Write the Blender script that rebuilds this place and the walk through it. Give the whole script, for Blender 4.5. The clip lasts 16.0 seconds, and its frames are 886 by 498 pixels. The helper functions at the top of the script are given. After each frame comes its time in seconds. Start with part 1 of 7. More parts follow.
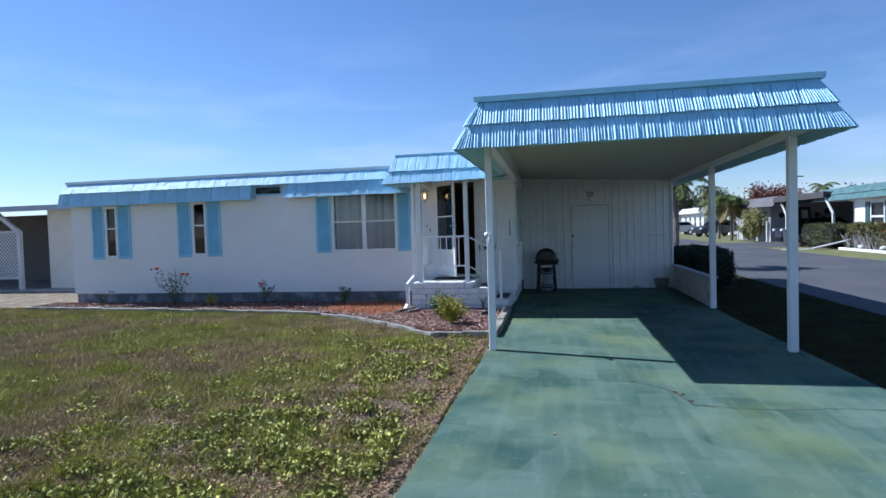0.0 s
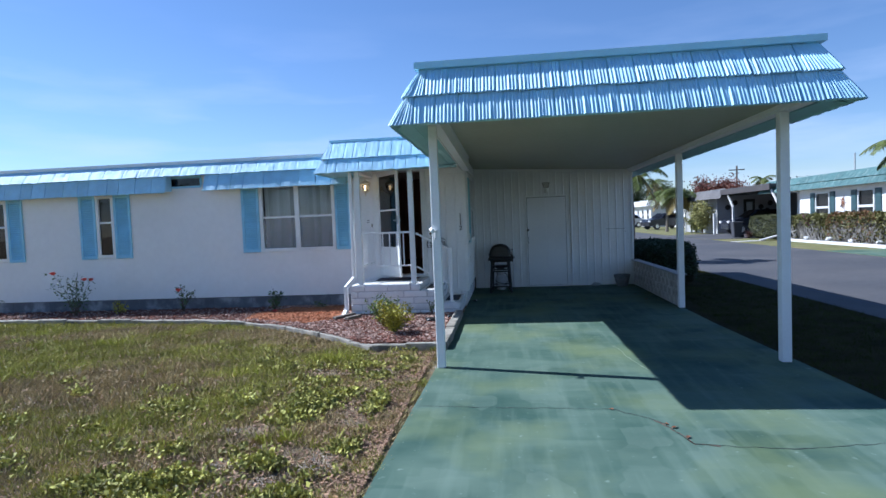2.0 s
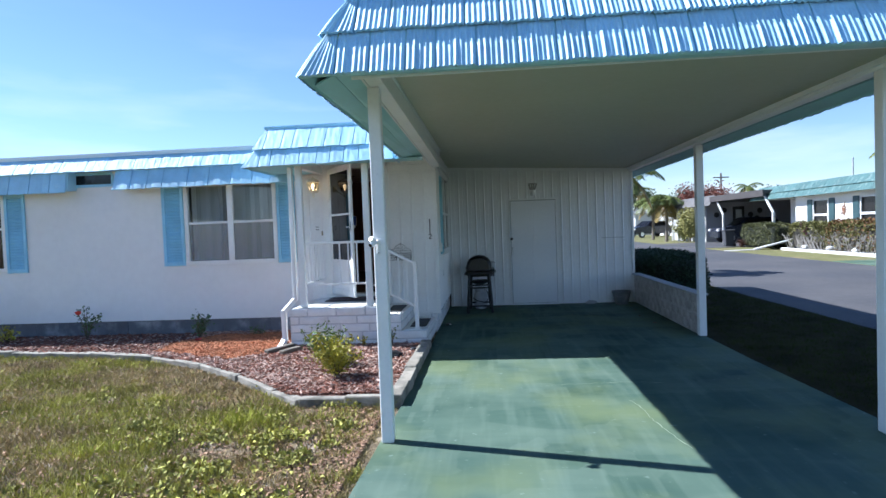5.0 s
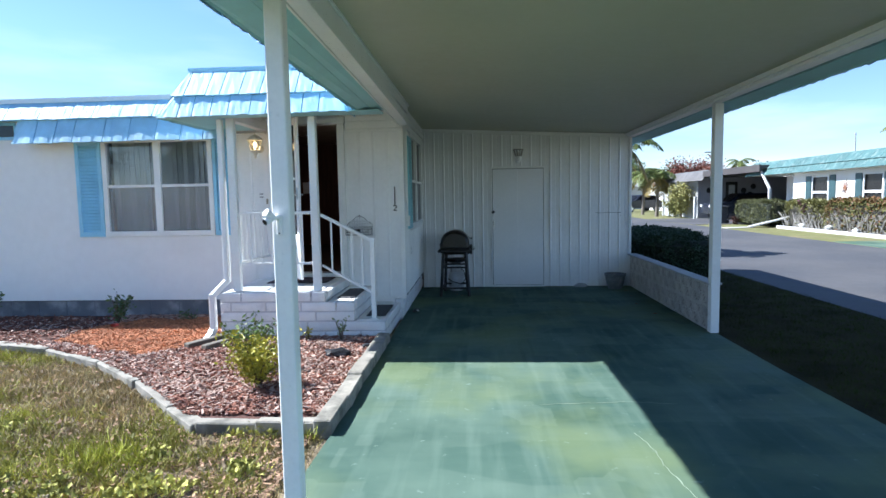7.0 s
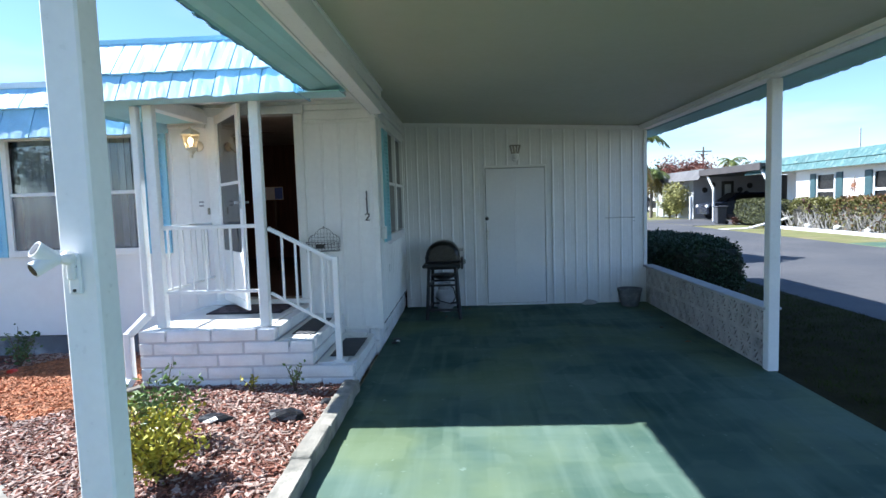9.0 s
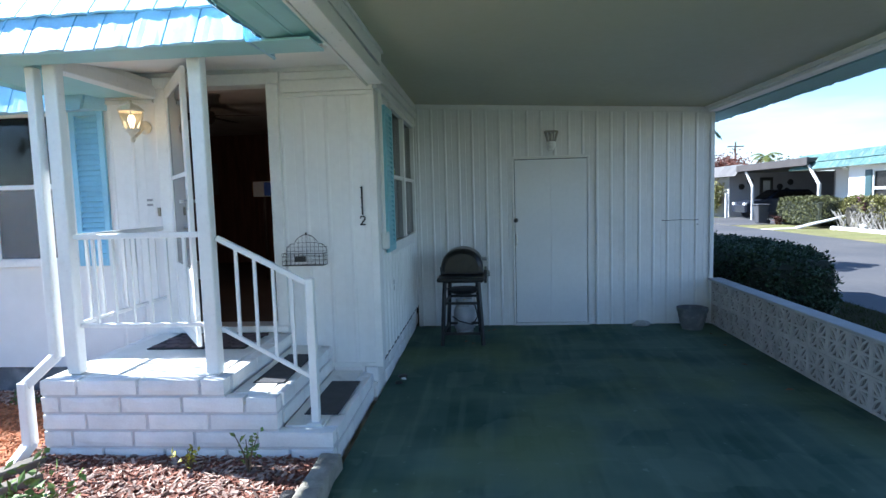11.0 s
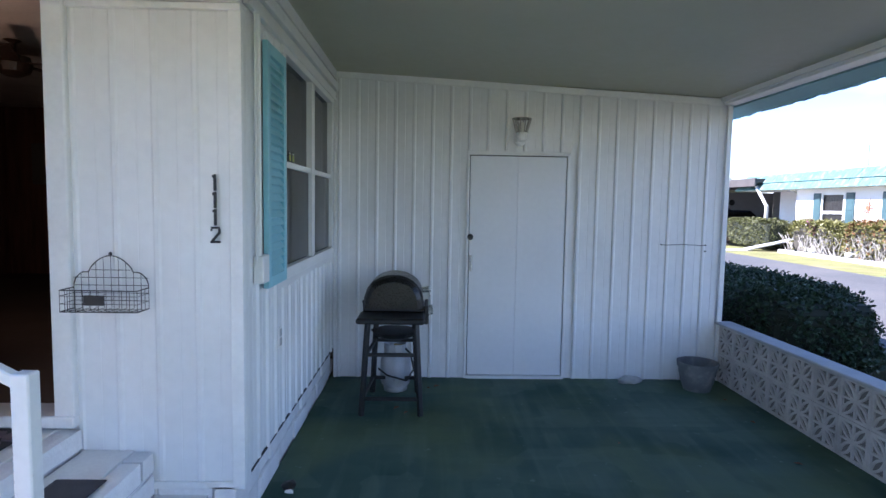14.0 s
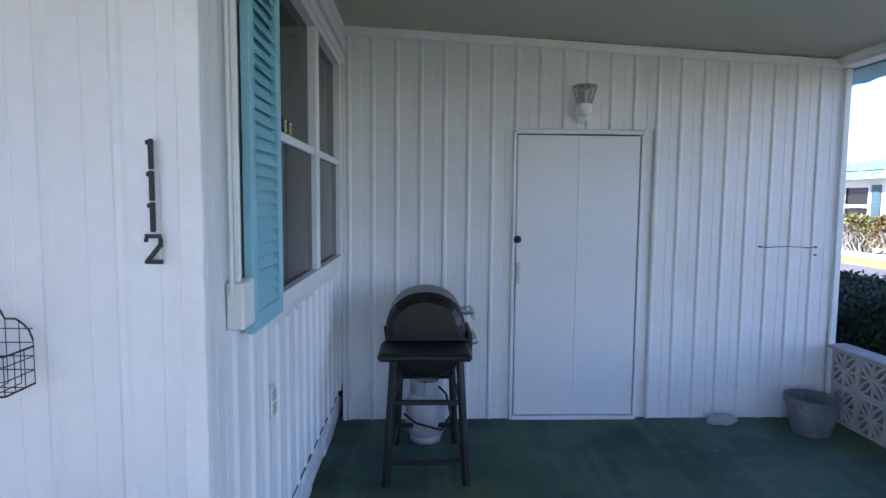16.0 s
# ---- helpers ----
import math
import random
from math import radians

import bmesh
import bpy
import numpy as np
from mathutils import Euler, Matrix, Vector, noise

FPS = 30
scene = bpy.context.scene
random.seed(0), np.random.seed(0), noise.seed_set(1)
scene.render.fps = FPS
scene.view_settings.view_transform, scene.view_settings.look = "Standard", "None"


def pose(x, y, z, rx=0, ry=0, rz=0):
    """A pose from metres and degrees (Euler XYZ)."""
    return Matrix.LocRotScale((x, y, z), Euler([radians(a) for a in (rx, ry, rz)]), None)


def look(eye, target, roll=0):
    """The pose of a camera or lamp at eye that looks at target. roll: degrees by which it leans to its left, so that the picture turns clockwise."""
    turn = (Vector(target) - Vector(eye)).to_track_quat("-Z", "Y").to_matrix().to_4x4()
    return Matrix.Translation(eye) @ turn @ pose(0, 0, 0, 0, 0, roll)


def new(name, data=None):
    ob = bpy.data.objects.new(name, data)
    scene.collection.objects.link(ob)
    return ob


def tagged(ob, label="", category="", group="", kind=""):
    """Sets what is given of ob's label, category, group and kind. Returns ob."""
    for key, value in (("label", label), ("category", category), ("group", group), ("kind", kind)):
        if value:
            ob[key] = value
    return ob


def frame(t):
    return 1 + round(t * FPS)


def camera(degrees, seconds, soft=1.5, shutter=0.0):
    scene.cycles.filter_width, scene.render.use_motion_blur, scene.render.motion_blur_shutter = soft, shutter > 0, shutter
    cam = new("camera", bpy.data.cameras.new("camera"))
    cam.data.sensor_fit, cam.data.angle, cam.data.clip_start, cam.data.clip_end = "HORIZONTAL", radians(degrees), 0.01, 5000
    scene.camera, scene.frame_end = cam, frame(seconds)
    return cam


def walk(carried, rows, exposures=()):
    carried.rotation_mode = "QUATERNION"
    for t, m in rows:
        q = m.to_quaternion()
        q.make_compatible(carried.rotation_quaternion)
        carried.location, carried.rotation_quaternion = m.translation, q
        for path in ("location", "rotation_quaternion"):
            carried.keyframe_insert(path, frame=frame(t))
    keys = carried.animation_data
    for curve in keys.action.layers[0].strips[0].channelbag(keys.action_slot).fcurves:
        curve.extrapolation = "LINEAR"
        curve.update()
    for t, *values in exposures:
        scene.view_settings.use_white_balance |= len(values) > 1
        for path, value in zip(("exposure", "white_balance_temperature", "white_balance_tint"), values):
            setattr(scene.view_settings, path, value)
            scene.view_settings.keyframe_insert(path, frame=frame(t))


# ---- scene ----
cam = camera(75.1, 16.0)
METRES, EYE, TILT, LEAN, TURN = 10.7, 1.59, -1.35, 0.0, 11.1
ROWS = [
    (0.0, 0.0, 0.0, 0.0, -0.02, -0.69, 1.73),
    (0.5, 0.0022, 0.0279, 0.0009, -0.95, -0.78, 1.94),
    (1.0, 0.0051, 0.0552, 0.0004, -2.14, -0.84, 2.0),
    (1.5, 0.014, 0.0835, 0.0005, -2.13, -1.21, 1.5),
    (2.0, 0.0153, 0.114, 0.0016, -4.77, -1.34, 2.4),
    (2.5, 0.0209, 0.1429, 0.0013, -5.39, -1.17, 1.78),
    (3.0, 0.028, 0.1708, 0.0015, -5.15, -0.87, 1.07),
    (3.5, 0.0308, 0.2028, 0.0021, -6.56, -0.54, 2.49),
    (6.0, 0.073, 0.3576, 0.0053, -6.59, -1.03, 2.15),
    (6.5, 0.0827, 0.3895, 0.0057, -8.1, -3.08, 2.35),
    (7.0, 0.0947, 0.4173, 0.0069, -7.69, -3.64, 1.21),
    (7.5, 0.0968, 0.4504, 0.0097, -8.17, -3.47, 1.26),
    (8.0, 0.1055, 0.4814, 0.0098, -8.1, -2.94, 1.07),
    (8.5, 0.1127, 0.5145, 0.0108, -7.2, -3.71, 1.17),
    (9.0, 0.1178, 0.5493, 0.0127, -8.79, -3.36, 2.02),
    (11.5, 0.1462, 0.7178, 0.0191, -6.32, -3.74, 1.53),
    (12.0, 0.1564, 0.7472, 0.0182, -6.35, -3.7, 0.54),
    (12.5, 0.1605, 0.7794, 0.0183, -4.65, -3.75, 0.48),
    (13.0, 0.1614, 0.8112, 0.0198, -7.99, -3.81, 0.19),
    (13.5, 0.1679, 0.8379, 0.0202, -9.61, -3.57, -0.57),
    (14.0, 0.1723, 0.863, 0.022, -12.52, -3.12, -0.68),
    (14.5, 0.1744, 0.8909, 0.0224, -16.79, -2.88, 0.09),
    (15.0, 0.1794, 0.9197, 0.0228, -14.15, -3.44, -0.05),
    (15.5, 0.1736, 0.9502, 0.0218, -12.61, -3.37, 0.53),
    (16.0, 0.1665, 0.9761, 0.0216, -13.13, -3.34, -0.17),
]
walk(cam, [(t, pose(0, 0, EYE, TILT, LEAN, TURN) @ pose(METRES * x, METRES * y, METRES * z, 90 + pitch, roll, yaw)) for t, x, y, z, yaw, pitch, roll in ROWS],
     [(0.0, 0.59, 5080, 16), (3.5, 0.92, 5250, 17), (6.5, 1.37, 5420, 14), (9.0, 1.6, 5400, 13), (11.5, 1.93, 5330, 13), (13.0, 2.22, 5400, 20), (14.0, 2.37, 5500, 26), (16.0, 2.50, 5450, 29)])

# ---- light ----
SUN_DIR = Vector((-0.978, 0.25, 1.0)).normalized()
sun = new("sun", bpy.data.lights.new("sun", "SUN"))
sun.data.energy, sun.data.angle, sun.data.color = 5.0, radians(0.53), (1.0, 0.945, 0.80)
sun.matrix_basis = look(SUN_DIR * 60, (0, 0, 0))
world = bpy.data.worlds.new("sky")
scene.world = world
world.use_nodes = True
wn = world.node_tree
sky = wn.nodes.new("ShaderNodeTexSky")
sky.sky_type, sky.sun_disc = "NISHITA", False
sky.sun_elevation = math.asin(SUN_DIR.z)
sky.sun_rotation = math.atan2(SUN_DIR.x, SUN_DIR.y)
sky.altitude, sky.air_density, sky.dust_density, sky.ozone_density = 700, 1.15, 0.05, 3.2
# thin broken cloud low in the sky
tc, mp_c, nz, rg, sep, band, mul, mixc = (wn.nodes.new(k) for k in ("ShaderNodeTexCoord", "ShaderNodeMapping", "ShaderNodeTexNoise", "ShaderNodeMapRange", "ShaderNodeSeparateXYZ", "ShaderNodeMapRange", "ShaderNodeMath", "ShaderNodeMix"))
mp_c.inputs["Scale"].default_value = (2.2, 2.2, 11.0)
nz.inputs["Scale"].default_value, nz.inputs["Detail"].default_value = 1.6, 7.0
rg.inputs[1].default_value, rg.inputs[2].default_value = 0.50, 0.72
band.inputs[1].default_value, band.inputs[2].default_value, band.inputs[3].default_value, band.inputs[4].default_value = 0.05, 0.34, 0.5, 0.0
mul.operation, mixc.data_type = "MULTIPLY", "RGBA"
mixc.inputs[7].default_value = (7.0, 7.6, 8.6, 1)
wn.links.new(tc.outputs["Generated"], mp_c.inputs[0])
wn.links.new(tc.outputs["Generated"], sep.inputs[0])
wn.links.new(mp_c.outputs[0], nz.inputs["Vector"])
wn.links.new(nz.outputs[0], rg.inputs[0])
wn.links.new(sep.outputs[2], band.inputs[0])
wn.links.new(rg.outputs[0], mul.inputs[0])
wn.links.new(band.outputs[0], mul.inputs[1])
wn.links.new(mul.outputs[0], mixc.inputs[0])
wn.links.new(sky.outputs[0], mixc.inputs[6])
wn.links.new(mixc.outputs[2], wn.nodes["Background"].inputs[0])
wn.nodes["Background"].inputs[1].default_value = 0.071


# ---- materials ----
def mat(name, base, rough=0.5, metal=0.0, var=0.12, scale=2.5, bump=0.15, bscale=60.0, dist=0.003, other=None, mix=(0.52, 0.68), oscale=1.2, rand=0.0, spec=0.5, stretch=(1, 1, 1)):
    """A surface with fine relief, broad and small colour variation, an optional second colour in patches, and a shift from piece to piece."""
    m = bpy.data.materials.new(name)
    m.use_nodes = True
    nt = m.node_tree
    N, L = nt.nodes, nt.links
    b = N["Principled BSDF"]
    geo = N.new("ShaderNodeNewGeometry")
    mp = N.new("ShaderNodeMapping")
    mp.inputs["Scale"].default_value = stretch
    L.new(geo.outputs["Position"], mp.inputs[0])

    def noi(s, detail=4.0):
        n = N.new("ShaderNodeTexNoise")
        n.inputs["Scale"].default_value, n.inputs["Detail"].default_value = s, detail
        L.new(mp.outputs[0], n.inputs["Vector"])
        return n.outputs[0]

    def ramp(src, lo, hi, a, c):
        r = N.new("ShaderNodeMapRange")
        r.inputs[1].default_value, r.inputs[2].default_value, r.inputs[3].default_value, r.inputs[4].default_value = lo, hi, a, c
        L.new(src, r.inputs[0])
        return r.outputs[0]

    def mult(a, c):
        x = N.new("ShaderNodeMath")
        x.operation = "MULTIPLY"
        L.new(a, x.inputs[0])
        L.new(c, x.inputs[1])
        return x.outputs[0]

    broad, fine = noi(scale), noi(scale * 14, 6.0)
    val = mult(ramp(broad, 0.3, 0.7, 1 - var, 1 + var), ramp(fine, 0.3, 0.7, 1 - var * 0.6, 1 + var * 0.6))
    if rand:
        oi = N.new("ShaderNodeObjectInfo")
        val = mult(val, ramp(oi.outputs["Random"], 0, 1, 1 - rand, 1 + rand))
    col = N.new("ShaderNodeMix")
    col.data_type = "RGBA"
    col.inputs[6].default_value = (*base, 1)
    col.inputs[7].default_value = (*(other or base), 1)
    if other:
        L.new(ramp(noi(oscale, 7.0), mix[0], mix[1], 0, 1), col.inputs[0])
    sc = N.new("ShaderNodeVectorMath")
    sc.operation = "SCALE"
    L.new(col.outputs[2], sc.inputs[0])
    L.new(val, sc.inputs[3])
    L.new(sc.outputs[0], b.inputs["Base Color"])
    b.inputs["Metallic"].default_value = metal
    b.inputs["Specular IOR Level"].default_value = spec
    L.new(ramp(fine, 0.3, 0.7, max(rough - 0.08, 0.02), min(rough + 0.08, 1)), b.inputs["Roughness"])
    if bump:
        bp = N.new("ShaderNodeBump")
        bp.inputs["Strength"].default_value, bp.inputs["Distance"].default_value = bump, dist
        L.new(noi(bscale, 5.0), bp.inputs["Height"])
        L.new(bp.outputs[0], b.inputs["Normal"])
    return m


def island(m, amount):
    """Lets the colour of each loose piece of a joined mesh differ."""
    nt = m.node_tree
    b = nt.nodes["Principled BSDF"]
    src = b.inputs["Base Color"].links[0].from_socket
    g = nt.nodes.new("ShaderNodeNewGeometry")
    r = nt.nodes.new("ShaderNodeMapRange")
    r.inputs[3].default_value, r.inputs[4].default_value = 1 - amount, 1 + amount
    nt.links.new(g.outputs["Random Per Island"], r.inputs[0])
    s2 = nt.nodes.new("ShaderNodeVectorMath")
    s2.operation = "SCALE"
    nt.links.new(src, s2.inputs[0])
    nt.links.new(r.outputs[0], s2.inputs[3])
    nt.links.new(s2.outputs[0], b.inputs["Base Color"])
    return m


def glass(name, tint=(0.75, 0.8, 0.8), see=0.55):
    """Window glass: mostly clear, with a mirror-like front."""
    m = bpy.data.materials.new(name)
    m.use_nodes = True
    N, L = m.node_tree.nodes, m.node_tree.links
    out = N["Material Output"]
    tr, gl, mx, fr = N.new("ShaderNodeBsdfTransparent"), N.new("ShaderNodeBsdfGlossy"), N.new("ShaderNodeMixShader"), N.new("ShaderNodeFresnel")
    tr.inputs[0].default_value = (*[c * see for c in tint], 1)
    gl.inputs["Roughness"].default_value = 0.02
    fr.inputs[0].default_value = 1.6
    L.new(fr.outputs[0], mx.inputs[0])
    L.new(tr.outputs[0], mx.inputs[1])
    L.new(gl.outputs[0], mx.inputs[2])
    L.new(mx.outputs[0], out.inputs[0])
    return m


def glow(name, colour, strength):
    m = bpy.data.materials.new(name)
    m.use_nodes = True
    b = m.node_tree.nodes["Principled BSDF"]
    b.inputs["Base Color"].default_value = (*colour, 1)
    b.inputs["Emission Color"].default_value = (*colour, 1)
    b.inputs["Emission Strength"].default_value = strength
    return m


WHITE_WALL = mat("white_wall_paint", (0.80, 0.79, 0.78), 0.55, var=0.035, scale=0.7, bump=0.2, bscale=90, other=(0.74, 0.73, 0.71), mix=(0.56, 0.8), oscale=0.8)
SIDING = mat("white_metal_siding", (0.79, 0.79, 0.78), 0.38, var=0.04, scale=1.4, bump=0.12, bscale=45, other=(0.70, 0.70, 0.69), mix=(0.6, 0.8), oscale=1.6, rand=0.02)
TRIM = mat("white_trim_paint", (0.80, 0.80, 0.78), 0.42, var=0.05, scale=3, bump=0.15, bscale=80, other=(0.60, 0.58, 0.54), mix=(0.66, 0.82), oscale=5)
POST_WHITE = mat("white_post_paint", (0.80, 0.80, 0.79), 0.35, var=0.04, scale=3, bump=0.1, bscale=70, other=(0.66, 0.64, 0.60), mix=(0.66, 0.85), oscale=6)
SHINGLE = mat("sky_blue_roof_paint", (0.37, 0.61, 0.77), 0.6, var=0.08, scale=5, bump=0.45, bscale=45, other=(0.44, 0.67, 0.80), mix=(0.6, 0.75), oscale=7, rand=0.08)
TEAL = mat("teal_soffit_paint", (0.36, 0.62, 0.66), 0.5, var=0.06, scale=2, bump=0.1)
ROOF_CAP = mat("pale_roof_edge", (0.74, 0.82, 0.85), 0.4, var=0.05, scale=3, bump=0.1)
CAP_BLUE = mat("light_blue_roof_edge", (0.42, 0.70, 0.82), 0.4, var=0.05, scale=3, bump=0.1)
# off-white ceiling; shade and green bounce are put into this dimmer cream
CEIL = mat("shade_dim_cream_ceiling", (0.45, 0.445, 0.33), 0.45, var=0.04, scale=1.0, bump=0.1, bscale=30)
SHUTTER = mat("light_blue_shutter_paint", (0.30, 0.58, 0.76), 0.45, var=0.07, scale=4, bump=0.12, rand=0.03)
SHUTTER_TEAL = mat("blue_green_shutter_paint", (0.27, 0.55, 0.63), 0.45, var=0.07, scale=4, bump=0.12)
BLOCK_WHITE = mat("white_painted_block", (0.78, 0.77, 0.76), 0.6, var=0.07, scale=7, bump=0.6, bscale=38, dist=0.006, other=(0.62, 0.6, 0.58), mix=(0.62, 0.78), oscale=6, rand=0.05)
MORTAR_WHITE = mat("painted_mortar", (0.56, 0.55, 0.56), 0.8, var=0.1, scale=8, bump=0.4)
SKIRT = mat("blue_grey_block", (0.14, 0.145, 0.16), 0.75, var=0.15, scale=4, bump=0.5, bscale=40, dist=0.005, other=(0.30, 0.30, 0.30), mix=(0.48, 0.70), oscale=4, rand=0.15)
PORCH_TOP = mat("worn_white_porch_paint", (0.76, 0.75, 0.72), 0.6, var=0.07, scale=4, bump=0.3, bscale=60, other=(0.46, 0.45, 0.42), mix=(0.62, 0.76), oscale=5)
DARK_WOOD = mat("dark_wood_panelling", (0.12, 0.052, 0.034), 0.5, var=0.3, scale=3, bump=0.1, stretch=(6, 6, 0.6))
GLASS = glass("window_glass", (0.9, 0.92, 0.92), 0.95)
GLASS_DARK = glass("dark_window_glass", (0.5, 0.55, 0.58), 0.35)
BLACK = mat("black_metal", (0.015, 0.015, 0.016), 0.48, var=0.2, scale=6, bump=0.1)
BLACK_GLOSS = mat("black_enamel", (0.012, 0.011, 0.011), 0.30, spec=0.4, var=0.3, scale=8, bump=0.05)
CHROME = mat("brushed_steel", (0.6, 0.6, 0.6), 0.28, metal=1.0, var=0.1, scale=12, bump=0.05)
RUBBER = mat("dark_grey_rubber", (0.045, 0.047, 0.055), 0.75, var=0.2, scale=12, bump=0.5, bscale=200, dist=0.002)


def driveway_material():
    m = mat("green_painted_concrete", (0.040, 0.080, 0.063), 0.78, var=0.07, scale=1.1, bump=0.15, bscale=110, dist=0.002, other=(0.110, 0.164, 0.126), mix=(0.36, 0.68), spec=0.12, oscale=1.3, stretch=(0.8, 1.1, 1))
    nt = m.node_tree
    N, L = nt.nodes, nt.links
    b = N["Principled BSDF"]
    src = b.inputs["Base Color"].links[0].from_socket
    geo = N.new("ShaderNodeNewGeometry")
    def lay_over(fac, lo, hi, colour, most):
        nonlocal src
        r, x = N.new("ShaderNodeMapRange"), N.new("ShaderNodeMix")
        r.inputs[1].default_value, r.inputs[2].default_value, r.inputs[4].default_value = lo, hi, most
        L.new(fac, r.inputs[0])
        x.data_type = "RGBA"
        L.new(r.outputs[0], x.inputs[0])
        L.new(src, x.inputs[6])
        x.inputs[7].default_value = (*colour, 1)
        src = x.outputs[2]

    def moved(scl, wobble=0.0):
        mp = N.new("ShaderNodeMapping")
        mp.inputs["Scale"].default_value = scl
        L.new(geo.outputs["Position"], mp.inputs[0])
        if not wobble:
            return mp.outputs[0]
        n, a = N.new("ShaderNodeTexNoise"), N.new("ShaderNodeMixRGB")
        n.inputs["Scale"].default_value = 4.0
        L.new(geo.outputs["Position"], n.inputs["Vector"])
        a.inputs[0].default_value = wobble
        L.new(mp.outputs[0], a.inputs[1])
        L.new(n.outputs["Color"], a.inputs[2])
        return a.outputs[0]

    # roller-width rectangles of paint, laid along and across the drive
    for scl, colour, most, lo, hi in (((1.9, 0.75, 1), (0.118, 0.175, 0.140), 0.38, 0.35, 0.75), ((0.75, 2.1, 1), (0.04, 0.086, 0.068), 0.36, 0.45, 0.8), ((3.4, 2.6, 1), (0.15, 0.205, 0.165), 0.26, 0.55, 0.85)):
        v = N.new("ShaderNodeTexVoronoi")
        v.distance = "CHEBYCHEV"
        v.feature = "SMOOTH_F1"
        v.inputs["Scale"].default_value, v.inputs["Smoothness"].default_value, v.inputs["Randomness"].default_value = 1.0, 0.10, 0.75
        L.new(moved(scl, 0.06), v.inputs["Vector"])
        sp = N.new("ShaderNodeSeparateColor")
        L.new(v.outputs["Color"], sp.inputs[0])
        lay_over(sp.outputs[0], lo, hi, colour, most)
    # roller streaks, yellow-green patches, chips and thin cross marks
    for scl, lo, hi, colour, most, kind in (((9.0, 0.7, 1), 0.50, 0.72, (0.17, 0.235, 0.19), 0.30, 4.0), ((0.7, 8.0, 1), 0.54, 0.72, (0.05, 0.095, 0.075), 0.22, 4.0), ((0.9, 0.7, 1), 0.48, 0.66, (0.15, 0.19, 0.085), 0.55, 5.0), ((14, 14, 1), 0.66, 0.74, (0.24, 0.32, 0.27), 0.4, 6.0)):
        n = N.new("ShaderNodeTexNoise")
        L.new(moved(scl), n.inputs["Vector"])
        n.inputs["Scale"].default_value, n.inputs["Detail"].default_value = 1.0, kind
        lay_over(n.outputs[0], lo, hi, colour, most)
    L.new(src, b.inputs["Base Color"])
    return m


DRIVE = driveway_material()
LAWN = mat("dry_lawn_soil", (0.18, 0.138, 0.082), 0.95, var=0.35, scale=3.5, bump=1.0, bscale=60, dist=0.03, other=(0.36, 0.31, 0.25), mix=(0.54, 0.68), oscale=2.6)
# dark soil, lowered further in colour to carry the carport's shade
SHADE_SOIL = mat("shade_dark_soil", (0.033, 0.029, 0.012), 0.95, spec=0.05, var=0.3, scale=2, bump=0.8, bscale=60, dist=0.02)
ASPHALT = mat("grey_asphalt", (0.056, 0.057, 0.064), 0.85, var=0.08, scale=0.5, bump=0.5, bscale=150, dist=0.004, other=(0.075, 0.073, 0.076), mix=(0.45, 0.6), oscale=0.3)


# ---- builders ----
def part(name, bm, material, parent=None, label="", smooth=False):
    me = bpy.data.meshes.new(name)
    bm.normal_update()
    bm.to_mesh(me)
    bm.free()
    if smooth:
        me.shade_smooth()
    me.materials.append(material)
    ob = new(name, me)
    hang(ob, parent)
    if label:
        ob["label"] = label
    return ob


def hang(ob, parent):
    if parent is not None:
        ob.parent = parent
        if parent.parent is None:
            ob.matrix_parent_inverse = parent.matrix_basis.inverted()
    return ob


def piece(name, me, m, parent):
    ob = new(name, me)
    hang(ob, parent)
    ob.matrix_basis = m
    return ob


def mesh_of(name, bm, material, smooth=False):
    me = bpy.data.meshes.new(name)
    bm.normal_update()
    bm.to_mesh(me)
    bm.free()
    if smooth:
        me.shade_smooth()
    me.materials.append(material)
    return me


def thing(name, at, label, category, group="", kind=""):
    ob = new(name)
    ob.empty_display_size = 0.1
    ob.matrix_basis = Matrix.Translation(at)
    return tagged(ob, label, category, group, kind)


def box(bm, x0, x1, y0, y1, z0, z1, bevel=0.0, m=None):
    r = bmesh.ops.create_cube(bm, size=1.0, matrix=Matrix.Translation(((x0 + x1) / 2, (y0 + y1) / 2, (z0 + z1) / 2)) @ Matrix.Diagonal((x1 - x0, y1 - y0, z1 - z0, 1)))
    vs = r["verts"]
    if bevel:
        es = list({e for v in vs for e in v.link_edges})
        q = bmesh.ops.bevel(bm, geom=es, offset=bevel, segments=1, affect="EDGES")
        vs = list({v for f in q["faces"] for v in f.verts} | {v for v in vs if v.is_valid})
    if m is not None:
        bmesh.ops.transform(bm, matrix=m, verts=vs)
    return bm


def boxes(*rows, bevel=0.0):
    bm = bmesh.new()
    for r in rows:
        box(bm, *r, bevel=bevel)
    return bm


def rod(bm, a, c, r0, r1=None, n=8, caps=True):
    a, c = Vector(a), Vector(c)
    d = c - a
    m = Matrix.Translation((a + c) / 2) @ d.to_track_quat("Z", "Y").to_matrix().to_4x4()
    bmesh.ops.create_cone(bm, cap_ends=caps, segments=n, radius1=r0, radius2=r0 if r1 is None else r1, depth=d.length, matrix=m)
    return bm


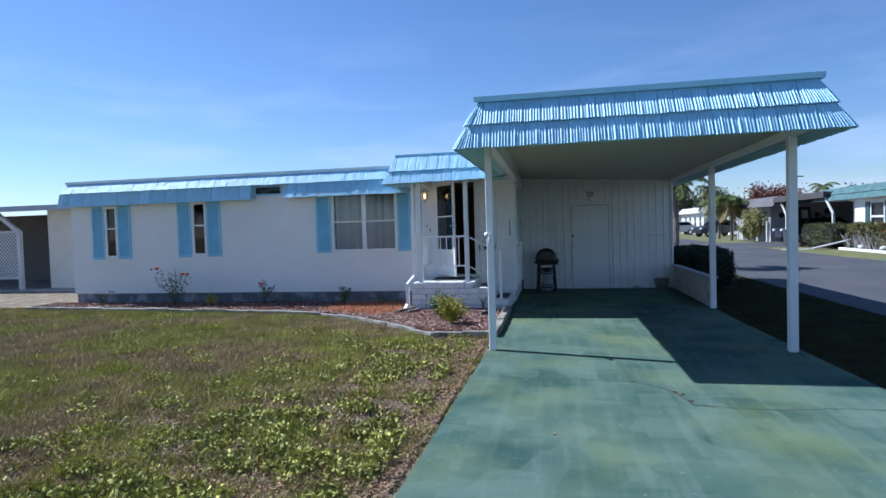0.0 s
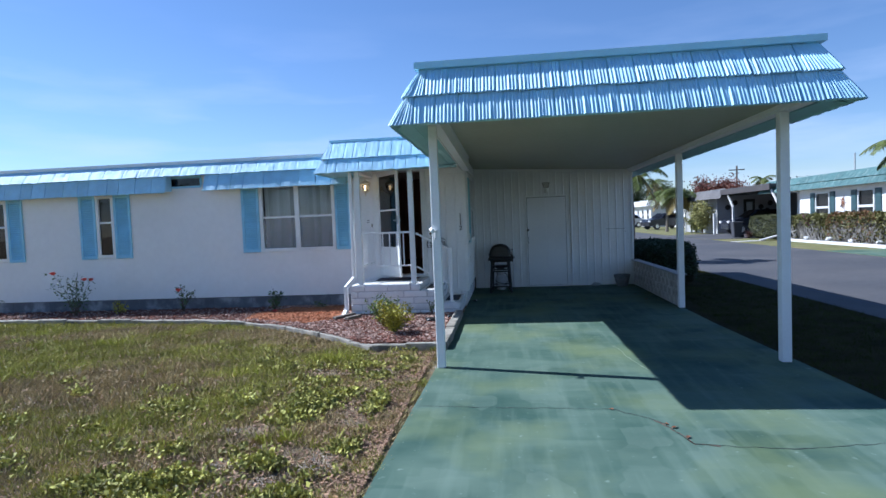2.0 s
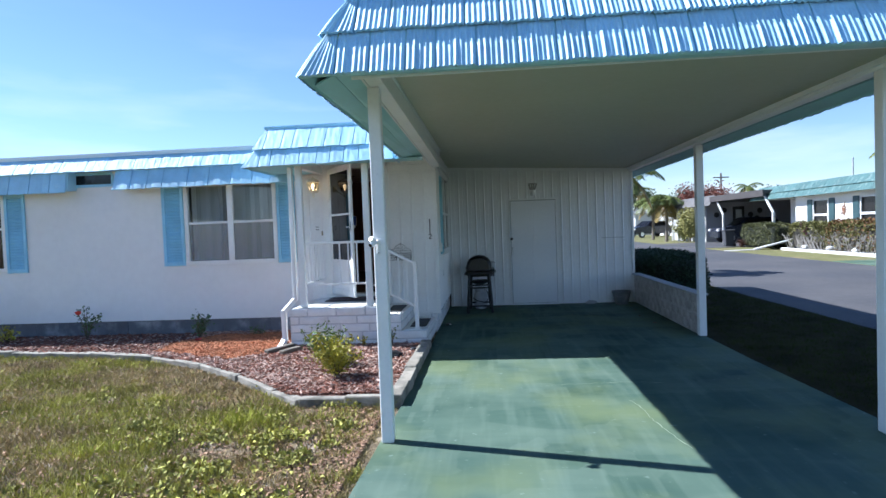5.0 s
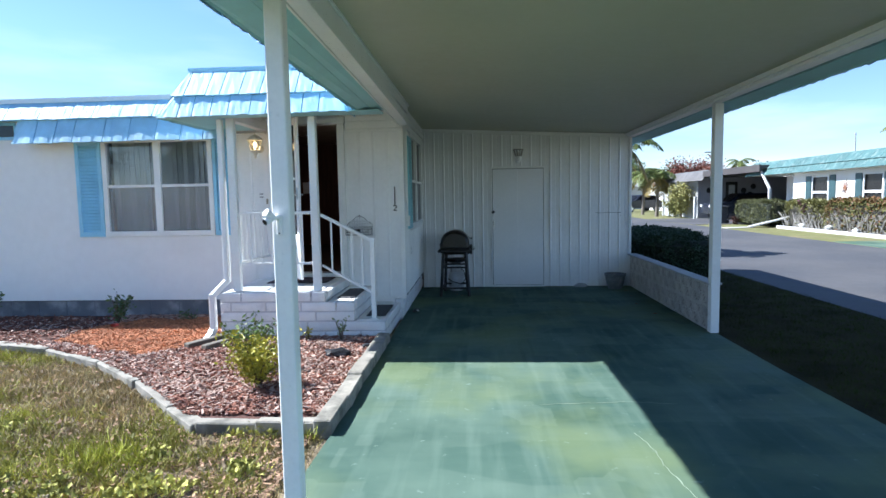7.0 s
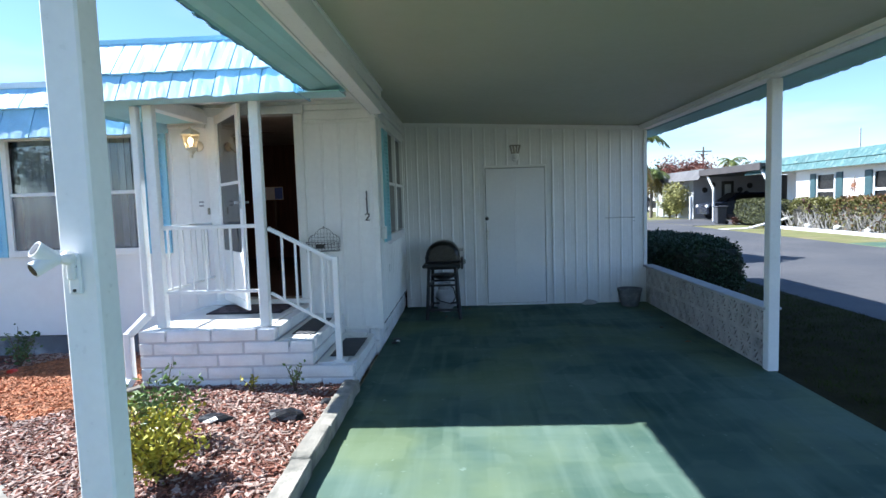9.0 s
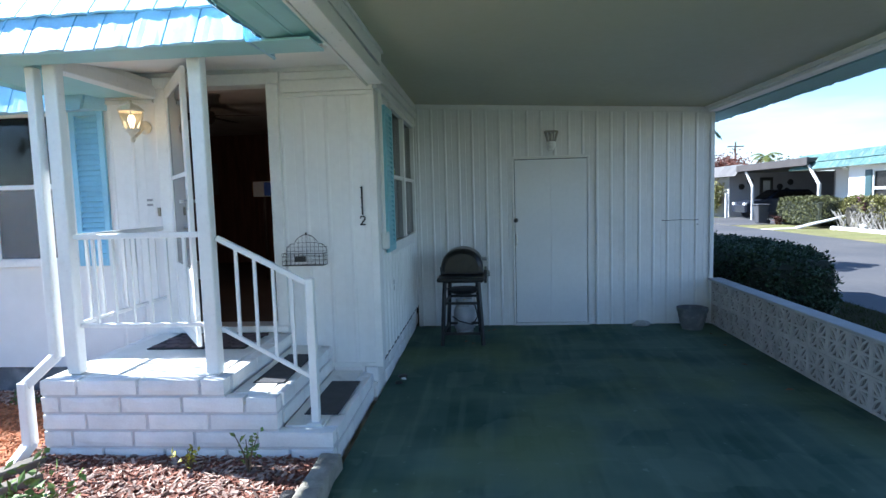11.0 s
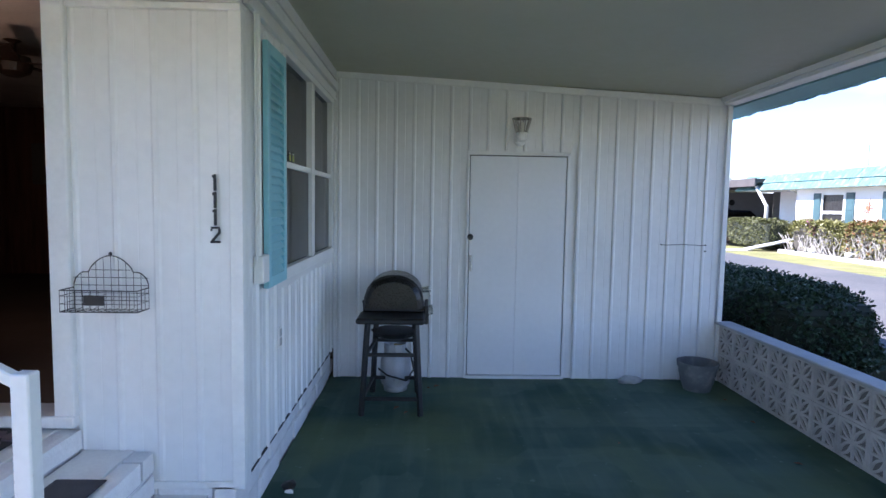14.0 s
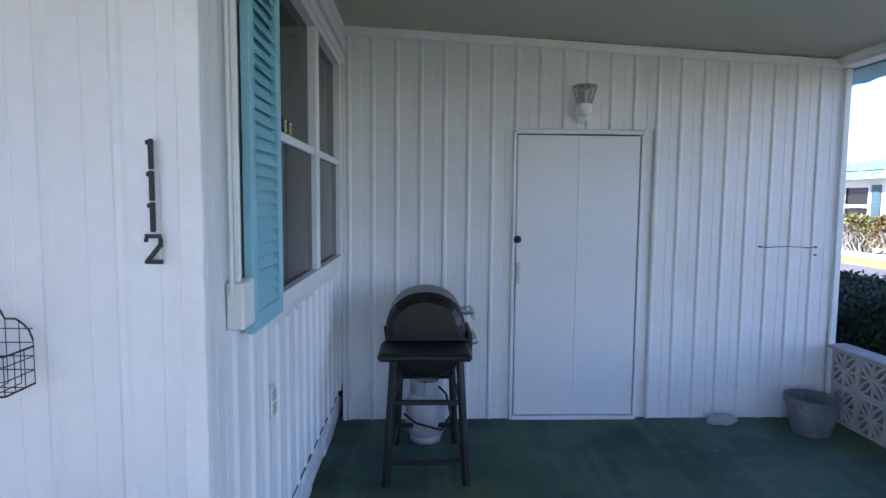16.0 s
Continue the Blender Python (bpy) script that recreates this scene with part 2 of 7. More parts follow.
def bar(bm, a, c, w, h, bevel=0.0):
    """A rectangular bar from a to c; w across, h in the upright plane."""
    a, c = Vector(a), Vector(c)
    d = c - a
    x = d.normalized()
    y = Vector((0, 0, 1)).cross(x)
    y = y.normalized() if y.length > 1e-4 else Vector((0, 1, 0))
    z = x.cross(y)
    m = Matrix((x, y, z)).transposed().to_4x4()
    m.translation = (a + c) / 2
    return box(bm, -d.length / 2, d.length / 2, -w / 2, w / 2, -h / 2, h / 2, bevel, m)


def lathe(bm, rings, at, n=16, squash=(1, 1)):
    """A turned shape from (radius, height) rings."""
    cols = []
    for r, z in rings:
        cols.append([bm.verts.new((at[0] + r * math.cos(2 * math.pi * i / n) * squash[0], at[1] + r * math.sin(2 * math.pi * i / n) * squash[1], at[2] + z)) for i in range(n)])
    for a, c in zip(cols, cols[1:]):
        for i in range(n):
            bm.faces.new((a[i], a[(i + 1) % n], c[(i + 1) % n], c[i]))
    bm.faces.new(cols[0][::-1])
    bm.faces.new(cols[-1])
    return bm


def pierced(bm, axis, u0, u1, z0, z1, d0, d1, holes):
    """An upright slab along x (axis 'x', depth along y) or y, with rectangular holes (u0, u1, z0, z1)."""
    us = sorted({u0, u1, *[h[0] for h in holes], *[h[1] for h in holes]})
    zs = sorted({z0, z1, *[h[2] for h in holes], *[h[3] for h in holes]})

    def solid(i, j):
        if not (0 <= i < len(us) - 1 and 0 <= j < len(zs) - 1):
            return False
        u, z = (us[i] + us[i + 1]) / 2, (zs[j] + zs[j + 1]) / 2
        return not any(h[0] < u < h[1] and h[2] < z < h[3] for h in holes)

    def P(u, d, z):
        return (u, d, z) if axis == "x" else (d, u, z)

    def quad(*pts):
        bm.faces.new([bm.verts.new(p) for p in pts])

    for i in range(len(us) - 1):
        for j in range(len(zs) - 1):
            if not solid(i, j):
                continue
            a, c, e, f = us[i], us[i + 1], zs[j], zs[j + 1]
            quad(P(a, d0, e), P(c, d0, e), P(c, d0, f), P(a, d0, f))
            quad(P(a, d1, e), P(a, d1, f), P(c, d1, f), P(c, d1, e))
            if not solid(i - 1, j):
                quad(P(a, d0, e), P(a, d0, f), P(a, d1, f), P(a, d1, e))
            if not solid(i + 1, j):
                quad(P(c, d0, e), P(c, d1, e), P(c, d1, f), P(c, d0, f))
            if not solid(i, j - 1):
                quad(P(a, d0, e), P(a, d1, e), P(c, d1, e), P(c, d0, e))
            if not solid(i, j + 1):
                quad(P(a, d0, f), P(c, d0, f), P(c, d1, f), P(a, d1, f))
    bmesh.ops.remove_doubles(bm, verts=bm.verts, dist=0.0005)
    bmesh.ops.recalc_face_normals(bm, faces=bm.faces)
    return bm


# ---- plan ----
FRONT, SIDE, BACK = 12.08, -0.83, 14.68
WEST = -11.58
WIN_BIG = (-4.84, -3.385, 1.165, 2.41)
WIN_A = (-10.62, -10.325, 1.14, 2.33)
WIN_B = (-8.29, -7.96, 1.15, 2.35)
VENT = (-6.74, -6.04, 2.47, 2.66)
DOOR = (-2.50, -1.67, 0.61, 2.57)
WIN_SIDE = (12.83, 14.49, 1.185, 2.49)

# ground and road
ground = part("ground", boxes((-400, 5.15, -400, 600, -0.6, -0.03)), LAWN)
tagged(ground, "dry patchy lawn soil with sandy bare spots", "lawn", kind="structure")
ground_far = part("ground_beyond_road", boxes((11.35, 500, -400, 600, -0.6, -0.02)), LAWN)
tagged(ground_far, "sunlit grass verge beyond the road", "lawn", kind="structure")
road = part("road", boxes((5.15, 11.35, -400, 600, -0.6, -0.025)), ASPHALT)
tagged(road, "bleached grey asphalt street", "road", kind="structure")
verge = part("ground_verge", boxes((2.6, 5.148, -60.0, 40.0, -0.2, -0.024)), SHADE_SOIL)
tagged(verge, "bare dark soil verge between driveway and road, its colour deepened for shade", "verge", kind="structure")
bm = bmesh.new()
dv = [(-1.12, -6), (3.12, -6), (2.92, 5.9), (2.80, 9.7), (2.80, 14.70), (-0.86, 14.70), (-0.86, 11.0), (-0.86, 8.4), (-0.94, 5.4)]
top = [bm.verts.new((x, y, 0.0)) for x, y in dv]
low = [bm.verts.new((x, y, -0.15)) for x, y in dv]
bm.faces.new(top)
for i in range(len(dv)):
    j = (i + 1) % len(dv)
    bm.faces.new((top[j], top[i], low[i], low[j]))
driveway = part("pavement_driveway", bm, DRIVE)
tagged(driveway, "green painted concrete driveway with worn patches and cracks", "driveway", kind="structure")

# house walls
wall_front = part("wall_front", pierced(bmesh.new(), "x", WEST, SIDE, 0.26, 2.86, FRONT, FRONT + 0.12, [WIN_BIG, WIN_A, WIN_B, VENT, DOOR]), WHITE_WALL)
tagged(wall_front, "smooth white painted front wall of the mobile home", "wall", kind="structure")
wall_side = part("wall_side", pierced(bmesh.new(), "y", FRONT + 0.12, BACK + 3, 0.26, 2.9, SIDE - 0.12, SIDE, [WIN_SIDE]), SIDING)
tagged(wall_side, "white side wall facing the carport", "wall", kind="structure")
wall_back = part("wall_carport_back", boxes((SIDE + 0.002, 2.775, BACK + 0.02, BACK + 0.14, -0.02, 2.9)), SIDING)
tagged(wall_back, "white ribbed metal wall at the carport's end", "wall", kind="structure")
wall_rest = part("wall_outer", boxes((WEST, WEST + 0.12, FRONT + 0.122, 17.6, 0, 2.86), (WEST, SIDE - 0.122, 17.5, 17.62, 0, 2.86), (2.655, 2.775, BACK + 0.142, 17.6, 0, 2.9), (SIDE, 2.653, 17.5, 17.62, 0, 2.9)), WHITE_WALL)
tagged(wall_rest, "plain white outer walls of the home and shed", "wall", kind="structure")
room_floor = part("floor", boxes((WEST + 0.13, SIDE - 0.13, FRONT + 0.125, 17.49, 0.45, 0.58)), mat("brown_carpet", (0.07, 0.05, 0.04), 0.9))
tagged(room_floor, "dark brown carpet inside the home", "floor", kind="structure")
room_ceiling = part("ceiling", boxes((WEST + 0.13, SIDE - 0.13, FRONT + 0.125, 17.49, 2.80, 2.85)), mat("dim_room_ceiling", (0.55, 0.53, 0.5), 0.7))
tagged(room_ceiling, "plain white ceiling inside the home", "ceiling", kind="structure")
wall_room = part("wall_room", boxes((-5.6, SIDE - 0.13, 17.30, 17.42, 0.582, 2.798), (-5.7, -5.602, FRONT + 0.125, 17.42, 0.582, 2.798)), DARK_WOOD)
tagged(wall_room, "dark reddish wood panelled room walls", "wall", kind="structure")
roof_house = part("roof_deck", boxes((WEST - 0.02, -3.0, 12.02, 17.7, 2.87, 2.96), (-2.998, -0.94, 11.06, 17.7, 2.87, 3.03)), ROOF_CAP)
tagged(roof_house, "flat white metal roof of the home", "roof", kind="structure")


# ---- shingled mansards ----
def tab(parent, tl, tr, bl, br, out, rng, fluted, rows=3, material=None):
    """One pressed-metal shingle: an uneven, grooved plate with a turned lower edge."""
    width = (br - bl).length
    n = 2 * max(3, int(width / 0.030)) if fluted else max(3, int(width / 0.035))
    bm = bmesh.new()
    ph = rng.random() * 9
    lip = rng.uniform(0.004, 0.014)
    drop = (bl - tl).normalized()
    grid = []
    for j in range(rows + 1):
        v = j / rows
        line = []
        for i in range(n + 1):
            u = i / n
            p = tl.lerp(tr, u).lerp(bl.lerp(br, u), v)
            edge = 0 if i in (0, n) else 1
            if fluted:
                h = (0.014 if i % 2 else 0.0) * edge * min(1.0, max(0.0, (v - 0.12 - 0.2 * noise.noise((i * 0.7, ph, 3))) * 2.0)) * (0.75 + 0.7 * noise.noise((i * 0.9, ph, 0)))
            else:
                h = edge * 0.008 * noise.noise((u * width * 10 + ph, v * 3.2, ph)) + (0.0015 if i % 2 else 0) * edge
            p = p + out * (0.006 + h + 0.008 * v)
            if j == rows:
                p = p + drop * (lip + 0.010 * noise.noise((u * width * 11, ph, 5)) * (1 if edge else 0.4))
            line.append(bm.verts.new(p))
        grid.append(line)
    back = [bm.verts.new(v.co - out * 0.016) for v in grid[-1]]
    grid.append(back)
    for a, c in zip(grid, grid[1:]):
        for i in range(n):
            bm.faces.new((a[i], c[i], c[i + 1], a[i + 1]))
    for col in (0, n):
        line = [r[col] for r in grid]
        inner = bm.verts.new(line[0].co - out * 0.012)
        bm.faces.new([*line, inner] if col else [*line[::-1], inner])
    return part("shingle", bm, material or SHINGLE, parent)


def tier(parent, tl, tr, bl, br, wide, seed, fluted, material=None):
    """A row of shingles of uneven width between the two ends."""
    rng = random.Random(seed)
    tl, tr, bl, br = (Vector(p) for p in (tl, tr, bl, br))
    axis = (br - bl).normalized()
    out = axis.cross(tl - bl).normalized()
    if out.z < 0:
        out = -out
    a0, a1, t0, t1 = 0.0, (br - bl).length, (tl - bl).dot(axis), (tr - bl).dot(axis)
    cuts = [a0]
    while cuts[-1] < a1 - wide[0] * 1.2:
        cuts.append(cuts[-1] + rng.uniform(*wide))
    cuts[-1] = a1
    up = (tl - bl) - axis * t0
    for c, d in zip(cuts, cuts[1:]):
        g = 0.005 if fluted else 0.0055
        tc, td = min(max(c, t0), t1), min(max(d, t0), t1)
        if c == a0:
            tc = t0
        if d == a1:
            td = t1
        if td - tc < 0.004:
            td = tc + 0.004
        tab(parent, bl + axis * (tc + g) + up, bl + axis * (td - g) + up, bl + axis * (c + g), bl + axis * (d - g), out, rng, fluted, 5 if fluted else 3, material)


def shell(name, quads, material, parent, label=""):
    bm = bmesh.new()
    for q in quads:
        bm.faces.new([bm.verts.new(p) for p in q])
    bmesh.ops.remove_doubles(bm, verts=bm.verts, dist=0.001)
    bmesh.ops.recalc_face_normals(bm, faces=bm.faces)
    bmesh.ops.solidify(bm, geom=bm.faces[:], thickness=0.012)
    return part(name, bm, material, parent, label)


# carport roof
CX0, CX1, CY = -1.125, 3.03, 6.60
roof_carport = thing("roof_carport", (0.9, 10, 2.5), "sky blue shingled mansard roof of the carport", "roof", kind="structure")
ZE, ZM, ZT = 2.50, 2.79, 3.10
YB_L, YB_R = 10.90, 17.6
E1 = [(CX0, YB_L, ZE), (CX0, CY, ZE), (CX1, CY, ZE), (CX1, YB_R, ZE)]
M1 = [(CX0 + 0.155, YB_L, ZM + 0.03), (CX0 + 0.155, CY + 0.155, ZM + 0.03), (CX1 - 0.155, CY + 0.155, ZM + 0.03), (CX1 - 0.155, YB_R, ZM + 0.03)]
M2 = [(CX0 + 0.115, YB_L, ZM - 0.01), (CX0 + 0.115, CY + 0.115, ZM - 0.01), (CX1 - 0.115, CY + 0.115, ZM - 0.01), (CX1 - 0.115, YB_R, ZM - 0.01)]
T1 = [(-0.86, YB_L, ZT), (-0.86, CY + 0.34, ZT), (2.80, CY + 0.34, ZT), (2.80, YB_R, ZT)]
for k, (lo, hi) in enumerate(((E1, M1), (M2, T1))):
    sides = ((1, 0), (1, 2), (3, 2))
    for s, (i, j) in enumerate(sides):
        if s == 1:
            tier(roof_carport, hi[1], hi[2], lo[1], lo[2], (0.16, 0.26), 10 + k, True)
        elif s == 0:
            tier(roof_carport, hi[0], hi[1], lo[0], lo[1], (0.2, 0.3), 20 + k, True)
        else:
            tier(roof_carport, hi[2], hi[3], lo[2], lo[3], (0.2, 0.32), 30 + k, True)
shell("fascia", [(lo[i], lo[i + 1], hi[i + 1], hi[i]) for lo, hi in ((E1, M1), (M1, T1)) for i in range(3)], TEAL, roof_carport, "teal backing of the mansard")
part("top_edge", boxes((-0.92, 2.86, CY + 0.262, CY + 0.38, ZT - 0.022, ZT + 0.04), (-0.88, -0.82, CY + 0.382, YB_L, ZT - 0.005, ZT + 0.045), (2.76, 2.82, CY + 0.382, YB_R, ZT - 0.005, ZT + 0.045)), CAP_BLUE, roof_carport, "light blue metal top edge")
part("deck", boxes((-0.82, 2.76, CY + 0.385, 17.6, ZT - 0.06, ZT)), ROOF_CAP, roof_carport)
# soffit strips between the mansard and the beams; the frame falls a little towards the home
def sheet(quad, thick=0.010):
    """A thin slab whose underside is the given quad."""
    bm = bmesh.new()
    lo = [bm.verts.new(p) for p in quad]
    hi = [bm.verts.new((p[0], p[1], p[2] + thick)) for p in quad]
    bm.faces.new(lo)
    bm.faces.new(hi[::-1])
    for i in range(4):
        j = (i + 1) % 4
        bm.faces.new((lo[j], lo[i], hi[i], hi[j]))
    bmesh.ops.recalc_face_normals(bm, faces=bm.faces)
    return bm


def fall(y):
    """Height of the left-hand beam's underside."""
    return 2.612 - 0.0195 * (y - 7.0)


SY = CY + 0.25
part("soffit", sheet(((CX0 + 0.02, CY + 0.02, ZE + 0.004), (CX1 - 0.02, CY + 0.02, ZE + 0.004), (CX1 - 0.19, SY, ZE + 0.03), (-0.87, SY, ZE + 0.05))), TEAL, roof_carport, "teal painted soffit")
xm = (CX0 - 0.87) / 2 + 0.02
for xa, xb, fa, fb in ((CX0 + 0.02, xm - 0.0015, 0.0, 0.55), (xm + 0.0015, -0.87, 0.57, 1.0)):
    part("soffit", sheet([(x, y, ZE + 0.004 + f * (fall(y) - ZE - 0.004)) for x, y, f in ((xa, SY + 0.003, fa), (xb, SY + 0.003, fb), (xb, YB_L, fb), (xa, YB_L, fa))]), TEAL, roof_carport, "teal painted soffit board")
part("soffit", sheet(((2.84, SY + 0.003, ZE + 0.042), (CX1 - 0.02, SY + 0.003, ZE + 0.004), (CX1 - 0.02, YB_R, ZE + 0.004), (2.84, YB_R, ZE + 0.042))), TEAL, roof_carport, "teal painted soffit")
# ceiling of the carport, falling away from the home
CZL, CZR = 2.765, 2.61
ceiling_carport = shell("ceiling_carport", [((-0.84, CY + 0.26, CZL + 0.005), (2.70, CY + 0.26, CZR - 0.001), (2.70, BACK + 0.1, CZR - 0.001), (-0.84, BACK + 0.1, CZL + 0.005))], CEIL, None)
tagged(ceiling_carport, "smooth cream painted metal carport ceiling, dimmed in colour for shade", "ceiling", kind="structure")
carport_frame = thing("carport_frame", (0.95, 9, 0), "white painted metal carport frame", "frame", kind="structure")
part("front_trim", boxes((-0.87, 2.82, SY + 0.004, CY + 0.282, 2.535, 2.60)), TRIM, carport_frame)
Y0, Y1 = CY + 0.285, FRONT - 0.034
bm = bmesh.new()
bar(bm, (-0.793, Y0, fall(Y0) + 0.05), (-0.793, Y1, fall(Y1) + 0.05), 0.115, 0.10, 0.004)
part("beam", bm, POST_WHITE, carport_frame)
bm = bmesh.new()
bar(bm, (-0.860, Y0, fall(Y0) + 0.012), (-0.860, Y1, fall(Y1) + 0.012), 0.017, 0.04, 0.002)
part("edge_trim", bm, POST_WHITE, carport_frame)
part("beam", boxes((-0.848, -0.739, Y0, Y1, 2.655, 2.775)), POST_WHITE, carport_frame)
part("edge_trim", boxes((-0.735, -0.722, CY + 0.285, FRONT - 0.034, 2.742, 2.785)), POST_WHITE, carport_frame)
part("edge_trim", boxes((SIDE + 0.003, SIDE + 0.030, FRONT - 0.03, BACK - 0.05, 2.69, 2.775), bevel=0.004), POST_WHITE, carport_frame)
part("beam", boxes((2.69, 2.81, CY + 0.285, BACK - 0.002, 2.547, 2.74), bevel=0.004), POST_WHITE, carport_frame)
part("beam", boxes((2.66, 2.688, CY + 0.285, BACK - 0.002, 2.57, 2.70)), POST_WHITE, carport_frame)


def post(x, y, top, w, label, d=0.095):
    ob = part("post", boxes((x - w / 2, x + w / 2, y - d / 2, y + d / 2, 0, top), bevel=0.006), POST_WHITE)
    return tagged(ob, label, "post", "carport posts")


post_fl = post(-0.826, 7.39, 2.60, 0.09, "square white post holding a small security camera", 0.085)
post(2.74, 7.47, 2.545, 0.095, "square white carport post beside the driveway's edge")
post(2.778, 11.16, 2.545, 0.095, "square white carport post at the low block wall")

# facade mansard
roof_front = thing("roof_front", (-7, 12, 2.4), "sky blue shingled mansard along the front wall", "roof", kind="structure")
for k, (a, c, ye) in enumerate(((-11.72, -6.66, 11.825), (-5.86, -3.02, 11.77))):
    la = a + (0.02 if k else 0.10)
    tier(roof_front, (la + 0.1, 11.90, 2.70), (c - 0.02, 11.90, 2.70), (a, ye, 2.37), (c, ye, 2.37), (0.22, 0.42), 40 + k, False)
    yi = ye + 0.01
    shell("fascia", [((a, yi, 2.375), (c, yi, 2.375), (c, 11.91, 2.70), (a, 11.91, 2.70)), ((c, yi, 2.375), (c, 12.075, 2.40), (c, 12.075, 2.70), (c, 11.91, 2.70)), ((a, yi, 2.375), (a, 12.075, 2.40), (a, 12.075, 2.70), (a, 11.91, 2.70)), ((a, yi, 2.375), (c, yi, 2.375), (c, 12.075, 2.40), (a, 12.075, 2.40))], SHINGLE, roof_front)
tier(roof_front, (-11.60, 12.03, 2.92), (-3.02, 12.03, 2.92), (-11.66, 11.86, 2.68), (-3.02, 11.86, 2.68), (0.28, 0.5), 45, False)
shell("fascia", [((-11.65, 11.87, 2.685), (-3.02, 11.87, 2.685), (-3.02, 12.04, 2.92), (-11.60, 12.04, 2.92)), ((-11.65, 11.87, 2.685), (-3.02, 11.87, 2.685), (-3.02, 12.075, 2.70), (-11.65, 12.075, 2.70))], SHINGLE, roof_front)
part("top_edge", boxes((-11.63, -3.02, 12.0, 12.018, 2.915, 2.975), (-11.63, -3.02, 12.018, 12.09, 2.962, 2.975)), ROOF_CAP, roof_front, "white metal drip edge")

# porch mansard
roof_porch = thing("roof_porch", (-2.2, 11, 2.5), "sky blue shingled mansard over the porch", "roof", kind="structure")
PX0, PX1, PY = -3.25, -1.22, 10.60
pe = [(PX0, 12.0, 2.47), (PX0, PY, 2.47), (PX1, PY, 2.49), (PX1, 12.0, 2.49)]
pm = [(PX0 + 0.15, 12.0, 2.74), (PX0 + 0.15, PY + 0.15, 2.74), (PX1 - 0.06, PY + 0.15, 2.74), (PX1 - 0.06, 12.0, 2.74)]
pn = [(PX0 + 0.11, 12.0, 2.71), (PX0 + 0.11, PY + 0.11, 2.71), (PX1 - 0.05, PY + 0.11, 2.71), (PX1 - 0.05, 12.0, 2.71)]
pt = [(-3.03, 12.0, 3.02), (-3.03, PY + 0.36, 3.02), (-1.42, PY + 0.36, 3.02), (-1.42, 12.0, 3.02)]
for k, (lo, hi) in enumerate(((pe, pm), (pn, pt))):
    tier(roof_porch, hi[0], hi[1], lo[0], lo[1], (0.16, 0.26), 50 + k, False)
    tier(roof_porch, hi[1], hi[2], lo[1], lo[2], (0.14, 0.24), 54 + k, False)
    tier(roof_porch, hi[2], (hi[3][0], PY + 0.42, hi[3][2]), lo[2], (lo[3][0], PY + 0.42, lo[3][2]), (0.12, 0.2), 58 + k, False)
shell("fascia", [(lo[i], lo[i + 1], hi[i + 1], hi[i]) for lo, hi in ((pe, pm), (pm, pt)) for i in range(2)], TEAL, roof_porch)
part("top_edge", boxes((-3.05, -1.40, PY + 0.34, PY + 0.40, 3.012, 3.05), (-3.05, -2.99, PY + 0.402, 12.0, 3.012, 3.05)), CAP_BLUE, roof_porch)
part("soffit", boxes((PX0 + 0.02, -0.872, PY + 0.02, PY + 0.29, 2.486, 2.498)), TEAL, roof_porch)
part("soffit", boxes((PX0 + 0.02, -2.69, PY + 0.292, 11.99, 2.486, 2.498)), TEAL, roof_porch)
porch_ceiling = shell("ceiling_porch", [((-2.69, PY + 0.28, 2.515), (-0.870, PY + 0.28, 2.515), (-0.870, FRONT - 0.03, 2.675), (-2.69, FRONT - 0.03, 2.675))], TRIM, None)
tagged(porch_ceiling, "white painted porch ceiling", "ceiling", kind="structure")


# ---- siding boards ----
def board_mesh(width, height, axis, rib=0.012):
    """A ribbed siding board: a flat field with one raised rib at its edge. It faces -y (axis 'x') or +x (axis 'y')."""
    bm = bmesh.new()
    prof = [(0.0, 0.0), (0.010, rib), (0.026, rib), (0.036, 0.0), (width * 0.62, 0.0), (width * 0.62 + 0.003, -0.25 * rib), (width * 0.62 + 0.006, 0.0), (width, 0.0)]
    rows = []
    for z in (0.0, height):
        rows.append([bm.verts.new((u, -h, z) if axis == "x" else (h, u, z)) for u, h in prof])
    for i in range(len(prof) - 1):
        f = (rows[0][i], rows[0][i + 1], rows[1][i + 1], rows[1][i])
        bm.faces.new(f)
    bmesh.ops.recalc_face_normals(bm, faces=bm.faces)
    want = Vector((0, -1, 0)) if axis == "x" else Vector((1, 0, 0))
    bm.normal_update()
    if sum((f.normal.dot(want) for f in bm.faces)) < 0:
        bmesh.ops.reverse_faces(bm, faces=bm.faces)
    return mesh_of("siding_board", bm, SIDING)


SHED_DOOR = (0.395, 1.285, 0.0, 2.06)
PITCH = 0.1675
full, over = board_mesh(PITCH, 2.74, "x"), board_mesh(PITCH, 2.74 - 2.10, "x")
n_boards = 21
for i in range(n_boards):
    x = -0.797 + i * PITCH
    mid = x + PITCH / 2
    above = SHED_DOOR[0] - 0.03 < mid < SHED_DOOR[1] + 0.03
    piece("siding_board", over if above else full, pose(x, BACK, 2.10 if above else 0.0), wall_back)
bm = bmesh.new()
bar(bm, (-0.81, BACK - 0.016, 2.742), (2.70, BACK - 0.016, 2.57), 0.024, 0.06, 0.004)
part("top_trim", bm, TRIM, wall_back)
part("corner_trim", boxes((-0.827, -0.797, BACK - 0.03, BACK - 0.004, 0.0, 2.72), (2.728, 2.774, BACK - 0.03, BACK - 0.004, 0.0, 2.54), bevel=0.004), TRIM, wall_back)

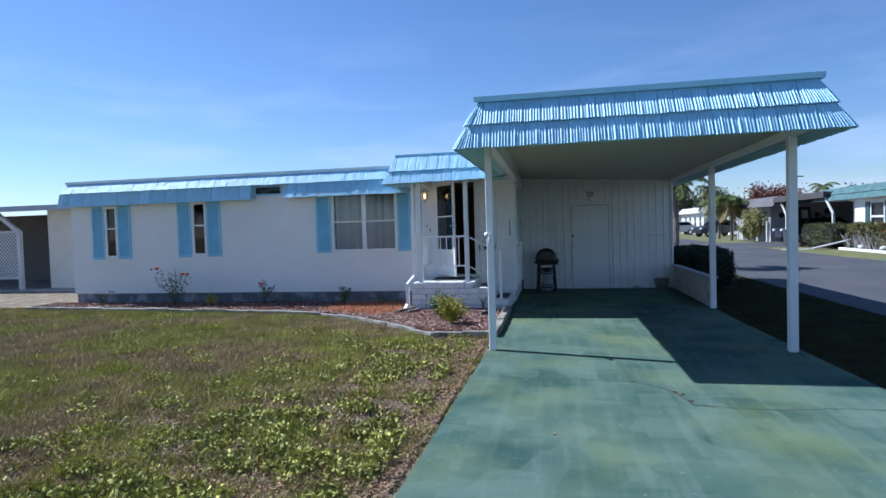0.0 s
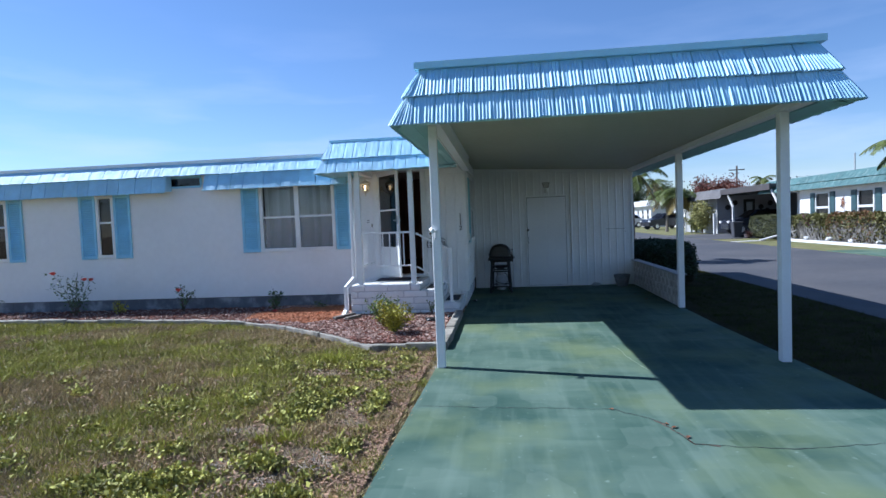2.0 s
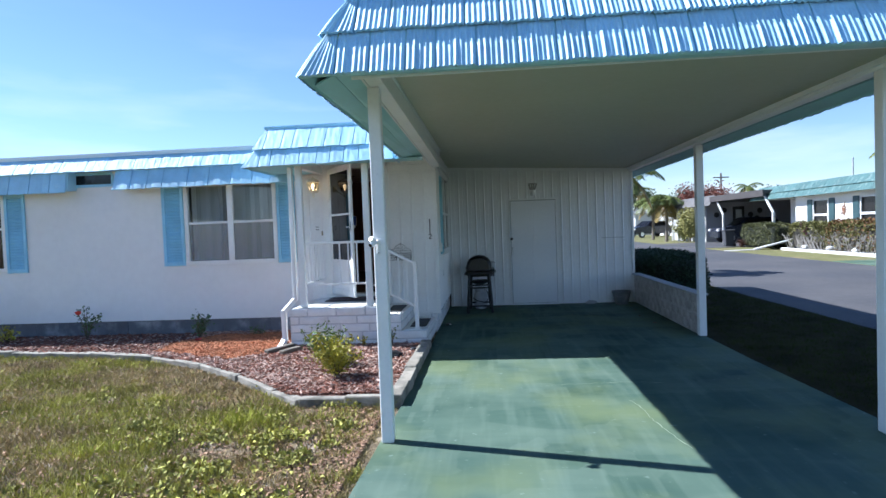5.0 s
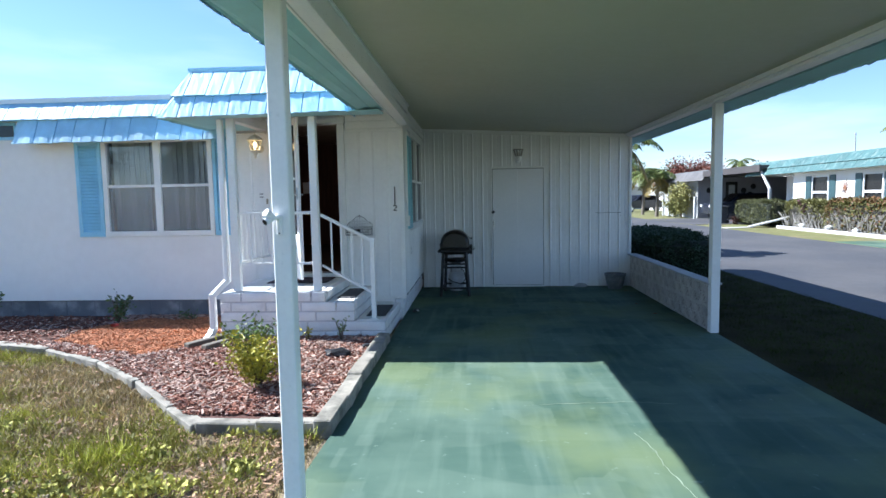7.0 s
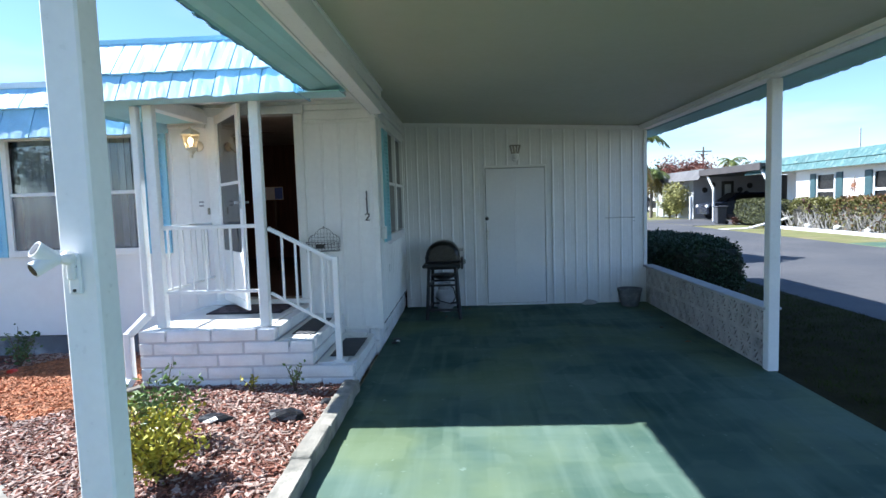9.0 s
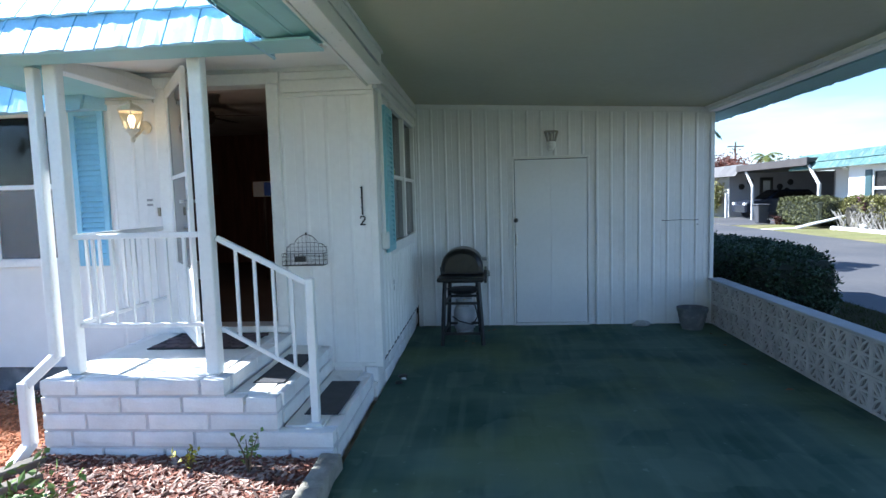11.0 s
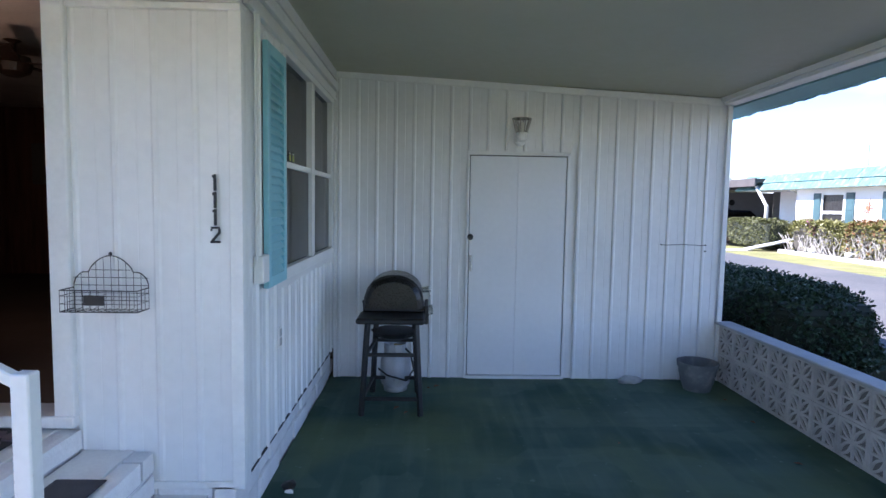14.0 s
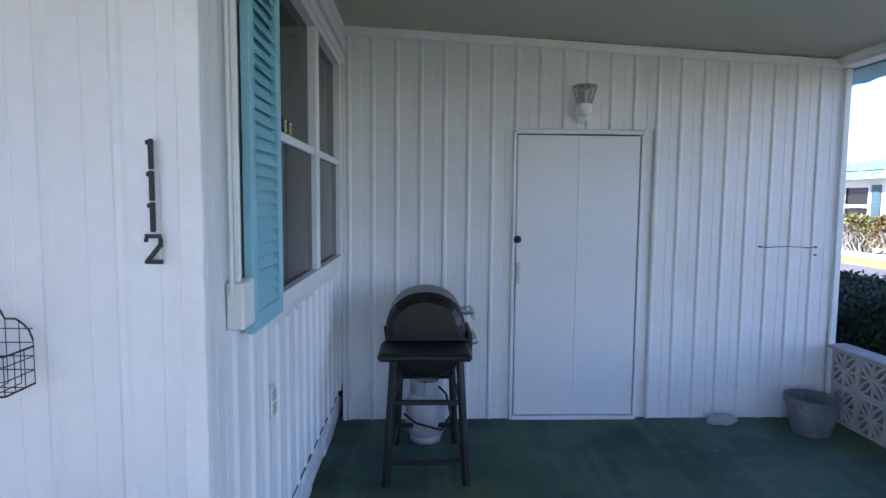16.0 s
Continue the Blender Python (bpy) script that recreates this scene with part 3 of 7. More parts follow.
# front wall: ribbed panels beside the door
low_board = board_mesh(0.182, 2.46 - 0.27, "x", 0.006)
for x0, n in ((-1.588, 4), (-3.03, 2)):
    for i in range(n):
        piece("siding_board", low_board, pose(x0 + i * 0.182, FRONT - 0.004, 0.27), wall_front)
part("corner_trim", boxes((-0.872, -0.812, FRONT - 0.022, FRONT - 0.003, 0.27, 2.46), (-0.829, -0.812, FRONT - 0.002, FRONT + 0.05, 0.27, 2.46), bevel=0.003), TRIM, wall_front)
part("head_trim", boxes((-1.577, -0.812, FRONT - 0.032, FRONT - 0.004, 2.445, 2.475), (-3.05, -2.62, FRONT - 0.032, FRONT - 0.004, 2.445, 2.475), bevel=0.003), TRIM, wall_front)
for u0, u1, z0, z1, d in ((-3.05, -2.622, 2.479, 2.577, 0.030), (-1.563, -0.815, 2.479, 2.577, 0.030), (-3.05, -0.815, 2.642, 2.70, 0.022), (-3.05, -2.622, 2.579, 2.641, 0.024), (-1.563, -0.815, 2.579, 2.641, 0.024)):
    part("lap_board", boxes((u0, u1, FRONT - d, FRONT - 0.003, z0, z1), bevel=0.007), TRIM, wall_front)
part("base_rail", boxes((-1.60, -0.815, FRONT - 0.020, FRONT - 0.003, 0.255, 0.285)), TRIM, wall_front)

# side wall boards under, before and above the window
short, tall = board_mesh(PITCH, 1.10 - 0.285, "y"), board_mesh(PITCH, 2.48 - 0.285, "y")
for i in range(15):
    y = FRONT + 0.055 + i * PITCH
    piece("siding_board", tall if y < 12.66 else short, pose(SIDE + 0.002, y, 0.285 + 0.006 * math.sin(i * 2.1)), wall_side)
part("lap_board", boxes((SIDE + 0.003, SIDE + 0.020, 12.13, BACK - 0.03, 2.533, 2.585), (SIDE + 0.003, SIDE + 0.042, 12.13, BACK - 0.03, 2.592, 2.66), (SIDE + 0.003, SIDE + 0.034, 12.13, BACK - 0.03, 2.50, 2.527), bevel=0.004), TRIM, wall_side)

# block base under the walls
skirt = thing("wall_base", (-6, FRONT + 0.06, 0), "blue-grey painted concrete block base under the front wall", "wall base", kind="structure")
blk = mesh_of("block", boxes((0, 0.394, 0, 0.10, 0, 0.247), bevel=0.006), SKIRT)
for i in range(21):
    piece("block", blk, pose(WEST + 0.05 + i * 0.40, FRONT + 0.03, 0.0), skirt)
part("mortar", boxes((WEST + 0.04, -2.85, FRONT + 0.036, FRONT + 0.10, -0.03, 0.256)), mat("dark_mortar", (0.16, 0.17, 0.19), 0.9), skirt)
skirt_side = thing("wall_base_side", (SIDE, 13.3, 0), "white painted block base under the carport side wall", "wall base", kind="structure")
# solid black strip paints the darkness of the hollow below the siding
part("gap", boxes((SIDE - 0.05, SIDE + 0.0014, 12.14, BACK - 0.03, 0.2645, 0.30)), mat("hollow_shade", (0.02, 0.02, 0.022), 0.95), skirt_side, "black strip standing in for the dark hollow under the siding")
blk = mesh_of("block", boxes((0, 0.10, 0, 0.394, 0, 0.122), bevel=0.008), BLOCK_WHITE)
for j in range(2):
    for i in range(7):
        y = 12.04 + i * 0.40 - (0.2 if j else 0) * (i > 0)
        if y < BACK - 0.2:
            piece("block", blk, pose(SIDE - 0.135 + 0.012 * ((i + j) % 2), y, 0.004 + j * 0.13), skirt_side)
blk = mesh_of("block", boxes((0, 0.362, 0, 0.10, 0, 0.122), bevel=0.008), BLOCK_WHITE)
for j in range(2):
    for i in range(2):
        piece("block", blk, pose(-1.595 + i * 0.37, FRONT - 0.012, 0.004 + j * 0.13), skirt_side)
part("mortar", boxes((-1.6, SIDE - 0.14, FRONT + 0.0, FRONT + 0.1, -0.03, 0.258), (SIDE - 0.138, SIDE - 0.045, 12.06, BACK, -0.03, 0.262)), MORTAR_WHITE, skirt_side)

# ---- windows and shutters ----
BLIND = mat("white_vertical_blinds", (0.80, 0.80, 0.80), 0.7, var=0.05, scale=4, bump=0.1, rand=0.30)
# dark colour of the sheets that stand in for unlit rooms
ROOM_DARK = mat("room_shade_sheet", (0.10, 0.095, 0.09), 0.9)
MESH = bpy.data.materials.new("insect_mesh")
MESH.use_nodes = True
mn = MESH.node_tree
mesh_mix, mesh_clear, mesh_wire = (mn.nodes.new(k) for k in ("ShaderNodeMixShader", "ShaderNodeBsdfTransparent", "ShaderNodeBsdfDiffuse"))
mesh_wire.inputs[0].default_value = (0.42, 0.43, 0.44, 1)
mesh_mix.inputs[0].default_value = 0.22
mn.links.new(mesh_clear.outputs[0], mesh_mix.inputs[1])
mn.links.new(mesh_wire.outputs[0], mesh_mix.inputs[2])
mn.links.new(mesh_mix.outputs[0], mn.nodes["Material Output"].inputs[0])
SCREEN = mat("grey_blind", (0.20, 0.21, 0.23), 0.8, var=0.08)


def window(name, axis, u0, u1, z0, z1, face, units, zmid, label, blinds=None, pane_mat=None):
    """A framed sliding-sash window set in its opening. axis 'x' faces -y, axis 'y' faces +x."""
    s = -1 if axis == "x" else 1

    def B(bm, ua, ub, da, db, za, zb, bevel=0.0):
        d = sorted((face + s * da, face + s * db))
        return box(bm, ua, ub, d[0], d[1], za, zb, bevel) if axis == "x" else box(bm, d[0], d[1], ua, ub, za, zb, bevel)

    w = thing(name, ((u0 + u1) / 2, face, z0) if axis == "x" else (face, (u0 + u1) / 2, z0), label, "window", kind="structure")
    fr = 0.042
    step = (u1 - u0) / units
    bm = bmesh.new()
    B(bm, u0 - 0.03, u1 + 0.03, -0.03, 0.028, z0 - 0.035, z0 + fr - 0.01, 0.003)
    B(bm, u0 - 0.03, u1 + 0.03, -0.03, 0.024, z1 - fr + 0.01, z1 + 0.03, 0.003)
    B(bm, u0 - 0.03, u0 + fr - 0.01, -0.03, 0.022, z0 + fr - 0.01, z1 - fr + 0.01, 0.003)
    B(bm, u1 - fr + 0.01, u1 + 0.03, -0.03, 0.022, z0 + fr - 0.01, z1 - fr + 0.01, 0.003)
    part("window_frame", bm, TRIM, w)
    for k in range(1, units):
        bm = bmesh.new()
        B(bm, u0 + k * step - 0.045, u0 + k * step + 0.045, -0.03, 0.020, z0 + fr - 0.01, z1 - fr + 0.01, 0.003)
        part("mullion", bm, TRIM, w)
    for k in range(units):
        a = u0 + k * step + (fr - 0.008 if k == 0 else 0.046)
        c = u0 + (k + 1) * step - (fr - 0.008 if k == units - 1 else 0.046)
        bm = bmesh.new()
        B(bm, a, c, -0.025, 0.010, zmid - 0.018, zmid + 0.018, 0.002)
        part("meeting_rail", bm, TRIM, w)
        for za, zb, d in ((z0 + fr - 0.008, zmid - 0.019, -0.012), (zmid + 0.019, z1 - fr + 0.008, -0.026)):
            bm = bmesh.new()
            B(bm, a, c, d, d + 0.004, za, zb)
            p = part("pane", bm, pane_mat or GLASS, w)
            p.visible_shadow = False
    if blinds == "vertical":
        for k in range(units):
            bm = bmesh.new()
            B(bm, u0 + k * step + 0.04, u0 + (k + 1) * step - 0.04, -0.004, -0.002, z0 + fr - 0.008, zmid - 0.019)
            p = part("insect_screen", bm, MESH, w, "grey insect screen over the lower sash")
            p.visible_shadow = False
        bl = thing("vertical_blinds", ((u0 + u1) / 2, face + 0.16, z0), "white vertical blinds hanging behind the window", "blinds")
        rng = random.Random(5)
        n = int((u1 - u0) / 0.075)
        for i in range(n):
            x = u0 + 0.05 + i * (u1 - u0 - 0.1) / (n - 1)
            me = mesh_of("slat", boxes((-0.046, 0.046, -0.001, 0.001, z0 + 0.04, z1 - 0.02)), BLIND)
            piece("slat", me, pose(x, face + 0.17, 0, 0, 0, rng.uniform(-26, -8)), bl)
        part("head_rail", boxes((u0, u1, face + 0.15, face + 0.19, z1 - 0.02, z1 + 0.02)), BLIND, bl)
    elif blinds == "shade":
        bm = bmesh.new()
        B(bm, u0 + 0.005, u1 - 0.005, -0.075, -0.07, z0 + 0.01, zmid + 0.01)
        tagged(part("roller_shade", bm, SCREEN), "pale grey shade behind the lower sash", "shade")
    # an added dark sheet behind, which closes the view and stands in for the unlit room
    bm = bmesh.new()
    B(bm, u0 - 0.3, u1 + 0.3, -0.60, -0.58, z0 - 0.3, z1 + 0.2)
    tagged(part("wall_behind_" + name, bm, ROOM_DARK), "added dark sheet standing in for the unlit room behind the window", "wall", kind="structure")
    return w


window("window_1", "x", *WIN_A, FRONT, 1, 1.82, "narrow white framed sash window with dark glass", "shade", GLASS_DARK)
window("window_2", "x", *WIN_B, FRONT, 1, 1.83, "narrow white framed sash window with dark glass", "shade", GLASS_DARK)
window("window_3", "x", *WIN_BIG, FRONT, 2, 1.80, "wide white framed double window with vertical blinds", "vertical")
window("window_4", "y", *WIN_SIDE, SIDE, 2, 1.83, "white framed double window in the carport side wall", "shade", GLASS_DARK)
vent = thing("window_5", (-6.35, FRONT, 2.46), "narrow dark vent window under the roof edge", "window", kind="structure")
part("window_frame", boxes((VENT[0], VENT[1], FRONT - 0.018, FRONT + 0.02, VENT[2] - 0.02, VENT[2] + 0.02), (VENT[0], VENT[1], FRONT - 0.018, FRONT + 0.02, VENT[3] - 0.02, VENT[3] + 0.02), (VENT[0] - 0.02, VENT[0] + 0.02, FRONT - 0.018, FRONT + 0.02, VENT[2] + 0.02, VENT[3] - 0.02), (VENT[1] - 0.02, VENT[1] + 0.02, FRONT - 0.018, FRONT + 0.02, VENT[2] + 0.02, VENT[3] - 0.02)), SHUTTER, vent)
part("pane", boxes((VENT[0] + 0.02, VENT[1] - 0.02, FRONT + 0.005, FRONT + 0.012, VENT[2] + 0.02, VENT[3] - 0.02)), GLASS_DARK, vent)
# the vent gets the same added dark sheet for its unlit inside
tagged(part("wall_behind_vent", boxes((VENT[0] - 0.2, VENT[1] + 0.2, FRONT + 0.4, FRONT + 0.42, 2.3, 2.79)), ROOM_DARK), "added dark sheet standing in for the unlit space behind the vent", "wall", kind="structure")


def shutter(axis, u0, u1, z0, z1, face, material, label):
    s = -1 if axis == "x" else 1
    w = u1 - u0
    t = thing("shutter", ((u0 + u1) / 2, face, z0) if axis == "x" else (face, (u0 + u1) / 2, z0), label, "shutter", "window shutters")

    def B(bm, ua, ub, da, db, za, zb, bevel=0.0):
        d = sorted((face + s * da, face + s * db))
        return box(bm, ua, ub, d[0], d[1], za, zb, bevel) if axis == "x" else box(bm, d[0], d[1], ua, ub, za, zb, bevel)

    bm = bmesh.new()
    st = min(0.05, w * 0.16)
    for a, c, e, f in ((u0, u0 + st, z0, z1), (u1 - st, u1, z0, z1), (u0 + st, u1 - st, z0, z0 + 0.06), (u0 + st, u1 - st, z1 - 0.06, z1)):
        B(bm, a, c, 0.004, 0.032, e, f, 0.003)
    part("shutter_frame", bm, material, t)
    bm = bmesh.new()
    B(bm, u0 + st, u1 - st, 0.004, 0.008, z0 + 0.06, z1 - 0.06)
    part("back", bm, material, t)
    bm = bmesh.new()
    if axis == "x":
        box(bm, u0 + st, u1 - st, -0.003, 0.003, -0.019, 0.019, 0, None)
        bmesh.ops.transform(bm, matrix=pose(0, 0, 0, -32), verts=bm.verts)
    else:
        box(bm, -0.003, 0.003, u0 + st, u1 - st, -0.019, 0.019, 0, None)
        bmesh.ops.transform(bm, matrix=pose(0, 0, 0, 0, -32), verts=bm.verts)
    me = mesh_of("slat", bm, material)
    z = z0 + 0.078
    while z < z1 - 0.07:
        piece("slat", me, pose(0, face - 0.018, z) if axis == "x" else pose(face + 0.018, 0, z), t)
        z += 0.043
    return t


for u0, u1 in ((-10.995, -10.655), (-10.29, -9.94)):
    shutter("x", u0, u1, 1.09, 2.37, FRONT, SHUTTER, "light blue louvred shutter beside a narrow window")
for u0, u1 in ((-8.68, -8.325), (-7.925, -7.57)):
    shutter("x", u0, u1, 1.10, 2.38, FRONT, SHUTTER, "light blue louvred shutter beside a narrow window")
for u0, u1 in ((-5.23, -4.875), (-3.345, -3.055)):
    shutter("x", u0, u1, 1.13, 2.42, FRONT - 0.002, SHUTTER, "light blue louvred shutter beside the wide window")
shutter("y", 12.375, 12.75, 1.16, 2.41, SIDE + 0.016, SHUTTER_TEAL, "blue-green louvred shutter on the carport side wall")

# ---- front door and room behind ----
door_frame = thing("door_frame", (-2.1, FRONT, 0.6), "white painted front door frame", "door frame", kind="structure")
part("jamb", boxes((-1.672, -1.578, FRONT - 0.045, FRONT + 0.13, 0.585, 2.549), bevel=0.006), TRIM, door_frame)
part("jamb", boxes((-2.60, -2.49, FRONT - 0.045, FRONT + 0.13, 0.585, 2.549), bevel=0.006), TRIM, door_frame)
part("head", boxes((-2.62, -1.565, FRONT - 0.05, FRONT + 0.13, 2.55, 2.64), bevel=0.006), TRIM, door_frame)
part("threshold", boxes((-2.60, -1.575, FRONT - 0.06, FRONT + 0.13, 0.555, 0.61), bevel=0.006), TRIM, door_frame)

# storm door, swung out
HX, HY = -2.49, FRONT - 0.045
ang = math.degrees(math.atan2(11.33 - HY, -1.97 - HX))
DM = pose(HX, HY, 0.62, 0, 0, ang)
storm = tagged(new("storm_door"), "white storm door with dark glass, swung open", "door")
storm.matrix_basis = DM


def local_part(name, bm, material, parent, label=""):
    """A part whose mesh is in its thing's own axes."""
    ob = part(name, bm, material, None, label)
    ob.parent = parent
    return ob


def ring(x0, x1, z0, z1, w, d, bevel=0.004):
    return boxes((x0, x1, -d, d, z0, z0 + w), (x0, x1, -d, d, z1 - w, z1), (x0, x0 + w, -d, d, z0 + w, z1 - w), (x1 - w, x1, -d, d, z0 + w, z1 - w), bevel=bevel)


bm = ring(0, 0.88, 0.0, 1.93, 0.085, 0.016)
box(bm, 0.085, 0.795, -0.015, 0.015, 0.46, 0.54, 0.003)
local_part("leaf_frame", bm, TRIM, storm)
local_part("kick_panel", boxes((0.08, 0.80, -0.009, 0.009, 0.08, 0.465)), TRIM, storm)
local_part("pane", boxes((0.08, 0.80, -0.003, 0.003, 0.535, 1.20), (0.08, 0.80, -0.003, 0.003, 1.225, 1.85)), glass("storm_door_glass", (0.6, 0.62, 0.62), 0.10), storm, "dark tinted glass")
local_part("sash_bar", boxes((0.08, 0.80, -0.008, 0.008, 1.198, 1.228)), TRIM, storm)
bm = bmesh.new()
rod(bm, (0.84, 0.016, 1.02), (0.84, 0.055, 1.02), 0.012)
rod(bm, (0.84, -0.016, 1.02), (0.84, -0.055, 1.02), 0.012)
box(bm, 0.77, 0.85, 0.045, 0.058, 1.008, 1.032, 0.003)
box(bm, 0.77, 0.85, -0.058, -0.045, 1.008, 1.032, 0.003)
box(bm, 0.815, 0.865, -0.02, 0.02, 0.96, 1.10, 0.002)
local_part("handle", bm, CHROME, storm, "silver lever handle")

# things in the dim room
table = thing("console_table", (-2.75, 12.8, 0.582), "white side table inside the front door", "table")
TABLE_WHITE = mat("white_furniture_paint", (0.7, 0.68, 0.65), 0.45)
part("tabletop", boxes((-3.35, -2.68, 12.5, 13.0, 1.02, 1.06), bevel=0.008), TABLE_WHITE, table)
part("apron", boxes((-3.31, -2.72, 12.53, 12.97, 0.90, 1.018)), TABLE_WHITE, table)
for x in (-3.29, -2.74):
    for y in (12.55, 12.95):
        part("leg", boxes((x - 0.025, x + 0.025, y - 0.025, y + 0.025, 0.582, 0.898), bevel=0.005), TABLE_WHITE, table)
lamp = thing("table_lamp", (-3.03, 12.8, 1.06), "lit table lamp with a pale cone shade", "lamp")
part("base", lathe(bmesh.new(), [(0.07, 0.0), (0.07, 0.02), (0.025, 0.05), (0.05, 0.14), (0.055, 0.2), (0.02, 0.28), (0.012, 0.5)], (-3.03, 12.8, 1.061)), mat("orange_ceramic", (0.45, 0.16, 0.05), 0.3), lamp)
part("shade", lathe(bmesh.new(), [(0.17, 0.0), (0.171, 0.004), (0.075, 0.25), (0.07, 0.25)], (-3.03, 12.8, 1.53), 20), glow("lamp_shade", (0.80, 0.60, 0.42), 0.03), lamp)
bulb = new("lamp_bulb", bpy.data.lights.new("lamp_bulb", "POINT"))
bulb.data.energy, bulb.data.color, bulb.data.shadow_soft_size = 1.7, (1.0, 0.62, 0.36), 0.05
bulb.matrix_basis = pose(-3.03, 12.8, 1.90)
fan = thing("ceiling_fan", (-3.16, 14.0, 2.8), "dark brown ceiling fan with still blades", "fan")
FAN = mat("dark_fan_wood", (0.03, 0.02, 0.015), 0.4)
bm = lathe(bmesh.new(), [(0.06, 0.30), (0.02, 0.28), (0.02, 0.2), (0.11, 0.18), (0.13, 0.12), (0.11, 0.06), (0.05, 0.03)], (-3.16, 14.0, 2.498))
part("motor", bm, FAN, fan)
for k in range(5):
    bm = bmesh.new()
    box(bm, 0.12, 0.62, -0.06, 0.06, -0.004, 0.004, 0.002, pose(-3.16, 14.0, 2.63, 8, 0, 72 * k + 10))
    part("blade", bm, FAN, fan)
rm = part("notice_board", boxes((-5.25, -4.6, 17.27, 17.295, 1.78, 2.32), bevel=0.004), mat("dull_board", (0.11, 0.10, 0.09), 0.6))
tagged(rm, "dull framed notice on the panelled wall", "picture")
sign = thing("window_sign", (-2.9, 15.0, 0.582), "blue and white printed sign on a stand in the room", "sign")
part("panel", boxes((-3.04, -2.76, 15.0, 15.01, 1.70, 1.90)), mat("sign_white", (0.6, 0.65, 0.7), 0.5), sign)
part("blue_field", boxes((-2.89, -2.77, 14.994, 14.999, 1.71, 1.89)), mat("sign_blue", (0.03, 0.12, 0.5), 0.5), sign)
part("stand", boxes((-2.92, -2.88, 15.012, 15.03, 0.582, 1.75)), FAN, sign)

# ---- porch ----
porch = thing("porch_steps", (-1.9, 11.4, 0), "white painted block porch with two side steps", "porch", kind="structure")
PF = 10.83
part("core", boxes((-2.77, -1.58, PF + 0.012, FRONT - 0.004, -0.03, 0.495), (-1.578, -1.252, PF + 0.012, FRONT - 0.004, -0.03, 0.38), (-1.25, -0.907, PF + 0.012, FRONT - 0.004, -0.03, 0.17)), MORTAR_WHITE, porch)
part("landing", boxes((-2.68, -1.66, PF + 0.09, FRONT - 0.004, 0.496, 0.546)), PORCH_TOP, porch)
part("tread", boxes((-1.562, -1.335, PF + 0.09, FRONT - 0.004, 0.381, 0.434)), PORCH_TOP, porch)
part("tread", boxes((-1.235, -0.99, PF + 0.09, FRONT - 0.004, 0.171, 0.221)), PORCH_TOP, porch)


def rough_block(w, d, h, seed):
    """A split-faced block, its corner at the origin."""
    bm = box(bmesh.new(), 0, w, 0, d, 0, h)
    bmesh.ops.subdivide_edges(bm, edges=bm.edges, cuts=2, use_grid_fill=True)
    for v in bm.verts:
        p = v.co
        n = Vector((p.x / w - 0.5, p.y / d - 0.5, p.z / h - 0.5))
        edge = sum(abs(c) > 0.49 for c in n)
        k = 0.004 * noise.noise(p * 14 + Vector((seed * 3.1, seed, 0)))
        p += Vector([math.copysign(1, c) * (abs(c) > 0.49) for c in n]) * (k - (0.005 if edge > 1 else 0))
    return mesh_of("block", bm, BLOCK_WHITE, False)


CH = 0.11
blocks = {}


def lay(x0, x1, y, z, yaw=0.0, h=CH - 0.011, d=0.10):
    w = round(x1 - x0 - 0.012, 3)
    if w < 0.03:
        return
    key = (w, len(blocks) % 3)
    if key not in blocks:
        blocks[key] = rough_block(w, d, h, len(blocks))
    piece("block", blocks[key], pose(x0 + 0.006, y, z + 0.004, 0, 0, yaw) if not yaw else pose(y, x0 + 0.006, z + 0.004, 0, 0, yaw), porch)


rng = random.Random(3)
for j in range(5):
    z = j * CH
    end = (-0.897, -0.897, -1.238, -1.238, -1.565)[j]
    x = -2.78 - (0.0, 0.2, 0.1, 0.27, 0.15)[j]
    while x < end - 0.02:
        nx = min(x + 0.40, end)
        if end - nx < 0.09:
            nx = end
        lay(max(x, -2.78), nx, PF - 0.004, z)
        x = nx
# right-hand faces of the steps
for j, xe in ((0, -0.897), (1, -0.897), (2, -1.238), (3, -1.238), (4, -1.565)):
    y = PF + 0.10
    first = True
    while y < FRONT - 0.03:
        ny = min(y + (0.22 if (first and j % 2) else 0.40), FRONT - 0.006)
        lay(y, ny, xe + 0.004, j * CH, 90.0)
        y, first = ny, False
# left-hand face
for j in range(5):
    y = PF + 0.10
    while y < FRONT - 0.03:
        ny = min(y + 0.40, FRONT - 0.006)
        lay(y, ny, -2.776 + 0.10, j * CH, 90.0)
        y = ny

HEX = mat("door_mat_weave", (0.10, 0.075, 0.085), 0.95, var=0.2, bump=0.4, bscale=150)
door_mat = thing("door_mat", (-2.1, 11.8, 0.548), "dark doormat with a honeycomb pattern on the porch", "mat")
part("mat_base", boxes((-2.49, -1.74, 11.53, 12.02, 0.549, 0.558), bevel=0.003), mat("mat_black", (0.02, 0.02, 0.022), 0.9), door_mat)
hexm = bmesh.new()
bmesh.ops.create_cone(hexm, cap_ends=True, segments=6, radius1=0.058, radius2=0.055, depth=0.006)
hexm = mesh_of("cell", hexm, HEX)
for i in range(7):
    for j in range(4):
        piece("cell", hexm, pose(-2.43 + i * 0.102 + (0.051 if j % 2 else 0), 11.60 + j * 0.108, 0.561, 0, 0, 30), door_mat)
for x0, x1, z in ((-1.50, -1.29, 0.435), (-1.166, -0.94, 0.222)):
    t = part("step_mat", boxes((x0, x1, 11.09, 11.77, z, z + 0.008), bevel=0.003), RUBBER)
    tagged(t, "dark grey rubber tread mat on a porch step", "mat", "step mats")

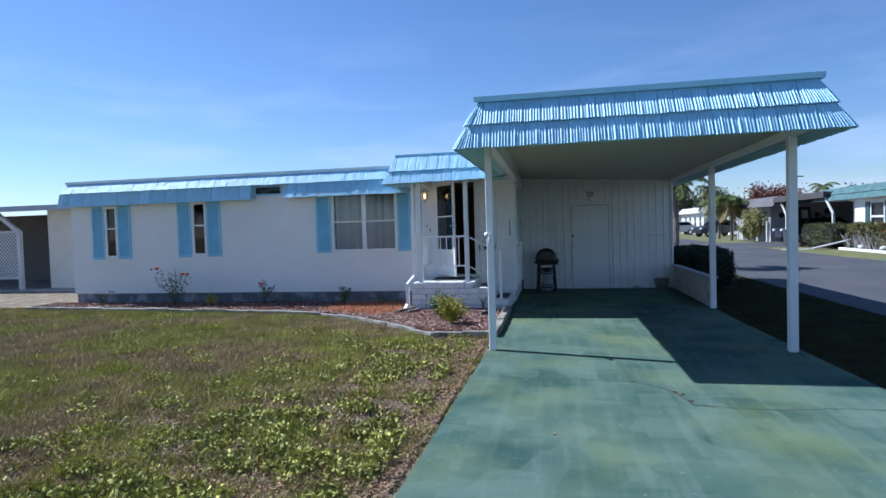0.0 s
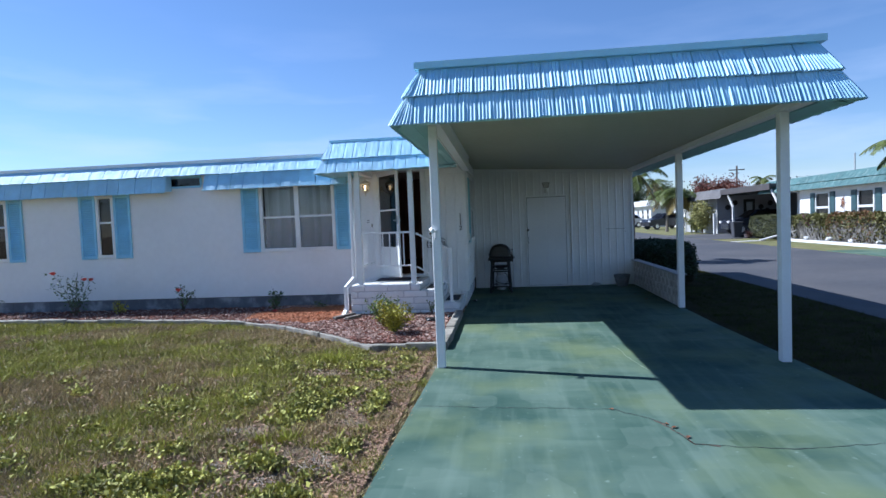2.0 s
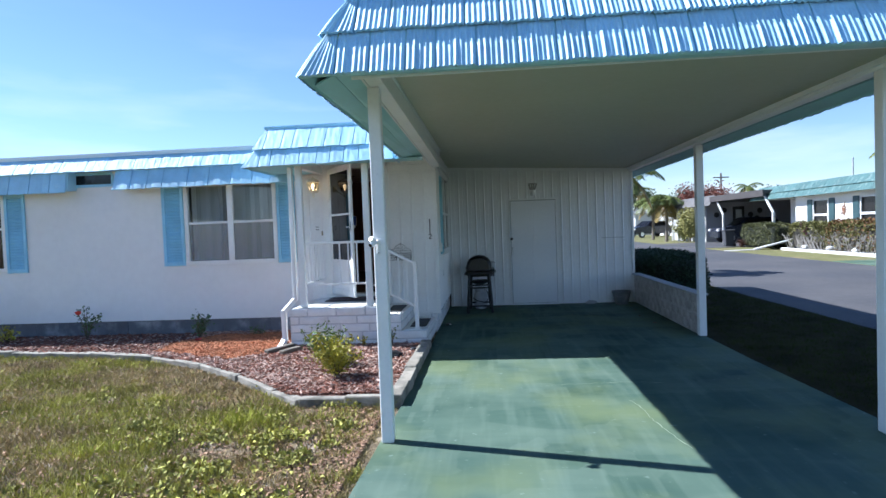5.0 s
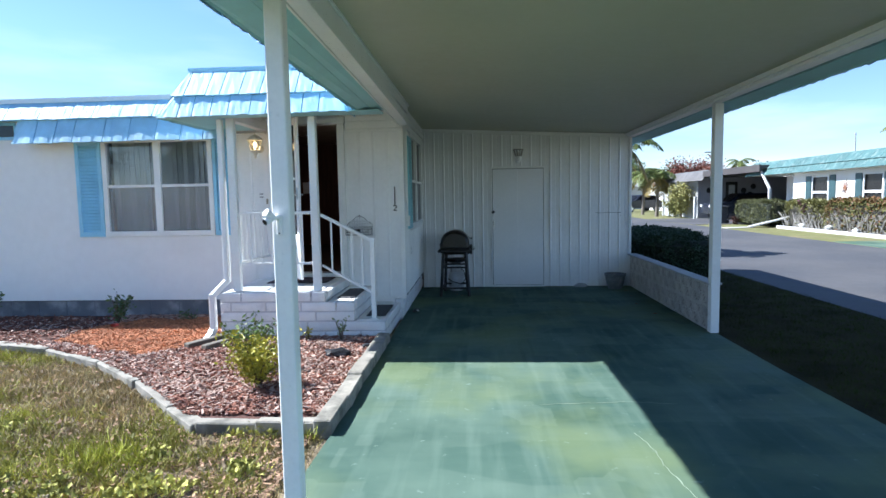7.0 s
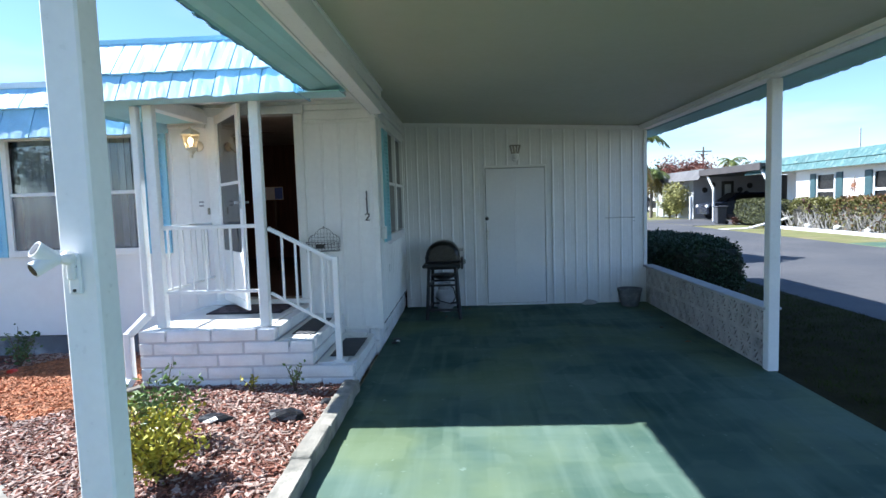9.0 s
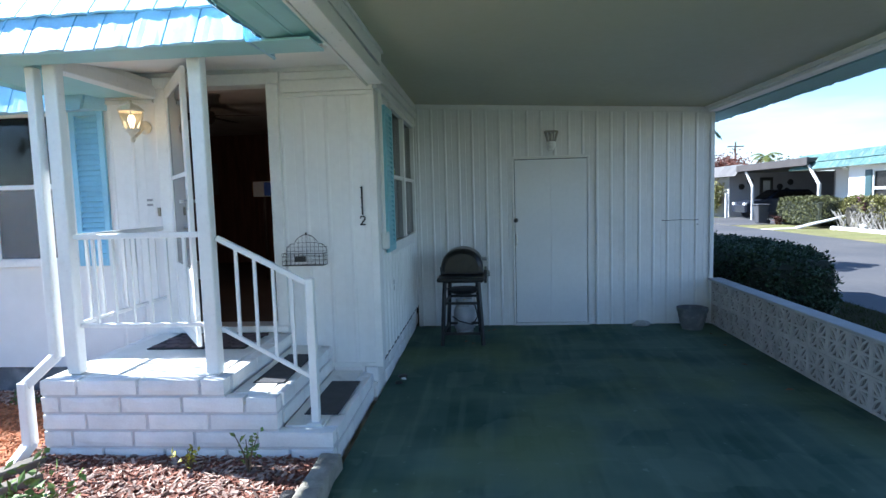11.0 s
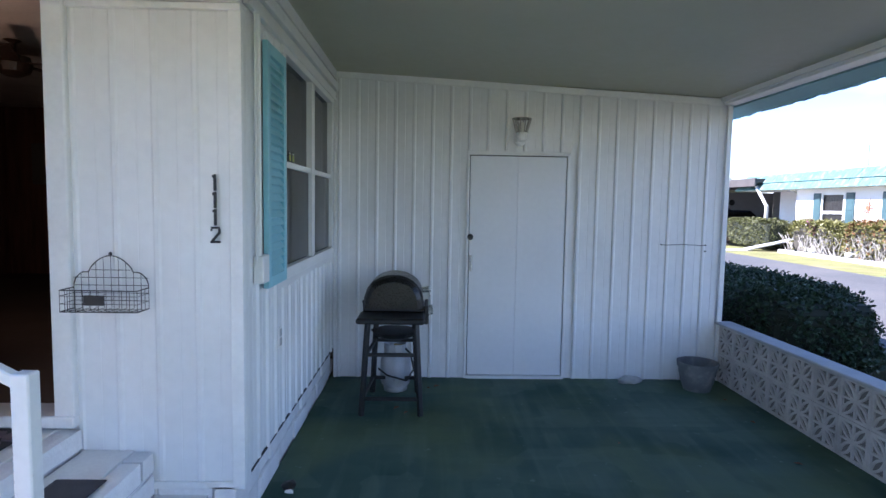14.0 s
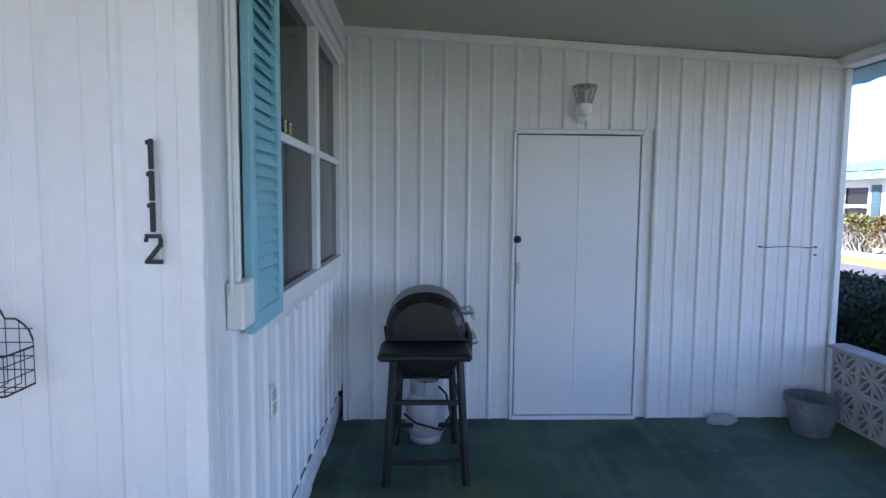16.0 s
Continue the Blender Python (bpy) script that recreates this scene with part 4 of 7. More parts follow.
# posts, downspout and railings of the porch
for x, lab in ((-2.605, "square white porch post beside the downspout"), (-1.682, "square white porch post at the head of the steps")):
    tagged(part("porch_post", boxes((x - 0.043, x + 0.043, 10.918, 10.995, 0.552, 2.53), bevel=0.006), POST_WHITE), lab, "post", "porch posts")
porch_beam = thing("porch_beam", (-2.6, 11.5, 2.5), "white beam under the porch roof's side", "beam", kind="structure")
part("beam", boxes((-2.68, -2.58, 11.012, FRONT - 0.035, 2.475, 2.575), bevel=0.005), POST_WHITE, porch_beam)
part("valance", boxes((-2.655, -2.60, 11.012, FRONT - 0.035, 2.576, 2.62)), TRIM, porch_beam)
spout = thing("downspout", (-2.76, 10.95, 0), "white metal downspout with a kicked-out foot", "downspout")
bm = bmesh.new()
bar(bm, (-2.715, 10.93, 2.48), (-2.715, 10.93, 0.66), 0.075, 0.055, 0.006)
part("pipe", bm, POST_WHITE, spout)
bm = bmesh.new()
bar(bm, (-2.715, 10.93, 0.68), (-2.84, 10.80, 0.52), 0.07, 0.058, 0.006)
bar(bm, (-2.84, 10.80, 0.545), (-2.84, 10.80, 0.13), 0.075, 0.06, 0.006)
part("elbow", bm, POST_WHITE, spout)
bm = bmesh.new()
bar(bm, (-2.84, 10.81, 0.15), (-2.88, 10.69, 0.035), 0.075, 0.06, 0.006)
part("foot", bm, POST_WHITE, spout)


def railing(name, a, c, top_a, top_c, low_a, low_c, n, label):
    t = thing(name, (a[0], a[1], low_a), label, "railing", "porch railings")
    for za, zc, h in ((top_a, top_c, 0.034), (low_a, low_c, 0.026)):
        bm = bmesh.new()
        bar(bm, (*a, za), (*c, zc), 0.034 if h > 0.03 else 0.026, h, 0.004)
        part("rail", bm, POST_WHITE, t)
    for i in range(1, n + 1):
        f = i / (n + 1)
        x, y = a[0] + (c[0] - a[0]) * f, a[1] + (c[1] - a[1]) * f
        part("baluster", boxes((x - 0.009, x + 0.009, y - 0.009, y + 0.009, low_a + (low_c - low_a) * f, top_a + (top_c - top_a) * f)), POST_WHITE, t)
    return t


railing("railing", (-2.56, 10.965), (-1.72, 10.965), 1.43, 1.43, 0.86, 0.86, 6, "white metal railing along the porch front")
railing("railing", (-2.61, 11.01), (-2.61, 12.05), 1.43, 1.43, 0.86, 0.86, 7, "white metal railing along the porch side")
r = railing("railing", (-1.625, 10.965), (-1.045, 10.96), 1.405, 1.105, 0.835, 0.51, 4, "white sloping stair railing with an end post")
part("end_post", boxes((-1.07, -1.02, 10.935, 10.985, 0.232, 1.14), bevel=0.004), POST_WHITE, r)
part("foot_plate", boxes((-1.09, -1.00, 10.915, 11.005, 0.226, 0.233)), POST_WHITE, r)

# ---- fixtures on the walls ----
lantern = thing("wall_lantern", (-2.71, 11.95, 2.25), "cream metal wall lantern, lit", "lamp")
CREAM = mat("cream_lantern_paint", (0.66, 0.62, 0.52), 0.4)
LX, LY = -2.685, 11.86
bm = lathe(bmesh.new(), [(0.055, 0), (0.055, 0.012), (0.03, 0.03), (0.018, 0.034)], (0, 0, 0), 14)
bmesh.ops.transform(bm, matrix=pose(-2.70, FRONT - 0.018, 2.25, 90), verts=bm.verts)
part("wall_plate", bm, CREAM, lantern)
bm = bmesh.new()
pts = [(-2.70, FRONT - 0.04, 2.25), (-2.70, 11.98, 2.20), (-2.695, 11.91, 2.16), (LX, LY, 2.175)]
for p, q in zip(pts, pts[1:]):
    rod(bm, p, q, 0.011)
lathe(bm, [(0.012, -0.09), (0.02, -0.07), (0.012, -0.05), (0.03, -0.02), (0.06, 0.0), (0.062, 0.012)], (LX, LY, 2.205), 12)
part("arm", bm, CREAM, lantern)
bm = lathe(bmesh.new(), [(0.105, 0.0), (0.108, 0.010), (0.07, 0.042), (0.035, 0.058), (0.012, 0.07), (0.008, 0.09)], (LX, LY, 2.345), 6)
part("cap", bm, CREAM, lantern)
bm = bmesh.new()
for k in range(6):
    an = math.radians(60 * k)
    rod(bm, (LX + 0.058 * math.cos(an), LY + 0.058 * math.sin(an), 2.21), (LX + 0.098 * math.cos(an), LY + 0.098 * math.sin(an), 2.348), 0.005, n=6)
part("cage", bm, CREAM, lantern)
pg = part("pane", lathe(bmesh.new(), [(0.054, 0.0), (0.093, 0.132)], (LX, LY, 2.214), 6), glass("lantern_glass", (0.95, 0.9, 0.8), 0.95), lantern)
part("bulb", lathe(bmesh.new(), [(0.01, 0), (0.016, 0.02), (0.026, 0.055), (0.024, 0.08), (0.01, 0.1)], (LX, LY, 2.225), 12), glow("warm_bulb", (1.0, 0.72, 0.36), 2.6), lantern)

jar = thing("wall_lamp", (0.85, 14.6, 2.2), "unlit wall lamp with a flared glass shade above the shed door", "lamp")
bm = lathe(bmesh.new(), [(0.05, 0), (0.05, 0.02), (0.03, 0.035)], (0, 0, 0), 14)
bmesh.ops.transform(bm, matrix=pose(0.845, BACK - 0.014, 2.19, 90), verts=bm.verts)
part("wall_plate", bm, TRIM, jar)
bm = lathe(bmesh.new(), [(0.02, -0.035), (0.042, -0.02), (0.05, 0.0), (0.052, 0.035), (0.046, 0.05)], (0.845, 14.585, 2.205), 14)
part("socket", bm, TRIM, jar)
bm = bmesh.new()
for k in range(10):
    an = math.radians(36 * k)
    rod(bm, (0.845 + 0.048 * math.cos(an), 14.585 + 0.048 * math.sin(an), 2.255), (0.845 + 0.082 * math.cos(an), 14.585 + 0.082 * math.sin(an), 2.375), 0.007, n=5)
lathe(bm, [(0.082, 0.0), (0.086, 0.004), (0.08, 0.008)], (0.845, 14.585, 2.372), 20)
part("shade", bm, mat("smoky_ribbed_glass", (0.35, 0.34, 0.31), 0.2), jar, "ribbed smoky glass shade")
part("bulb", lathe(bmesh.new(), [(0.012, 0), (0.03, 0.05), (0.03, 0.07), (0.01, 0.095)], (0.845, 14.585, 2.255), 10), mat("frosted_bulb", (0.6, 0.58, 0.52), 0.4), jar)


def digit(bm, ch, x, z, w, h, s):
    """Block numeral strokes, facing -y."""
    y0, y1 = FRONT - 0.024, FRONT - 0.017
    if ch == "1":
        box(bm, x - s / 2, x + s / 2, y0, y1, z, z + h, 0.002)
        box(bm, x - s * 0.95, x - s / 2, y0, y1, z + h - s * 1.1, z + h - s * 0.25, 0.002)
    else:
        box(bm, x - w / 2, x + w / 2, y0, y1, z, z + s * 0.8, 0.002)
        bar(bm, (x - w / 2 + s * 0.6, (y0 + y1) / 2, z + s * 0.6), (x + w / 2 - s * 0.5, (y0 + y1) / 2, z + h * 0.62), y1 - y0, s * 0.8)
        box(bm, x + w / 2 - s * 0.8, x + w / 2, y0, y1, z + h * 0.55, z + h - s * 0.7, 0.002)
        box(bm, x - w / 2 + 0.002, x + w / 2 - 0.003, y0, y1, z + h - s * 0.75, z + h, 0.002)
        box(bm, x - w / 2, x - w / 2 + s * 0.7, y0, y1, z + h - s * 1.5, z + h - s * 0.7, 0.002)


number = thing("house_number", (-0.945, FRONT, 1.42), "black house number 1112, set one above another", "house number")
for ch, z in (("1", 1.650), ("1", 1.572), ("1", 1.494), ("2", 1.414)):
    bm = bmesh.new()
    digit(bm, ch, -0.936, z, 0.046, 0.075, 0.0135)
    part("numeral", bm, BLACK, number)

basket = thing("wire_basket", (-1.43, 12.0, 1.11), "rusty dark wire wall basket with a pointed back", "basket")
WIRE = mat("dark_wire", (0.05, 0.045, 0.045), 0.6, metal=0.6, var=0.3, scale=30)
bx0, bx1, bz = -1.575, -1.24, 1.11
yb, yf = FRONT - 0.024, FRONT - 0.13
bm = bmesh.new()


def crest(x):
    u = (x - bx0) / (bx1 - bx0)
    side = min(u, 1 - u)
    return bz + 0.11 + 0.055 * min(1, side / 0.12) ** 0.5 + 0.075 * max(0.0, math.sin(math.pi * (u - 0.2) / 0.6)) ** 0.7 * (0.2 < u < 0.8)


xs = [bx0 + (bx1 - bx0) * i / 10 for i in range(11)]
fine = [bx0 + (bx1 - bx0) * i / 40 for i in range(41)]
for p, q in zip(fine, fine[1:]):
    rod(bm, (p, yb, crest(p)), (q, yb, crest(q)), 0.0026, n=5)
for x in xs:
    rod(bm, (x, yb, bz), (x, yb, crest(x)), 0.0014, n=4)
for k in range(5):
    z = bz + 0.035 * (k + 1)
    inset = 0.24 * (bx1 - bx0) if k == 4 else 0.0
    rod(bm, (bx0 + inset, yb, z), (bx1 - inset, yb, z), 0.0014, n=4)
part("back_grid", bm, WIRE, basket)
bm = bmesh.new()
for z in (bz, bz + 0.035, bz + 0.07, bz + 0.095):
    r0 = 0.0026 if z in (bz, bz + 0.095) else 0.0014
    for p, q in (((bx0, yf, z), (bx1, yf, z)), ((bx0, yb, z), (bx0, yf, z)), ((bx1, yb, z), (bx1, yf, z))):
        rod(bm, p, q, r0, n=5)
for x in xs:
    rod(bm, (x, yf, bz), (x, yf, bz + 0.095), 0.0014, n=4)
    rod(bm, (x, yb, bz), (x, yf, bz), 0.0014, n=4)
for k in (1, 2):
    y = yb + (yf - yb) * k / 3
    rod(bm, (bx0, y, bz), (bx1, y, bz), 0.0014, n=4)
    for x in (bx0, bx1):
        rod(bm, (x, y, bz), (x, y, bz + 0.095), 0.0014, n=4)
part("tray_grid", bm, WIRE, basket)
part("name_plate", boxes((-1.47, -1.38, yf - 0.006, yf - 0.002, bz + 0.03, bz + 0.075), bevel=0.002), BLACK, basket)
part("ball_tip", lathe(bmesh.new(), [(0.002, 0), (0.008, 0.006), (0.008, 0.012), (0.002, 0.018)], (-1.4075, yb, crest(-1.4075)), 8), WIRE, basket)

tags = thing("wall_labels", (-2.70, FRONT, 1.6), "two small printed labels beside the front door", "label")
for z in (1.615, 1.655):
    part("label_strip", boxes((-2.735, -2.685, FRONT - 0.011, FRONT - 0.008, z, z + 0.018)), mat("grey_print", (0.3, 0.3, 0.3), 0.7), tags)
bell = part("doorbell", boxes((-2.645, -2.622, FRONT - 0.022, FRONT - 0.005, 1.53, 1.60), bevel=0.003), mat("dull_brass", (0.3, 0.27, 0.2), 0.5))
tagged(bell, "small dull doorbell button", "doorbell")

conduit = thing("cable_conduit", (SIDE, 12.28, 1.23), "white cable box and conduit on the side wall", "conduit")
part("junction_box", boxes((SIDE + 0.005, SIDE + 0.055, 12.25, 12.36, 1.20, 1.34), bevel=0.005), TRIM, conduit)
bm = bmesh.new()
rod(bm, (SIDE + 0.028, 12.28, 1.34), (SIDE + 0.028, 12.28, 2.5), 0.013, n=8)
rod(bm, (SIDE + 0.026, 12.24, 1.30), (SIDE + 0.026, 12.24, 2.5), 0.006, n=6)
part("pipe", bm, TRIM, conduit)
outlet = thing("power_outlet", (SIDE, 12.66, 0.84), "weathered white outlet cover on the side wall", "outlet")
part("cover", boxes((SIDE + 0.010, SIDE + 0.018, 12.68, 12.74, 0.77, 0.89), bevel=0.003), TRIM, outlet)
part("flap", boxes((SIDE + 0.0185, SIDE + 0.023, 12.69, 12.73, 0.782, 0.825), (SIDE + 0.0185, SIDE + 0.023, 12.69, 12.73, 0.835, 0.878), bevel=0.002), mat("grey_plastic", (0.4, 0.4, 0.4), 0.6), outlet)

# shed door
shed_door = thing("door_2", (0.84, BACK, 0), "flush white shed door, closed, with a centre seam", "door", kind="structure")
bm = boxes((0.405, 0.836, BACK - 0.016, BACK + 0.016, 0.035, 2.05), (0.8375, 1.275, BACK - 0.016, BACK + 0.016, 0.035, 2.05), bevel=0.002)
part("leaf", bm, mat("white_door_paint", (0.79, 0.79, 0.79), 0.4, var=0.03, scale=1.5, bump=0.08), shed_door)
part("casing", boxes((0.372, 0.397, BACK - 0.022, BACK + 0.012, 0, 2.085), (1.283, 1.308, BACK - 0.022, BACK + 0.012, 0, 2.085), (0.372, 1.308, BACK - 0.022, BACK + 0.012, 2.059, 2.088), bevel=0.003), TRIM, shed_door)
# black sheet behind the leaf paints the shade seen through its seams
part("gap", boxes((0.397, 1.283, BACK + 0.017, BACK + 0.019, 0.0, 2.06)), BLACK, shed_door)
part("threshold", boxes((0.39, 1.29, BACK - 0.034, BACK + 0.01, 0.0, 0.028), bevel=0.004), TRIM, shed_door)
bm = bmesh.new()
lathe(bm, [(0.028, 0.0), (0.028, 0.012), (0.018, 0.03), (0.014, 0.034)], (0, 0, 0), 14)
bmesh.ops.transform(bm, matrix=pose(0.412, BACK - 0.016, 1.315, 90), verts=bm.verts)
part("lock", bm, BLACK, shed_door, "black lock cylinder")
bm = boxes((0.408, 0.434, BACK - 0.022, BACK - 0.015, 1.00, 1.15), bevel=0.002)
for z in (1.02, 1.13):
    rod(bm, (0.421, BACK - 0.02, z), (0.421, BACK - 0.05, z), 0.006)
rod(bm, (0.421, BACK - 0.05, 1.015), (0.421, BACK - 0.05, 1.135), 0.007)
part("pull_handle", bm, CHROME, shed_door, "plain metal pull")
hook = thing("hanging_wire", (2.38, BACK, 1.27), "thin dark wire strung across the siding", "wire")
bm = bmesh.new()
pts = [(2.175 + 0.0512 * i, BACK - 0.018, 1.272 - 0.006 * math.sin(i * 1.1) * (i % 3 == 1)) for i in range(9)]
for p, q in zip(pts, pts[1:]):
    rod(bm, p, q, 0.003, n=5)
part("strand", bm, WIRE, hook)
for x, z in ((2.175, 1.272), (2.585, 1.272), (2.585, 1.215)):
    part("nail", rod(bmesh.new(), (x, BACK - 0.002, z), (x, BACK - 0.03, z), 0.006, n=6), WIRE, hook)

# security camera on the post
cctv = thing("security_camera", (-0.83, 7.34, 1.40), "white twin-headed security camera fixed to the post", "camera")
part("bracket", boxes((-0.846, -0.816, 7.336, 7.3485, 1.395, 1.492), (-0.840, -0.822, 7.322, 7.337, 1.43, 1.485), bevel=0.004), POST_WHITE, cctv)
bm = bmesh.new()
lathe(bm, [(0.006, -0.016), (0.015, -0.009), (0.017, 0.0), (0.015, 0.009), (0.006, 0.016)], (-0.831, 7.320, 1.484), 12)
rod(bm, (-0.833, 7.322, 1.482), (-0.860, 7.303, 1.483), 0.011, 0.014, 12)
part("arm", bm, TRIM, cctv)
for tip, r0, r1, lens in (((-0.872, 7.272, 1.510), 0.016, 0.020, BLACK), ((-0.876, 7.266, 1.462), 0.016, 0.0185, BLACK_GLOSS)):
    a, c = Vector((-0.852, 7.305, 1.484)), Vector(tip)
    d = (c - a).normalized()
    bm = bmesh.new()
    rod(bm, a - d * 0.008, c, r0, r1, 18)
    head = part("housing", bm, POST_WHITE, cctv)
    bm = bmesh.new()
    rod(bm, c - d * 0.001, c + d * 0.0012, r1 * 0.76, n=16)
    part("lens", bm, lens, head, "dark glass lens")
for x, z in ((-0.826, 1.462), (-0.838, 1.445), (-0.831, 1.404)):
    part("screw", rod(bmesh.new(), (x, 7.337, z), (x, 7.3325, z), 0.004, n=8), BLACK, cctv)

# two square stickers on the side window
for y in (13.11, 13.20):
    st = thing("window_sticker", (SIDE - 0.021, y, 1.885), "small dark square sticker with a yellow-green centre on the glass", "sticker", "window stickers")
    part("border", boxes((SIDE - 0.0215, SIDE - 0.0195, y - 0.033, y + 0.033, 1.852, 1.925)), BLACK, st)
    part("field", boxes((SIDE - 0.0193, SIDE - 0.0180, y - 0.022, y + 0.022, 1.866, 1.902)), mat("sticker_green", (0.42, 0.44, 0.12), 0.6), st)
    part("strip", boxes((SIDE - 0.0193, SIDE - 0.0180, y - 0.022, y + 0.022, 1.906, 1.916)), mat("sticker_white", (0.6, 0.6, 0.55), 0.6), st)

# ---- carport things ----
grill = thing("gas_grill", (-0.22, 14.0, 0), "black gas barbecue grill with a closed domed lid on a stand", "grill")
GX, GY = -0.235, 14.02
legs = [(-0.20, -0.30), (0.20, -0.30), (-0.17, 0.20), (0.17, 0.20)]
for dx, dy in legs:
    bm = bmesh.new()
    bar(bm, (GX + dx * 1.12, GY + dy * 1.12, 0.0), (GX + dx * 0.92, GY + dy * 0.92, 0.705), 0.036, 0.036, 0.004)
    part("leg", bm, BLACK, grill)
for z, f in ((0.13, 1.08), (0.46, 0.97)):
    for (ax, ay), (cx, cy) in ((legs[0], legs[1]), (legs[2], legs[3]), (legs[0], legs[2]), (legs[1], legs[3])):
        bm = bmesh.new()
        bar(bm, (GX + ax * f, GY + ay * f, z), (GX + cx * f, GY + cy * f, z), 0.02, 0.028, 0.003)
        part("crossbar", bm, BLACK, grill)
part("side_shelf", boxes((GX - 0.27, GX + 0.25, GY - 0.34, GY - 0.02, 0.70, 0.745), bevel=0.015), BLACK, grill, "black plastic side shelf")
bm = bmesh.new()
box(bm, GX - 0.24, GX + 0.25, GY - 0.02, GY + 0.34, 0.64, 0.755, 0.03)
part("firebox", bm, BLACK, grill)
# the domed lid: an arch carried along the grill's length
bm = bmesh.new()
arch = []
N_A = 14
for i in range(N_A + 1):
    a = math.pi * i / N_A
    arch.append((GX - 0.005 + 0.24 * math.cos(math.pi - a), 0.77 + 0.27 * math.sin(a) ** 0.72))
rows = []
for y, s, dz in ((GY - 0.075, 0.80, -0.02), (GY - 0.055, 0.93, 0.0), (GY - 0.02, 1.0, 0.0), (GY + 0.30, 1.0, 0.0), (GY + 0.335, 0.93, 0.0), (GY + 0.35, 0.80, -0.02)):
    rows.append([bm.verts.new((GX - 0.005 + (x - GX + 0.005) * s, y, 0.77 + (z - 0.77) * s)) for x, z in arch])
for a, c in zip(rows, rows[1:]):
    for i in range(N_A):
        bm.faces.new((a[i], a[i + 1], c[i + 1], c[i]))
bm.faces.new(rows[0])
bm.faces.new(rows[-1][::-1])
for r in (rows,):
    for k in range(5):
        bm.faces.new((r[k][0], r[k + 1][0], r[k + 1][-1], r[k][-1]))
bmesh.ops.recalc_face_normals(bm, faces=bm.faces)
lid = part("lid", bm, BLACK_GLOSS, grill, "domed black enamel lid", smooth=False)
bm = bmesh.new()
box(bm, GX - 0.245, GX + 0.24, GY - 0.07, GY + 0.35, 0.752, 0.773, 0.006)
part("lid_rim", bm, BLACK, lid)
bm = bmesh.new()
hp = [(GX + 0.20, GY + 0.05, 0.90), (GX + 0.285, GY + 0.03, 0.905), (GX + 0.285, GY + 0.25, 0.905), (GX + 0.20, GY + 0.23, 0.90)]
for p, q in zip(hp, hp[1:]):
    rod(bm, p, q, 0.011, n=8)
rod(bm, (GX + 0.285, GY - 0.01, 0.875), (GX + 0.285, GY + 0.29, 0.875), 0.008, n=8)
part("lid_handle", bm, CHROME, lid, "bright steel handle")
bm = bmesh.new()
bar(bm, (GX - 0.245, GY + 0.0, 0.83), (GX - 0.225, GY - 0.03, 0.70), 0.02, 0.02)
part("hinge", bm, BLACK, grill)
part("control_panel", boxes((GX + 0.245, GX + 0.275, GY - 0.02, GY + 0.32, 0.64, 0.79), bevel=0.006), BLACK, grill)
for i, y in enumerate((GY + 0.04, GY + 0.15, GY + 0.26)):
    bm = bmesh.new()
    rod(bm, (GX + 0.27, y, 0.725), (GX + 0.312, y, 0.735), 0.026, 0.021, 12)
    part("knob", bm, CHROME, grill, "steel control knob")
bm = bmesh.new()
lathe(bm, [(0.06, 0.02), (0.16, 0.06), (0.2, 0.1)], (GX, GY + 0.13, 0.46), 12)
part("drip_pan", bm, BLACK, grill)
for x in (GX - 0.20, GX + 0.20):
    bm = bmesh.new()
    rod(bm, (x - 0.015, GY + 0.25, 0.06), (x + 0.015, GY + 0.25, 0.06), 0.06, n=14)
    part("wheel", bm, BLACK, grill)

tank = thing("propane_tank", (GX + 0.02, GY + 0.02, 0), "worn grey-white propane tank under the grill", "gas tank")
TANK = mat("worn_tank_paint", (0.42, 0.43, 0.45), 0.5, var=0.15, scale=8, other=(0.25, 0.22, 0.19), mix=(0.58, 0.7), oscale=9)
tx, ty = GX + 0.0, 14.33
part("shell", lathe(bmesh.new(), [(0.10, 0.0), (0.105, 0.03), (0.09, 0.04), (0.12, 0.055), (0.132, 0.09), (0.132, 0.25), (0.12, 0.29), (0.10, 0.325), (0.05, 0.34)], (tx, ty, 0.0), 20), TANK, tank, smooth=True)
bm = bmesh.new()
for k in range(10):
    a, c = math.radians(30 + 30 * k), math.radians(60 + 30 * k)
    bar(bm, (tx + 0.10 * math.cos(a), ty + 0.10 * math.sin(a), 0.365), (tx + 0.10 * math.cos(c), ty + 0.10 * math.sin(c), 0.365), 0.006, 0.09)
part("collar", bm, TANK, tank)
bm = bmesh.new()
rod(bm, (tx, ty, 0.33), (tx, ty, 0.40), 0.018)
rod(bm, (tx, ty, 0.385), (tx + 0.06, ty - 0.03, 0.39), 0.012)
part("valve", bm, mat("brass", (0.45, 0.33, 0.14), 0.4, metal=0.8), tank)
bm = bmesh.new()
hs = [(tx + 0.06, ty - 0.03, 0.39), (tx + 0.13, ty - 0.10, 0.34), (tx + 0.16, ty - 0.15, 0.22), (tx + 0.10, ty - 0.18, 0.13), (tx - 0.06, ty - 0.17, 0.17), (tx - 0.14, ty - 0.13, 0.22)]
for p, q in zip(hs, hs[1:]):
    rod(bm, p, q, 0.008, n=6)
part("hose", bm, BLACK, tank)

